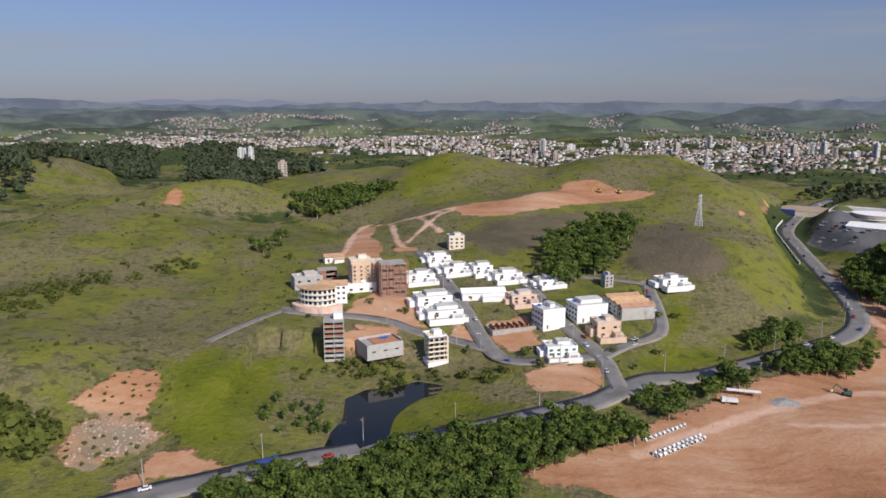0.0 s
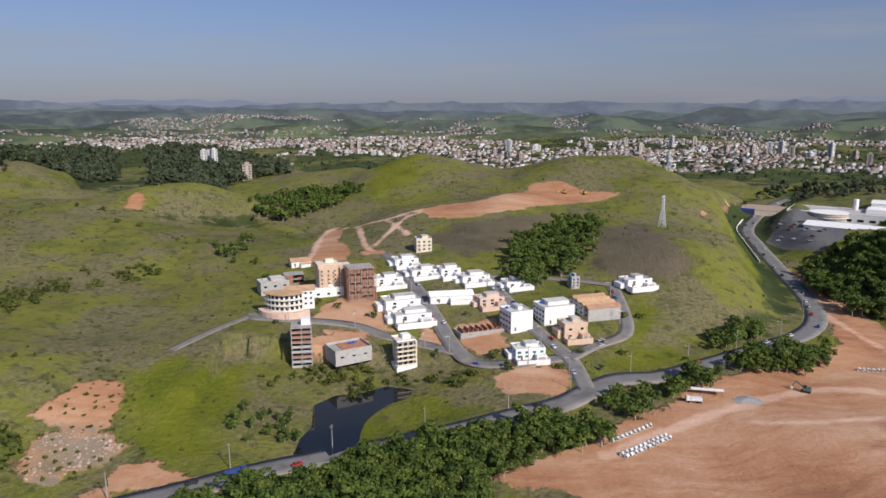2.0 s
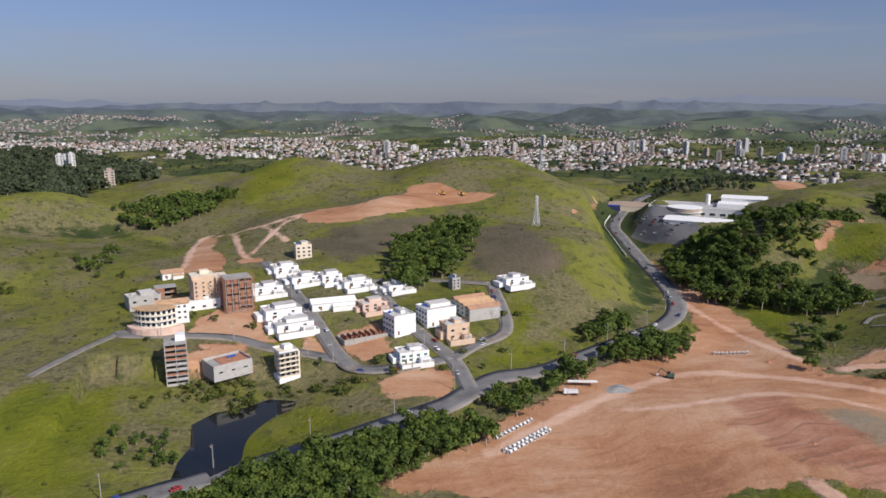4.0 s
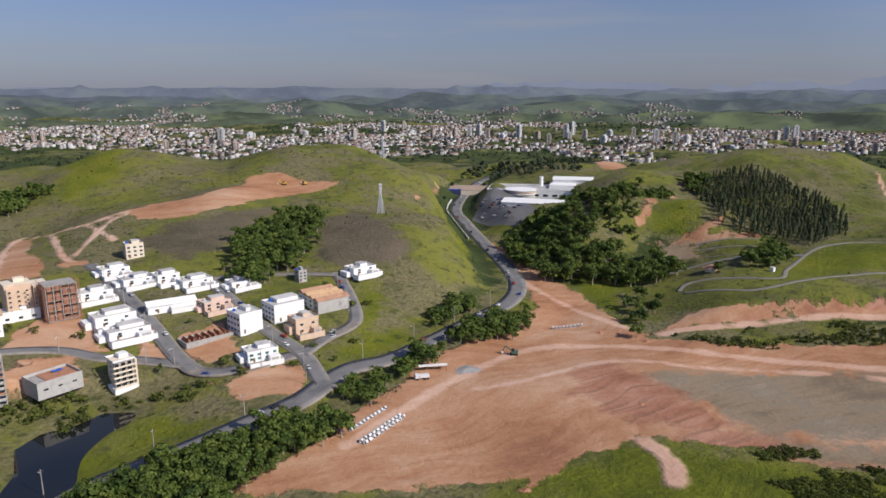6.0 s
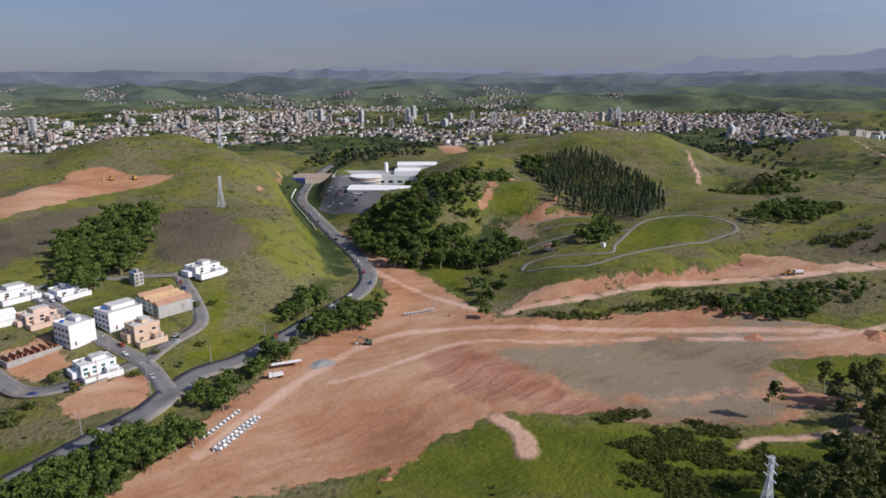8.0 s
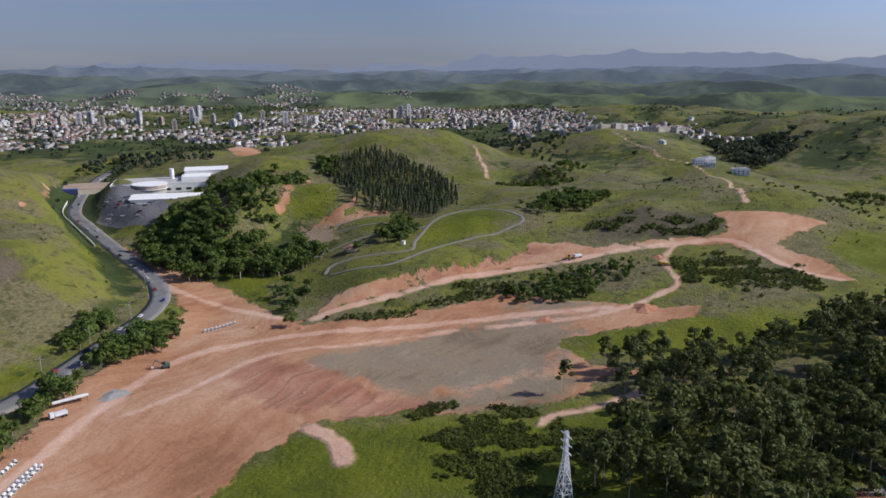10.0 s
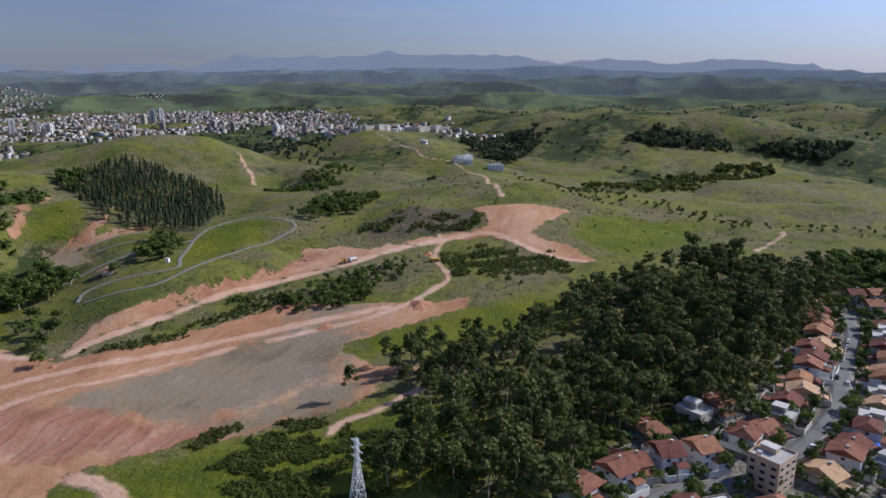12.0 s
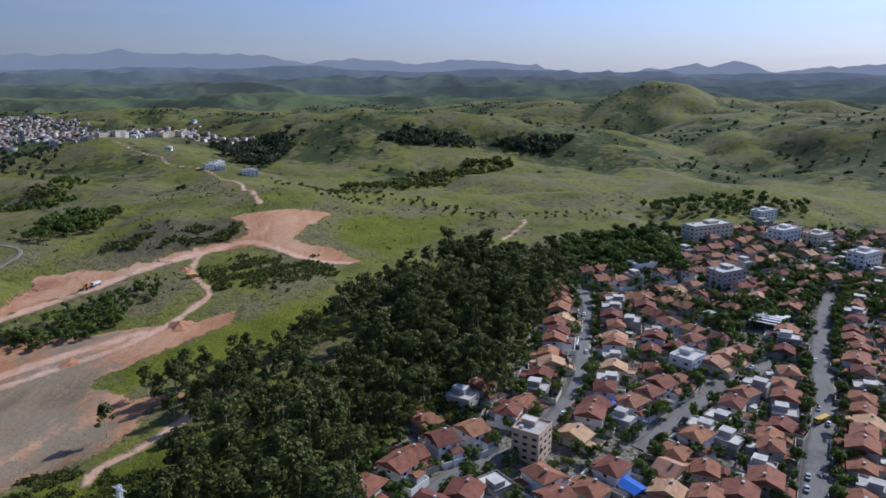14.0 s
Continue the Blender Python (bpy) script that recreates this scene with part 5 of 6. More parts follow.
flat_house(100, 415, 5.5, 5.5, 6.5, R, GREYISH, "slim grey three storey house", 3, 0.2, 2, 1, False)
flat_house(78, 367, 18, 14, 8.6, R, WHITE, "large white apartment house with roof terrace", 3, 0.7, 2, 4, False, None, (-90,))
flat_house(84, 348, 13, 10, 7.4, 12, BEIGE, "beige two storey house with low wall", 2, 0.3, 2, 2)
flat_house(57, 326, 15, 10, 4.6, 8, WHITE, "white modern house with green glass front", 2, 0.4, 4, 2, True, WINDOW_GREEN)
e = thing("town_house_row", 104, 378, 14, "row of gabled town houses with tan roofs", "house", sink=1.5)
for k in range(4):
    u = block("unit", [(0, -8 + 5.6 * k, 0, 20, 5.5, 7.5 + 0.4 * k)], GREYISH if k == 0 else WHITE, e)
    bm = bmesh.new()
    add_gable(bm, 0, -8 + 5.6 * k, 7.5 + 0.4 * k, 20, 5.5, 1.5, 0.3)
    part("unit_roof", bm, PALE_TILE, u, "tan tiled roof")
    put_window(u, -10.03, -8 + 5.6 * k, 2.5, 1.8, 1.4, -90)
    put_window(u, -10.03, -8 + 5.6 * k, 5.2, 1.8, 1.2, -90)
e = thing("foundation", 36, 355, 18, "brick foundation walls on red soil", "foundation", sink=1.5)
block("retaining_wall", [(0, -5, 0, 25, 0.4, 3.0), (-12.4, 0, 0, 0.4, 10, 2.8), (12.4, 0, 0, 0.4, 10, 2.8), (0, 5, 0, 25, 0.4, 3.0)], CONCRETE, e)
for k in range(9):
    block("brick_pier", [(-10.8 + 2.7 * k, -4.4, 3.0, 0.6, 0.5, 1.2)], BRICK, e)
for k in range(7):
    block("brick_wall", [(-10 + 3.3 * k, 0, 1.2, 0.3, 9, 2.6)], BRICK, e)


# ---- tiled-roof suburb ----
rnd = random.Random(11)
MODELS = []


def model_house(w, d, h, floors, hip, wall, tile, label):
    """One pattern of suburb house at the origin, with yard walls, to be copied."""
    e = new("house")
    tagged(e, label, "house", "houses of the tiled-roof suburb")
    bm = bmesh.new()
    add_box(bm, 0, 0, -1.5, w, d, h + 1.5, 0.05)
    rise = d * 0.2
    if not hip:
        for s in (-1, 1):
            a = [bm.verts.new((s * w / 2, yy, zz)) for yy, zz in ((-d / 2, h), (d / 2, h), (0, h + rise))]
            bm.faces.new(a if s > 0 else a[::-1])
    part("wall_body", bm, wall, e)
    bm = bmesh.new()
    add_gable(bm, 0, 0, h + 0.05, w, d, rise, 0.6, hip)
    part("roof", bm, tile, e, "clay tile roof")
    q = rnd.choice((-1, 1))
    wg = block("wing", [(q * w * 0.22, -d / 2 - 1.8, -1.5, w * 0.5, 3.6, h * 0.6 + 1.5)], wall, e)
    bm = bmesh.new()
    add_gable(bm, q * w * 0.22, -d / 2 - 1.8, h * 0.6 + 0.03, w * 0.5, 3.6, 0.75, 0.4, 0.7 * rnd.random())
    part("wing_roof", bm, tile, wg, "clay tile roof")
    sh = block("shed", [(-q * w * 0.3, d / 2 + 2.4, -1.5, w * 0.42, 3.2, 4.0)], wall, e)
    block("shed_roof", [(-q * w * 0.3, d / 2 + 2.4, 2.5, w * 0.46, 3.6, 0.15)], SLAB if rnd.random() < 0.5 else tile, sh)
    window_rows(e, w, d, 0, floors, (h - 0.1) / floors, 2, 1, 1.5, 1.1, (0, 90, -90))
    block("door", [(-q * w * 0.3, -d / 2 - 0.04, 0, 1.0, 0.1, 2.1)], TIMBER, e, "dark timber door")
    lx, ly = w * 1.12, d + 9.5
    block("yard_wall", [(-lx / 2, 0, -1.5, 0.2, ly, 3.4), (lx / 2, 0, -1.5, 0.2, ly, 3.4), (0, -ly / 2, -1.5, lx, 0.2, 3.2), (0, ly / 2, -1.5, lx, 0.2, 3.6)], wall, e)
    bm = bmesh.new()
    bmesh.ops.create_cone(bm, cap_ends=True, segments=10, radius1=0.5, radius2=0.6, depth=0.8, matrix=Matrix.Translation((q * w * 0.2, d * 0.05, h + rise + 0.3)))
    part("water_tank", bm, SLAB, e)
    return e


def model_flat(w, d, h, floors, wall, label):
    e = new("house")
    tagged(e, label, "house", "houses of the tiled-roof suburb")
    block("wall_body", [(0, 0, -1.5, w, d, h + 1.5)], wall, e, bevel=0.05)
    block("parapet", parapet(w + 0.1, d + 0.1, h, 0.7), wall, e)
    block("roof", [(0, 0, h, w - 0.5, d - 0.5, 0.12)], SLAB, e, "grey roof slab")
    up = block("upper_room", [(w * 0.15, d * 0.15, h, w * 0.5, d * 0.5, 2.4)], wall, e)
    block("upper_roof", [(w * 0.15, d * 0.15, h + 2.4, w * 0.55, d * 0.55, 0.18)], SLAB, up)
    window_rows(e, w, d, 0, floors, (h - 0.1) / floors, 2, 1, 1.5, 1.1, (0, 90, -90))
    block("door", [(-w * 0.3, -d / 2 - 0.04, 0, 1.0, 0.1, 2.1)], TIMBER, e, "dark timber door")
    lx, ly = w * 1.15, d + 9
    block("yard_wall", [(-lx / 2, 0, -1.5, 0.2, ly, 3.4), (lx / 2, 0, -1.5, 0.2, ly, 3.4), (0, -ly / 2, -1.5, lx, 0.2, 3.2), (0, ly / 2, -1.5, lx, 0.2, 3.6)], wall, e)
    return e


for spec in ((9, 10, 3.6, 1, HOUSE_WALL), (9, 11, 6.2, 2, HOUSE_WALL), (8, 9, 3.4, 1, GREYISH)):
    MODELS.append((model_flat(*spec, "flat-roofed plastered house with grey roof slab"), spec))
for spec in ((9, 10, 3.4, 1, 0, HOUSE_WALL, TILE), (8.5, 11, 6.0, 2, 0, WHITE, TILE), (10, 10, 3.5, 1, 3.2, HOUSE_WALL, TILE), (9.5, 9, 6.2, 2, 2.8, HOUSE_WALL, TILE), (8, 12, 3.6, 1, 0, CREAM, PALE_TILE), (10, 11, 6.0, 2, 0, HOUSE_WALL, TILE), (9, 9, 3.4, 1, 0, HOUSE_WALL, TILE), (11, 9, 5.8, 2, 3.0, WHITE, TILE)):
    MODELS.append((model_house(*spec, "plastered house with %s clay tile roof and walled yard" % ("pale" if spec[6] is PALE_TILE else "red")), spec))
SUBURB_ROADS = [(spline(p, 3.0), w) for k, w, p in ROADS if k == "asphalt" and min(q[0] for q in p) > 190 and min(q[1] for q in p) < -5]
taken = []


def free(x, y, gap):
    return all((x - a) ** 2 + (y - b) ** 2 > (gap * g) ** 2 for a, b, g in taken)


def place_house(x, y, turn):
    if not free(x, y, 11.6):
        return
    if sdist(np.array([x]), np.array([y]), SUBURB)[0] < 2:
        return
    for c, w in SUBURB_ROADS:
        if line_dist(np.array([x]), np.array([y]), c)[0] < w / 2 + 6.0:
            return
    for a, b in ((231, -46), (309, -131), (428, -200), (455, -156), (360, -200)):
        if math.hypot(x - a, y - b) < 15:
            return
    taken.append((x, y, 1.0))
    src, spec = rnd.choice(MODELS + MODELS[3:])
    m = pose(x, y, ground_z(x, y) + 0.3, 0, 0, turn)
    if src not in used:
        used.add(src)
        src.matrix_world = m
    else:
        copy_thing(src, m)


used = set()
for row in (0, 1, 2):
    for c, w in SUBURB_ROADS:
        d = np.gradient(c, axis=0)
        for k in range(1, len(c) - 1):
            dx, dy = d[k] / (np.hypot(*d[k]) + 1e-9)
            for s in (-1, 1):
                off = w / 2 + 10.5 + 20.0 * row + rnd.uniform(-1.5, 2.5)
                x, y = c[k][0] - dy * off * s, c[k][1] + dx * off * s
                turn = math.degrees(math.atan2(-dx * s, dy * s)) + 90
                place_house(float(x), float(y), turn + rnd.uniform(-12, 12))
for x, y in scatter(SUBURB, 400):
    best = min(SUBURB_ROADS, key=lambda r: line_dist(np.array([x]), np.array([y]), r[0])[0])[0]
    k = int(np.argmin(np.hypot(*(best - (x, y)).T)))
    k = min(max(k, 1), len(best) - 2)
    t = best[k + 1] - best[k - 1]
    place_house(float(x), float(y), math.degrees(math.atan2(t[1], t[0])) + rnd.choice((0, 90, 180)))
for src, spec in MODELS:
    if src not in used:
        for o in (*src.children_recursive, src):
            bpy.data.objects.remove(o)

# trees along the avenues
for c, w in SUBURB_ROADS:
    d = np.gradient(c, axis=0)
    for k in range(3, len(c) - 3, 3):
        for s in (-1, 1):
            if rnd.random() < (0.62 if w > 8 else 0.3):
                dx, dy = d[k] / np.hypot(*d[k])
                off = w / 2 + 2.2
                tree("broad", float(c[k][0] - dy * off * s), float(c[k][1] + dx * off * s), rnd.uniform(4.5, 9), "street tree with dense green crown", "street trees of the suburb")

# garden trees between the houses
spots = scatter(SUBURB, 1350)
spots = np.array([p for p in spots if free(p[0], p[1], 5.8)])
for i, (x, y) in enumerate(spots[:60]):
    tree("broad", float(x), float(y), rnd.uniform(5, 9.5), "leafy garden tree among the houses", "garden trees")
if len(spots) > 60:
    woodland("broad", spots[60:], 6.2, "leafy garden trees and bushes among houses")


def slab_block(x, y, w, d, h, turn, mat, label, floors, front, side):
    e = flat_house(x, y, w, d, h, turn, mat, label, floors, 0.25, front, side, False, None, (0, 90, -90), "apartment_block")
    e["category"], e["group"] = "building", "apartment blocks of the suburb"
    return e


slab_block(535, -240, 40, 14, 13.5, -70, CREAM, "long cream apartment block above the suburb", 4, 9, 3)
slab_block(430, -208, 22, 14, 12.5, -66, GREYISH, "pale grey four storey apartment block", 4, 5, 3)
slab_block(522, -296, 24, 13, 13.5, -62, WHITE, "white apartment block among trees", 4, 5, 3)
slab_block(520, -322, 20, 13, 14, -62, CREAM, "cream apartment block among trees", 4, 5, 3)
slab_block(462, -322, 22, 13, 13.5, -62, WHITE, "white apartment block beside the avenue", 4, 5, 3)
slab_block(632, -336, 24, 12, 9, -62, WHITE, "low white apartment block at the edge of fields", 3, 5, 2)
slab_block(460, -162, 17, 12, 8, -70, WHITE, "white corner house with flat roof", 2, 4, 2)
slab_block(312, -136, 14, 12, 6.5, -50, WHITE, "white modern house with white flat roof", 2, 3, 2)
slab_block(236, -46, 12, 11, 11.5, -35, BEIGE, "tan three storey building with grey roof", 4, 3, 3)
e = thing("sports_hall", 364, -204, -40, "sports hall with shallow curved white roof", "building", sink=0.5)
bm = bmesh.new()
for k in range(9):
    a = -1 + k / 4
    add_box(bm, a * 9, 0, 5.2 + 2.0 * (1 - a * a), 2.4, 18, 0.25)
part("roof", bm, WHITE, e, "white sheet roof")
for sx in (-9, 9):
    for sy in (-8, 0, 8):
        block("column", [(sx, sy, 0, 0.4, 0.4, 5.5)], CONCRETE, e)
e = thing("awning", 212, -76, 30, "bright blue sheet awning over a yard", "awning")
bm = bmesh.new()
add_gable(bm, 0, 0, 3.4, 11, 7, 0.9, 0.2, 0, 0.1)
part("sheet", bm, BLUE, e)
for sx in (-5, 5):
    for sy in (-3, 3):
        block("post", [(sx, sy, 0, 0.15, 0.15, 3.4)], METAL, e)
e = thing("awning", 268, -87, 10, "small blue sheet cover over a yard", "awning")
bm = bmesh.new()
add_gable(bm, 0, 0, 2.8, 5, 3.5, 0.5, 0.2, 0, 0.1)
part("sheet", bm, BLUE, e)
for sx in (-2.3, 2.3):
    block("post", [(sx, 0, 0, 0.12, 0.12, 3.1)], METAL, e)
e = thing("swimming_pool", 256, -2, -20, "small turquoise garden pool with pale rim", "pool")
block("rim", [(0, 0, 0.2, 9, 5, 0.35)], CONCRETE, e)
block("water", [(0, 0, 0.3, 7.8, 3.8, 0.28)], POOL, e, "turquoise pool water")

# ---- shopping centre ----
RED_ROOF = plain("brown_sheet_roof", (0.36, 0.27, 0.2), 0.8, 0.12, 0.05)
e = thing("store_hall", 421, 784, -35, "long low store with brown sheet roof", "building", "shopping centre", 3)
e.scale.z = 0.9
block("wall_body", [(0, 0, 0, 84, 50, 9)], CREAM, e)
block("blue_front", [(-42.2, 0, 0, 0.6, 50, 9), (-30, -25.2, 0, 24, 0.5, 9)], plain("dark_blue_cladding", (0.05, 0.06, 0.14), 0.6, 0.1, 0.1), e, "dark blue cladding")
for k in range(7):
    bm = bmesh.new()
    add_gable(bm, -36 + 12 * k, 0, 9, 12, 50, 2.6, 0.1)
    part("roof_bay", bm, RED_ROOF, e, "brown sheet roof")
block("sign_panel", [(-26, -25.2, 6.5, 16, 0.3, 4)], plain("blue_sign", (0.05, 0.1, 0.5), 0.5, 0.05, 0.2), e, "plain blue sign panel")
e = thing("shopping_centre", 446, 690, -38, "pale shopping centre with stepped roofs and drum", "building", "shopping centre", 3)
e.scale.z = 0.68
block("main_hall", [(0, 0, 0, 105, 46, 13)], WHITE, e, bevel=0.2)
block("main_roof", [(0, 0, 13, 103, 44, 0.4)], SLAB, e)
block("parapet", parapet(105.2, 46.2, 13, 1.6, 0.5), WHITE, e)
bm = bmesh.new()
bmesh.ops.create_cone(bm, cap_ends=True, segments=48, radius1=17, radius2=17, depth=14, matrix=Matrix.Translation((-14, -20, 7)))
part("drum", bm, GREYISH, e, "grey rounded entrance drum")
for z, r_ in ((8, 18.5), (11, 18.2), (14, 18.0)):
    bm = bmesh.new()
    bmesh.ops.create_cone(bm, cap_ends=True, segments=48, radius1=r_, radius2=r_, depth=1.0, matrix=Matrix.Translation((-14, -20, z)))
    part("drum_band", bm, PINKISH if z == 11 else WHITE, e)
block("cinema_box", [(32, 8, 13.4, 30, 26, 6)], WHITE, e)
bm = bmesh.new()
bmesh.ops.create_cone(bm, cap_ends=True, segments=16, radius1=2.4, radius2=2.4, depth=30, matrix=Matrix.Translation((6, 16, 15)))
part("water_tower", bm, WHITE, e, "white round water tower")
for k in range(10):
    put_window(e, -48 + 10.4 * k, -23.05, 3, 6, 4, 0)
e = thing("market_hall", 392, 606, -42, "white flat-roofed market hall beside the car park", "building", "shopping centre", 3)
block("wall_body", [(0, 0, 0, 62, 32, 9)], WHITE, e, bevel=0.1)
bm = bmesh.new()
add_gable(bm, 0, 0, 9, 62, 32, 2.0, 1.0)
part("roof", bm, WHITE, e, "white sheet roof")
block("loading_bay", [(0, -19, 0, 50, 6, 5)], GREYISH, e)
e = thing("warehouse", 500, 690, -38, "white warehouse with shallow sheet roof", "building", "shopping centre", 3)
e.scale.z = 0.68
block("wall_body", [(0, 0, 0, 46, 34, 12)], WHITE, e)
bm = bmesh.new()
add_gable(bm, 0, 0, 12, 46, 34, 2.2, 0.8)
part("roof", bm, WHITE, e, "white sheet roof")


# ---- town in the distance ----
def far_paint(name, lo, mid_, hi):
    m, n, l, b = material(name, 0.9, 0.1)
    l.new(ramp(n, l, noise_node(n, l, 0.045, 1), [(0.3, lo), (0.5, mid_), (0.68, hi)]), b.inputs["Base Color"])
    return m


# wall tones are muted to take the place of distance haze
TOWN_WALL = far_paint("far_walls", (0.2, 0.185, 0.17), (0.36, 0.34, 0.315), (0.6, 0.59, 0.565))
TOWN_ROOF = plain("far_roofs", (0.32, 0.19, 0.135), 0.85, 0.35, 0.03)
TOWN_SLAB = plain("far_slabs", (0.3, 0.29, 0.275), 0.85, 0.3, 0.03)


def town_spots(count, seed):
    """Places in the town's quarters, in the valley and up the near slopes."""
    g = np.random.default_rng(seed)
    out = []
    while len(out) < count:
        az = g.uniform(-37, 78, 8000)
        r = np.sqrt(g.uniform(1150 ** 2, 3300 ** 2, 8000))
        x, y = r * np.sin(np.radians(az)), r * np.cos(np.radians(az))
        dens = vnoise(x / 420, y / 420, 9) * 0.35 + vnoise(x / 150, y / 150, 10) * 0.35 + vnoise(x / 55, y / 55, 12) * 0.3
        near = 1250 + 950 * (1 - step(-17, -11, az)) + 120 * step(2, 12, az) * (1 - step(30, 40, az)) + 150 * step(44, 52, az) * (1 - step(57, 61, az))
        far = 3250 - 900 * step(40, 62, az) - 500 * step(62, 72, az)
        want = 0.455 + 0.5 * (r < near) + 0.5 * (r > far) + 0.18 * step(2300, 3200, r) + 0.08 * step(62, 72, az)
        keep = dens > want
        out += list(zip(x[keep], y[keep]))
    return np.array(out[:count])


def town_mesh(p, seed, label, wall):
    """Thousands of small far houses in one mesh."""
    g = np.random.default_rng(seed)
    n = len(p)
    z = p[:, 2] - 1.5
    w, d = g.uniform(5, 12, n) * (0.9 + 0.5 * (g.random(n) < 0.12)), g.uniform(5, 11, n)
    h = 1.5 + np.where(g.random(n) < 0.87, g.uniform(2.8, 5, n), g.uniform(5, 10, n))
    rise = np.where(g.random(n) < 0.6, g.uniform(1.0, 2.2, n), 0.05)
    a = 3.2 * vnoise(p[:, 0] / 300, p[:, 1] / 300, 44) + np.where(g.random(n) < 0.5, 0, 1.5708) + g.normal(0, 0.12, n)
    c, s = np.cos(a), np.sin(a)
    loc = []
    for ux, uy, t in ((-1, -1, 0), (1, -1, 0), (1, 1, 0), (-1, 1, 0), (-1, -1, 1), (1, -1, 1), (1, 1, 1), (-1, 1, 1), (-1, 0, 2), (1, 0, 2)):
        lx, ly = ux * w / 2, uy * d / 2
        loc.append(np.stack([p[:, 0] + c * lx - s * ly, p[:, 1] + s * lx + c * ly, z + (h if t else 0) + (rise if t == 2 else 0)], 1))
    co = np.stack(loc, 1).reshape(-1, 3)
    base = (np.arange(n) * 10)[:, None]
    quads = [base + np.array(q) for q in ((0, 1, 5, 4), (1, 2, 6, 5), (2, 3, 7, 6), (3, 0, 4, 7), (4, 5, 9, 8), (6, 7, 8, 9))]
    ends = [base + np.array(q) for q in ((5, 6, 9, 9), (7, 4, 8, 8))]
    me = mesh_from("town", co, np.vstack(quads + [e[:, :3][:, [0, 1, 2, 2]] for e in ends][:0]), [wall, TOWN_ROOF, TOWN_SLAB])
    idx = np.zeros(n * 6, np.int32)
    roof = np.where(rise > 0.5, 1, 2).astype(np.int32)
    idx[4 * n:5 * n] = roof
    idx[5 * n:] = roof
    me.polygons.foreach_set("material_index", idx)
    return tagged(new("distant_town", me), label, "town", kind="stuff")


valley = town_spots(12500, 20)
town_mesh(np.column_stack([valley, height(valley[:, 0], valley[:, 1])]), 21, "dense far town of pale houses and red roofs", TOWN_WALL)
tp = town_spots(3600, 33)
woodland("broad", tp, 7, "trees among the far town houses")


TOWER_WHITE = plain("tower_white", (0.55, 0.54, 0.52), 0.85, 0.08, 0.1, by_object=0.12)
TOWER_CREAM = plain("tower_cream", (0.46, 0.41, 0.35), 0.85, 0.08, 0.1, by_object=0.12)
TOWER_PINK = plain("tower_pinkish", (0.42, 0.34, 0.29), 0.85, 0.08, 0.1, by_object=0.12)


def tower_model(w, d, floors, mat):
    """A far tower: body, window bands on each storey, roof house."""
    e = new("tower_block")
    st = 3.0
    h = floors * st
    block("body", [(0, 0, -4, w, d, h + 4)], mat, e)
    for s in (-1, 1):
        bm = bmesh.new()
        for k in range(floors):
            for q in (-0.28, 0.28):
                add_box(bm, q * w, s * d / 2, k * st + 1, w * 0.26, 0.3, 1.3)
        part("window_grid", bm, GLASS, e)["kind"] = "stuff"
        bm = bmesh.new()
        for k in range(floors):
            add_box(bm, s * w / 2, 0, k * st + 1, 0.3, d * 0.4, 1.3)
        part("side_window_grid", bm, GLASS, e)["kind"] = "stuff"
    block("roof_house", [(0, 0, h, w * 0.5, d * 0.5, 4)], mat, e)
    block("roof_edge", parapet(w + 0.4, d + 0.4, h, 1.0, 0.4), mat, e)
    return tagged(e, "far pale high-rise apartment tower", "building", "towers of the far town")


TOWERS = [(tower_model(12, 12, 11, TOWER_WHITE), 0), (tower_model(14, 11, 8, TOWER_CREAM), 0), (tower_model(11, 11, 6, TOWER_PINK), 0), (tower_model(22, 11, 5, TOWER_WHITE), 0)]
fresh = [True] * 4


def tower(i, x, y, turn, scale=1.0):
    m = pose(x, y, ground_z(x, y), 0, 0, turn)
    if fresh[i]:
        TOWERS[i][0].matrix_world = m
        fresh[i] = False
        return TOWERS[i][0]
    return copy_thing(TOWERS[i][0], m)


# the towers one can tell apart: bearing east of north, distance, kind
for az, r, i in ((-15.95, 1500, 0), (-15.6, 1520, 0), (-15.25, 1490, 0), (-15.3, 1560, 1), (8.05, 1750, 0), (7.2, 1780, 2), (6.9, 1760, 2), (10.2, 1780, 3), (-6.4, 2000, 2), (-4.6, 2080, 2), (-4.1, 2080, 2), (18.3, 1820, 1), (26.4, 1900, 1), (27.5, 1950, 0), (28.3, 2000, 0), (29.0, 1900, 1), (30.2, 1850, 3), (31.5, 2050, 0), (33.0, 2000, 2), (35.2, 2050, 0), (35.7, 2080, 0), (36.7, 2000, 1), (38.2, 1780, 3), (42.1, 1750, 0), (43.5, 1700, 1), (44.4, 1720, 3), (50.6, 2000, 1), (51.2, 2020, 0), (51.8, 2040, 0), (53.0, 1900, 2), (24.6, 1950, 2), (22.9, 2050, 3), (14.4, 1880, 3), (20.6, 2200, 0), (33.9, 1700, 1), (40.4, 1950, 1), (46.8, 1900, 2), (48.1, 1850, 2), (55.5, 1750, 1), (60.2, 1600, 3), (62.3, 1550, 1), (64.1, 1500, 3)):
    tower(i, r * math.sin(radians(az)), r * math.cos(radians(az)), (az * 37) % 60)
for k in range(12):
    az, r = 4 + 56 * ((k * 0.618) % 1), 1500 + 800 * ((k * 0.377 + 0.2) % 1)
    tower((2, 3, 1, 2, 3)[k % 5], r * math.sin(radians(az)), r * math.cos(radians(az)), (k * 37) % 90)
e = tower(2, -203, 892, 12)
e["label"] = "pale narrow tower block in the valley"
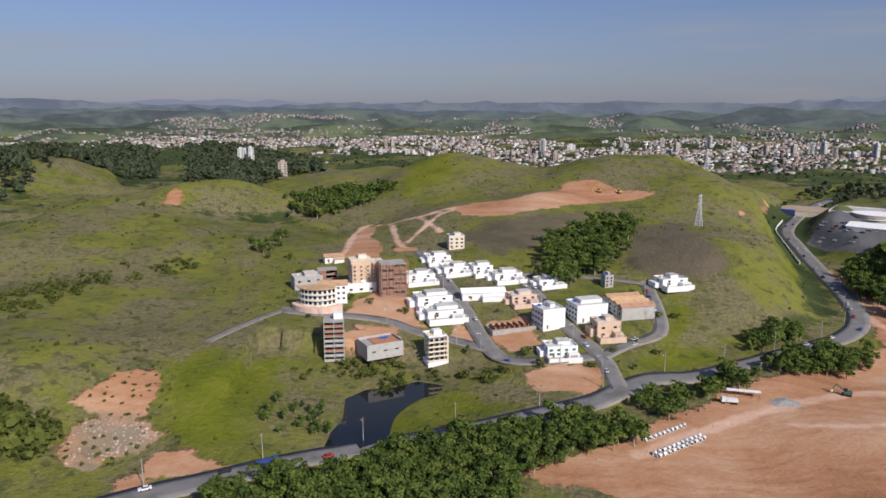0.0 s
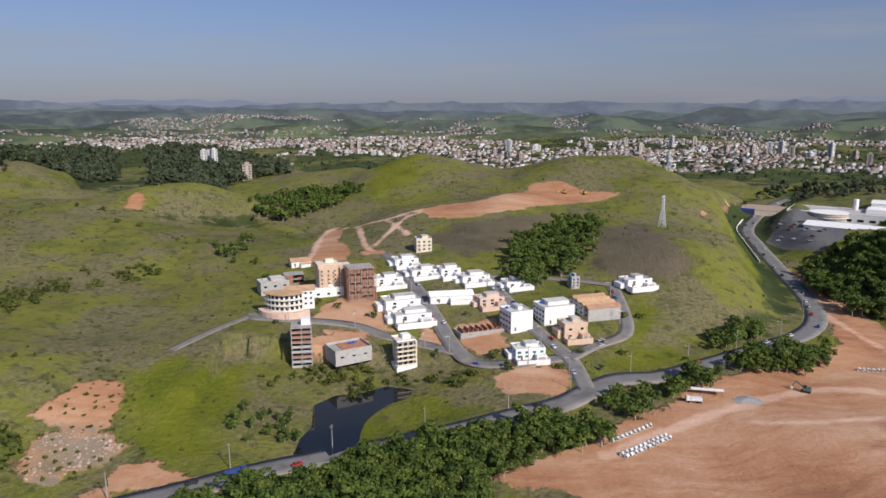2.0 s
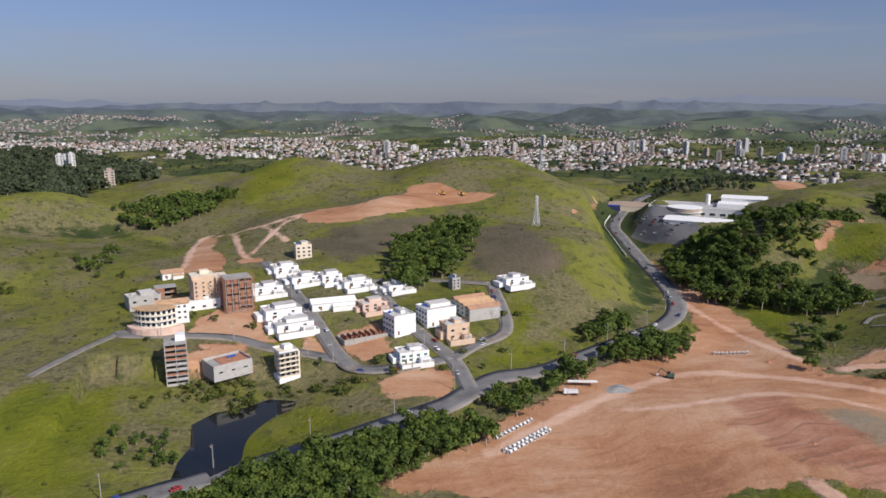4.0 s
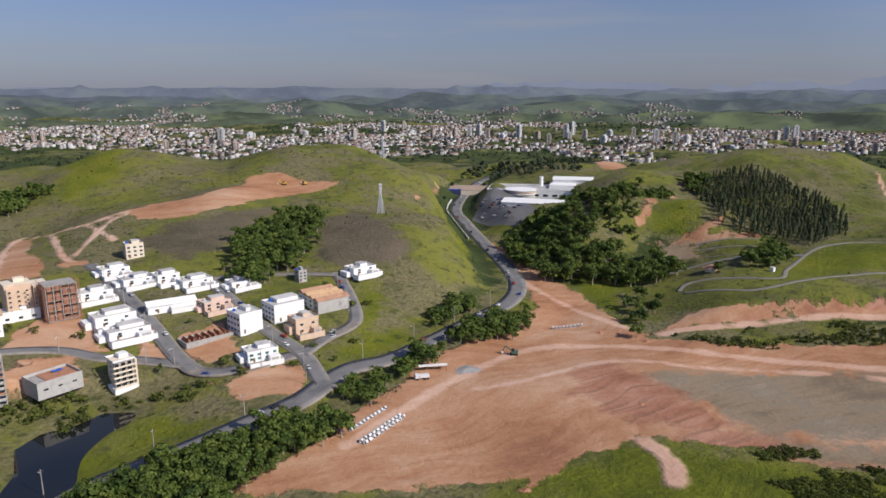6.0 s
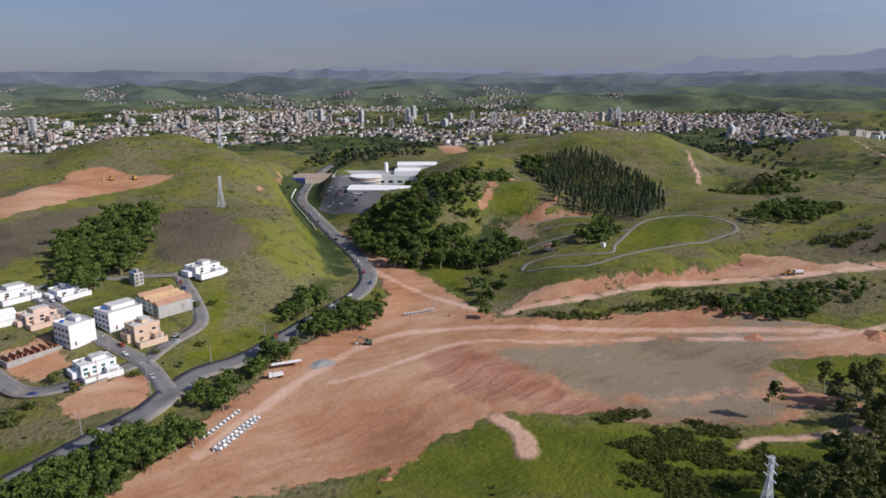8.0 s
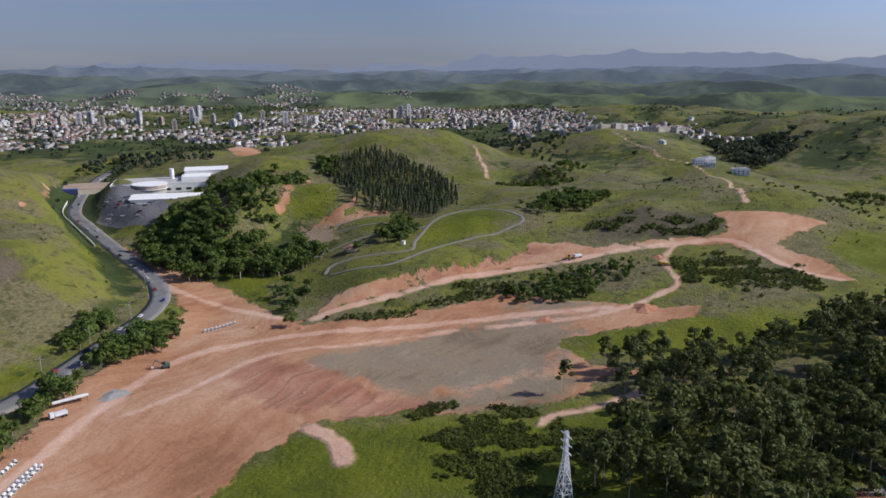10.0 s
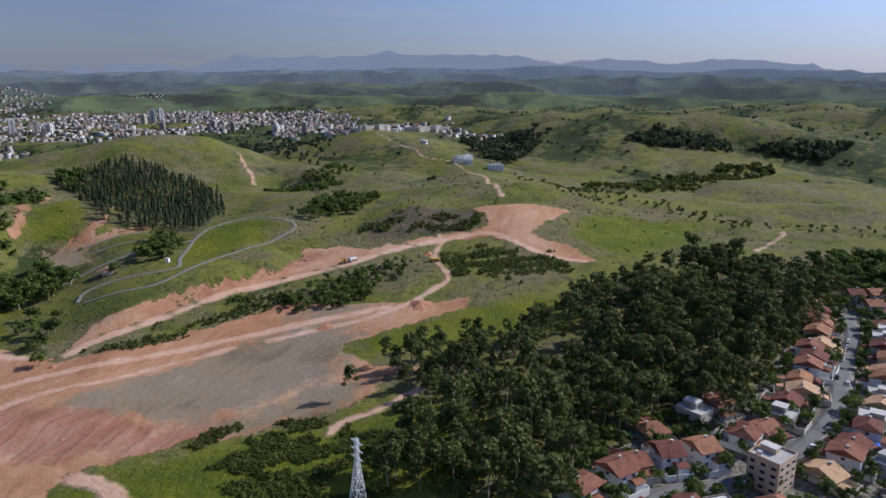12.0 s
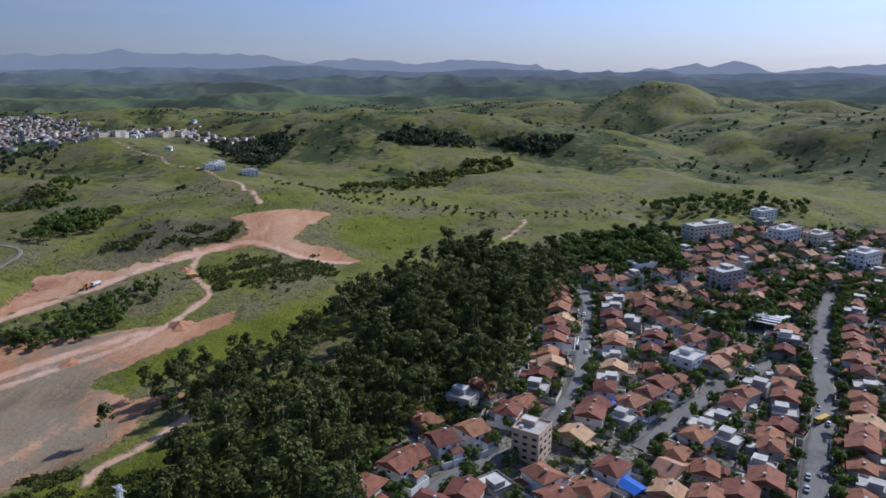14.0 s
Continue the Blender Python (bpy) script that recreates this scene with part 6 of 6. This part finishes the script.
# houses and blocks on the crest road
for x, y, w, d, h, t in ((872, 240, 13, 9, 6, -50), (884, 232, 14, 9, 7, -40), (868, 226, 11, 8, 4.5, -60), (862, 189, 19, 10, 6, -70)):
    e = flat_house(x, y, w, d, h, t, WHITE, "white flat-roofed house on the grassy crest", 2, 0.4, 4, 2, False)
    e["group"] = "houses on the crest"
for k in range(26):
    u, v = (k * 0.618) % 1, (k * 0.377) % 1
    flat_house(1005 + 290 * u, 395 + 40 * u + 130 * (v - 0.5), 8 + k % 4 * 1.6, 9, 3.5 + k % 4 * 1.8, k * 23, (WHITE, HOUSE_WALL, CREAM, HOUSE_WALL)[k % 4], "pale flat-roofed house on the ridge", 2 + k % 2, 0.4, 3, 2, False)["group"] = "houses on the ridge"

# ---- far ridges and mountains ----
def ridge_height(A, U, r0, r1, low, tall, wave, seed, west):
    """Place and height on a far chain at a bearing and a share of the way up it."""
    rr = r0 + (r1 - r0) * U
    x, y = rr * np.sin(A), rr * np.cos(A)
    k = r1 * A
    prof = 0.55 * vnoise(k / wave, k * 0 + seed, seed) + 0.3 * vnoise(k / (wave * 0.4), U * 1.5, seed + 1) + 0.15 * vnoise(k / (wave * 0.15), U * 3, seed + 2)
    side = west + (1 - west) * step(20, 70, np.degrees(A))
    crest = low + tall * side * (prof - 0.3) * 1.6
    lumps = np.abs(vnoise(x / 190, y / 190, seed + 3) - 0.5) * 2.4
    z = crest * np.sin(U * math.pi * 0.58) ** 0.7 + 40 * (0.45 - lumps) * np.sin(np.clip(U, 0, 1) * math.pi) ** 0.5 + 8 * (vnoise(x / 60, y / 60, seed + 4) - 0.5) * U
    return x, y, z - 24 * (1 - U) ** 2


def ridge(r0, r1, low, tall, wave, seed, color, label, haze_glow, west=1.0, az0=-60, az1=160):
    """A chain of far rounded hills as a band of land with uneven crests; distance haze is put in as emission."""
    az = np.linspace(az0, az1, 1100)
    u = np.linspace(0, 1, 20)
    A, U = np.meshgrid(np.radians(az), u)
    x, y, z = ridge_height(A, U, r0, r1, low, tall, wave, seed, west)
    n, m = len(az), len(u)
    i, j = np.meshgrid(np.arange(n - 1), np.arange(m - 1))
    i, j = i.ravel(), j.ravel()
    # dull cover plus bluish emission: the haze is part of the material
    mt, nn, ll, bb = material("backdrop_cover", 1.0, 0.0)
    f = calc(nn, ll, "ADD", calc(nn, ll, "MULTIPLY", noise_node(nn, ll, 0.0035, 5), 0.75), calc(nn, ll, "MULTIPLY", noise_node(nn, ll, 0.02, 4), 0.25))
    bb.inputs["Emission Color"].default_value, bb.inputs["Emission Strength"].default_value = (*haze_glow, 1), 1.0
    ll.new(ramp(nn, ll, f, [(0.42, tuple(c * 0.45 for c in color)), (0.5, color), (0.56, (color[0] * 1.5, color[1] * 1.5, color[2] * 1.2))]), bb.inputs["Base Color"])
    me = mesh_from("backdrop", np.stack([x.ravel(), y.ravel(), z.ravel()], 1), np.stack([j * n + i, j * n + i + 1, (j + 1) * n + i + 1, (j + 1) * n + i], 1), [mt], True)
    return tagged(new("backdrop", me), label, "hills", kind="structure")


# chain by chain the cover dulls and the emission rises, in place of haze
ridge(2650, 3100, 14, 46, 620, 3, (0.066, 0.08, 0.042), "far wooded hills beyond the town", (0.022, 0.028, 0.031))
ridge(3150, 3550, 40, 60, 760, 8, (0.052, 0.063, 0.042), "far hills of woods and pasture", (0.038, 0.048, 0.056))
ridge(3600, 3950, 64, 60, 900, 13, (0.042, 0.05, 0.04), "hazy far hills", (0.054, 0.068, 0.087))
ridge(4000, 4300, 92, 56, 1100, 18, (0.034, 0.04, 0.036), "far hills in painted blue haze", (0.074, 0.092, 0.125))
ridge(4350, 4600, 124, 46, 1300, 23, (0.035, 0.038, 0.04), "dim hills below the horizon in painted blue haze", (0.1, 0.122, 0.175))
ridge(4650, 4860, 132, 150, 640, 5, (0.01, 0.011, 0.014), "mountains on the horizon in pale painted haze", (0.185, 0.215, 0.3), 0.35)

# quarters of the town on the first far slopes
q_ = np.random.default_rng(77)
qa, qu = np.radians(q_.uniform(-36, 52, 9000)), q_.uniform(0.12, 0.9, 9000)
hill_spots = []
for spec in ((2650, 3100, 14, 46, 620, 3, 1.0), (3150, 3550, 40, 60, 760, 8, 1.0)):
    x, y, z = ridge_height(qa, qu, *spec)
    ok = vnoise(x / 260, y / 260, 71) * 0.55 + vnoise(x / 80, y / 80, 72) * 0.45 > 0.585
    hill_spots.append(np.stack([x, y, z], 1)[ok][:1500])
# a darker grey than the valley's walls, with far haze put into the paint
town_mesh(np.vstack(hill_spots), 22, "far hillside quarters of houses with haze-greyed walls", far_paint("far_plain_walls", (0.13, 0.125, 0.12), (0.2, 0.19, 0.18), (0.34, 0.33, 0.315)))



# ---- earthworks: pipes, machines, sheds ----
def pipe_mesh():
    """A short concrete culvert pipe, hollow, lying along y."""
    bm = bmesh.new()
    seg = 14
    rings = []
    for y, r in ((-0.9, 0.75), (0.9, 0.75), (0.9, 0.58), (-0.9, 0.58)):
        rings.append([bm.verts.new((r * math.cos(2 * math.pi * k / seg), y, 0.75 + r * math.sin(2 * math.pi * k / seg))) for k in range(seg)])
    for a in range(4):
        p, q = rings[a], rings[(a + 1) % 4]
        for k in range(seg):
            bm.faces.new([p[k], q[k], q[(k + 1) % seg], p[(k + 1) % seg]])
    bmesh.ops.recalc_face_normals(bm, faces=bm.faces)
    me = bpy.data.meshes.new("culvert_pipe")
    bm.to_mesh(me)
    bm.free()
    me.materials.append(plain("pale_concrete", (0.66, 0.65, 0.62), 0.85, 0.1, 0.8))
    return me


PIPE = pipe_mesh()
for (ax, ay), (bx, by), count in (((77.5, 248), (96, 259.5), 10), ((78, 238), (99, 251.3), 11), ((79.3, 236.4), (100.3, 249.7), 11), ((221, 318.5), (239, 316), 9)):
    for k in range(count):
        x, y = ax + (bx - ax) * k / (count - 1), ay + (by - ay) * k / (count - 1)
        o = new("culvert_pipe", PIPE)
        o.matrix_world = pose(x, y, ground_z(x, y) + 0.02, 0, 0, -30 + rng.uniform(-20, 20))
        tagged(o, "pale concrete culvert pipe lying on soil", "pipe", "culvert pipes in rows")


def heap(x, y, r, h, mat, label):
    co, fs, seg = [], [], 26
    for j in range(7):
        q = j / 6
        for k in range(seg):
            a = 6.2832 * k / seg
            rr = r * q * (1 + 0.16 * math.sin(3 * a + x) + 0.1 * math.sin(7 * a))
            px, py = x + rr * math.cos(a), y + rr * 0.8 * math.sin(a)
            co.append((px, py, ground_z(px, py) - 0.2 + h * (1 - q) ** 1.2 + rng.uniform(-0.08, 0.08) * h))
    for j in range(6):
        for k in range(seg):
            fs.append((j * seg + k, (j + 1) * seg + k, (j + 1) * seg + (k + 1) % seg, j * seg + (k + 1) % seg))
    return tagged(new("earth_mound", mesh_from("heap", co, fs, [mat], True)), label, "heap")


GRAVEL = plain("grey_gravel", (0.3, 0.29, 0.27), 0.95, 0.25, 1.5)
EARTH = plain("dug_earth", (0.4, 0.19, 0.11), 0.95, 0.22, 0.6)
heap(148, 284, 7.5, 1.6, GRAVEL, "heap of grey gravel on red soil")
for x, y, r, h in ((118, 182, 2.2, 1.0), (252, 276, 3, 1.2), (196, 215, 2.5, 0.7), (381, 128, 9, 3.0), (340, 171, 7, 1.2), (240, 300, 3, 1.0), (466, 150, 5, 2)):
    heap(x, y, r, h, EARTH, "heap of dug red earth")
YELLOW = plain("machine_yellow", (0.55, 0.34, 0.05), 0.5, 0.15, 1.5)
GREENISH = plain("machine_green", (0.09, 0.15, 0.11), 0.5, 0.15, 1.5)
RUBBER = plain("rubber", (0.025, 0.025, 0.025), 0.85, 0.1, 2.0)
CAR_COLORS = [plain("car_" + k, c, 0.3, 0.05, 1.0, spec=0.5) for k, c in (("white", (0.7, 0.7, 0.7)), ("silver", (0.42, 0.43, 0.45)), ("black", (0.02, 0.02, 0.022)), ("red", (0.35, 0.03, 0.03)), ("blue", (0.04, 0.07, 0.25)))]


def excavator(x, y, turn, mat, label):
    e = thing("excavator", x, y, turn, label, "machine")
    for s in (-1, 1):
        block("track", [(s * 1.1, 0, 0, 0.6, 4.0, 0.9)], RUBBER, e, bevel=0.15)
    cabin = block("body", [(0, -0.4, 0.95, 2.6, 3.4, 1.2), (0, -1.6, 2.15, 2.4, 1.0, 0.4)], mat, e, bevel=0.1)
    block("cab", [(-0.7, 0.6, 2.15, 1.1, 1.5, 1.3)], GLASS, e)
    bm = bmesh.new()
    bmesh.ops.create_cube(bm, size=1, matrix=Matrix.Translation((0.4, 2.6, 3.2)) @ pose(0, 0, 0, 35, 0, 0) @ Matrix.Diagonal((0.4, 4.6, 0.5, 1)))
    part("boom", bm, mat, e)
    bm = bmesh.new()
    bmesh.ops.create_cube(bm, size=1, matrix=Matrix.Translation((0.4, 5.2, 3.0)) @ pose(0, 0, 0, -65, 0, 0) @ Matrix.Diagonal((0.35, 3.2, 0.4, 1)))
    part("stick", bm, mat, e)
    block("bucket", [(0.4, 5.9, 0.7, 1.1, 1.0, 0.9)], METAL, e, bevel=0.1)


def wheel_part(e, x, y, r, wide):
    bm = bmesh.new()
    bmesh.ops.create_cone(bm, cap_ends=True, segments=14, radius1=r, radius2=r, depth=wide, matrix=Matrix.Translation((x, y, r)) @ pose(0, 0, 0, 0, 90, 0))
    part("wheel", bm, RUBBER, e)


def lorry(x, y, turn, mat, label, long=7.0):
    e = thing("lorry", x, y, turn, label, "lorry")
    block("cab", [(0, long / 2 - 0.9, 0.8, 2.3, 1.8, 2.0)], mat, e, bevel=0.15)
    block("load_bed", [(0, -0.9, 1.0, 2.4, long - 2.2, 1.3)], mat, e, bevel=0.05)
    block("windscreen", [(0, long / 2 + 0.01, 1.8, 2.0, 0.06, 0.8)], GLASS, e)
    for yy in (long / 2 - 1, -long / 2 + 1, -long / 2 + 2.2):
        for s in (-1.05, 1.05):
            wheel_part(e, s, yy, 0.5, 0.35)


excavator(179, 292, 60, GREENISH, "dark green excavator on the earthworks")
excavator(430, 200, 110, YELLOW, "yellow excavator beside the red cutting")
excavator(143, 640, 80, YELLOW, "yellow excavator on the hilltop clearing")
excavator(160, 634, 20, YELLOW, "yellow excavator on the hilltop clearing")
lorry(123, 282, 80, CAR_COLORS[0], "white lorry parked by the site shed")
lorry(436, 196, 70, CAR_COLORS[0], "white tipper lorry beside the cutting")
lorry(454, 142, 20, YELLOW, "yellow tipper lorry on the dirt road")
e = thing("site_shed", 132, 289.5, -15, "long narrow site shed with white roof", "shed")
block("roof", [(0, 0, 2.6, 14, 2.6, 0.18)], WHITE, e, "white sheet roof")
for k in range(5):
    block("post", [(-6.5 + 3.25 * k, -1.1, 0, 0.15, 0.15, 2.6), (-6.5 + 3.25 * k, 1.1, 0, 0.15, 0.15, 2.6)], TIMBER, e)
e = thing("kiosk", 355, 332, 30, "round kiosk with pale tiled roof", "kiosk")
block("wall_body", [(0, 0, 0, 6, 6, 2.8)], CREAM, e)
bm = bmesh.new()
bmesh.ops.create_cone(bm, cap_ends=True, segments=8, radius1=6.2, radius2=0.3, depth=2.4, matrix=Matrix.Translation((0, 0, 4.0)))
part("roof", bm, PALE_TILE, e, "pale tiled roof")
e = thing("shelter", 379, 304, 10, "small white box shelter by the lane", "shelter")
block("wall_body", [(0, 0, 0, 2.2, 2.2, 2.6)], WHITE, e)
block("roof", [(0, 0, 2.6, 2.6, 2.6, 0.2)], SLAB, e)


# ---- pylons, poles, cars ----
def rod(bm, a, b, t):
    a, b = Vector(a), Vector(b)
    m = Matrix.Translation((a + b) / 2) @ (b - a).to_track_quat("Z", "Y").to_matrix().to_4x4() @ Matrix.Diagonal((t, t, (b - a).length, 1))
    bmesh.ops.create_cube(bm, size=1.0, matrix=m)


def pylon(x, y, tall, turn, t, label):
    e = thing("pylon", x, y, turn, label, "pylon", "lattice pylons")

    def half(z):
        return tall * (0.09 - 0.07 * min(1, z / (tall * 0.72)))
    zs = [tall * q for q in (0, 0.16, 0.3, 0.42, 0.53, 0.63, 0.72, 0.81, 0.9, 1.0)]
    for sx, sy in ((-1, -1), (1, -1), (1, 1), (-1, 1)):
        bm = bmesh.new()
        rings = [[bm.verts.new((sx * half(z) + p * t / 2, sy * half(z) + q * t / 2, z)) for p, q in ((-1, -1), (1, -1), (1, 1), (-1, 1))] for z in zs]
        for lo, hi in zip(rings, rings[1:]):
            for i in range(4):
                bm.faces.new([lo[i], lo[(i + 1) % 4], hi[(i + 1) % 4], hi[i]])
        part("leg", bm, METAL, e)
    bm = bmesh.new()
    for a, b in zip(zs, zs[1:]):
        for (p, q) in (((-1, -1), (1, -1)), ((1, -1), (1, 1)), ((1, 1), (-1, 1)), ((-1, 1), (-1, -1))):
            rod(bm, (p[0] * half(a), p[1] * half(a), a), (q[0] * half(b), q[1] * half(b), b), t * 0.6)
            rod(bm, (q[0] * half(a), q[1] * half(a), a), (p[0] * half(b), p[1] * half(b), b), t * 0.6)
            rod(bm, (p[0] * half(b), p[1] * half(b), b), (q[0] * half(b), q[1] * half(b), b), t * 0.6)
    part("bracing", bm, METAL, e)
    for z in (0.72, 0.83, 0.94):
        bm = bmesh.new()
        s = tall * 0.12
        for q in (-1, 1):
            rod(bm, (0, 0, tall * z), (q * s, 0, tall * z + 0.3), t)
            rod(bm, (0, 0, tall * (z + 0.035)), (q * s, 0, tall * z + 0.3), t * 0.7)
        part("crossarm", bm, METAL, e)


pylon(183, 83, 25, 60, 0.24, "grey steel lattice pylon in rough grass")
pylon(190, 515, 24, 40, 0.22, "grey steel lattice pylon on the hillside")
pylon(262, 700, 22, 40, 0.22, "grey steel lattice pylon near the crest")


def pole_thing():
    e = new("utility_pole")
    bm = bmesh.new()
    bmesh.ops.create_cone(bm, cap_ends=True, segments=8, radius1=0.2, radius2=0.12, depth=10, matrix=Matrix.Translation((0, 0, 5)))
    part("pole", bm, CONCRETE, e)
    block("crossarm", [(0, 0, 9.2, 2.2, 0.12, 0.14)], TIMBER, e)
    block("lamp_arm", [(0, -1.0, 8.2, 0.1, 2.0, 0.1), (0, -2.0, 8.1, 0.3, 0.7, 0.15)], METAL, e)
    return tagged(e, "concrete utility pole with lamp arm", "pole", "utility poles along the streets")


POLE, first_pole = pole_thing(), True


def car_mesh(mat):
    e = new("car")
    bm = bmesh.new()
    add_box(bm, 0, 0, 0.3, 1.75, 4.3, 0.62, 0.14)
    part("body", bm, mat, e)
    bm = bmesh.new()
    add_box(bm, 0, -0.2, 0.92, 1.5, 2.3, 0.5, 0.16)
    part("cabin_glass", bm, GLASS, e)
    block("roof", [(0, -0.25, 1.4, 1.3, 1.6, 0.05)], mat, e)
    for yy in (-1.3, 1.3):
        for s in (-0.8, 0.8):
            wheel_part(e, s, yy, 0.32, 0.2)
    return tagged(e, "small %s car on the street" % mat.name.split("_")[1], "car", "cars on the streets")


CARS = [car_mesh(m) for m in CAR_COLORS]
car_fresh = [True] * len(CARS)


def car(x, y, turn, lift=0.3):
    i = rnd.choice((0, 0, 0, 1, 1, 2, 2, 3, 4))
    m = pose(x, y, ground_z(x, y) + lift, 0, 0, turn)
    if car_fresh[i]:
        CARS[i].matrix_world = m
        car_fresh[i] = False
    else:
        copy_thing(CARS[i], m)


for kind, wide, pts in ROADS:
    if kind != "asphalt":
        continue
    c = spline(pts, 4.0)
    d = np.gradient(c, axis=0)
    for k in range(2, len(c) - 2):
        dx, dy = d[k] / np.hypot(*d[k])
        turn = math.degrees(math.atan2(dy, dx)) - 90
        if k % 9 == 4 and math.hypot(*c[k]) < 520:
            off = wide / 2 + 0.9
            m = pose(c[k][0] - dy * off, c[k][1] + dx * off, ground_z(c[k][0], c[k][1]) + 0.1, 0, 0, turn - 90)
            if first_pole:
                POLE.matrix_world = m
                first_pole = False
            else:
                copy_thing(POLE, m)
        if rnd.random() < 0.16:
            s = rnd.choice((-1, 1))
            off = wide * (0.24 if wide > 8 else 0.33)
            car(float(c[k][0] - dy * off * s), float(c[k][1] + dx * off * s), turn + (180 if s > 0 else 0))
# bus on the avenue
bus = lorry(258, -172, 30, YELLOW, "yellow bus on the suburb avenue", 9.0)
lorry(-62, 228, -60, CAR_COLORS[4], "blue lorry on the main road", 8.0)
# parked cars at the shopping centre
for k in range(90):
    u, v = rnd.randrange(0, 16), rnd.randrange(0, 6)
    x, y = 330 + u * 5.0 - v * 11, 560 + u * 4.2 + v * 14
    if sdist(np.array([x]), np.array([y]), PAVED[0])[0] > 3:
        car(x, y, 45 + rnd.choice((0, 180)), 0.1)

# ---- lone trees ----
for x, y, tall in ((252, 283, 9), (355, 327, 8), (262, 121, 16), (286, 108, 12), (297, 104, 19), (303, 100, 18), (283, 90, 14), (274, 98, 13), (300, 118, 15), (312, 96, 17)):
    tree("euc" if x < 320 and y < 200 else "broad", x, y, tall, "lone slender tree with a thin crown" if y < 200 else "lone dark green tree", "lone trees")
for k in range(16):
    a, r = radians(-30 + 28 * ((k * 0.618) % 1)), 330 + 420 * ((k * 0.377) % 1)
    tree("shrub", r * math.sin(a), r * math.cos(a), 2.2 + 2.5 * ((k * 0.77) % 1), "dark bush on the grassy hillside", "bushes on the hillside")

# pale barrier wall on the road's bend, and bushes in the empty lots
c = spline([p[:2] for p in SHELF[6:10]], 7.0)
d = np.gradient(c, axis=0)
e = new("barrier_wall")
e.matrix_world = pose(float(c[0][0]), float(c[0][1]), 0)
tagged(e, "long pale concrete barrier beside the road bend", "wall")
for k in range(3, len(c) - 3):
    dx, dy = d[k] / np.hypot(*d[k])
    x, y = c[k][0] - dy * 10.5, c[k][1] + dx * 10.5
    bm = bmesh.new()
    add_box(bm, 0, 0, ground_z(x, y) - 0.3, 7.2, 0.4, 2.2)
    o = part("wall_panel", bm, WHITE, e)
    o.matrix_local = pose(x - float(c[0][0]), y - float(c[0][1]), 0, 0, 0, math.degrees(math.atan2(dy, dx)))
for x, y in ((66, 372), (88, 392), (30, 372), (36, 404), (118, 372), (98, 340), (62, 338), (70, 312), (-22, 372), (-58, 344), (12, 330), (40, 324), (-20, 310), (112, 400), (128, 372), (84, 328), (90, 312), (46, 312), (106, 330), (-70, 352)):
    tree("shrub" if (x + y) % 3 else "broad", x, y, 2.2 + ((x * 7 + y) % 5) * 0.5, "green bush in an empty lot of the estate", "bushes of the estate")
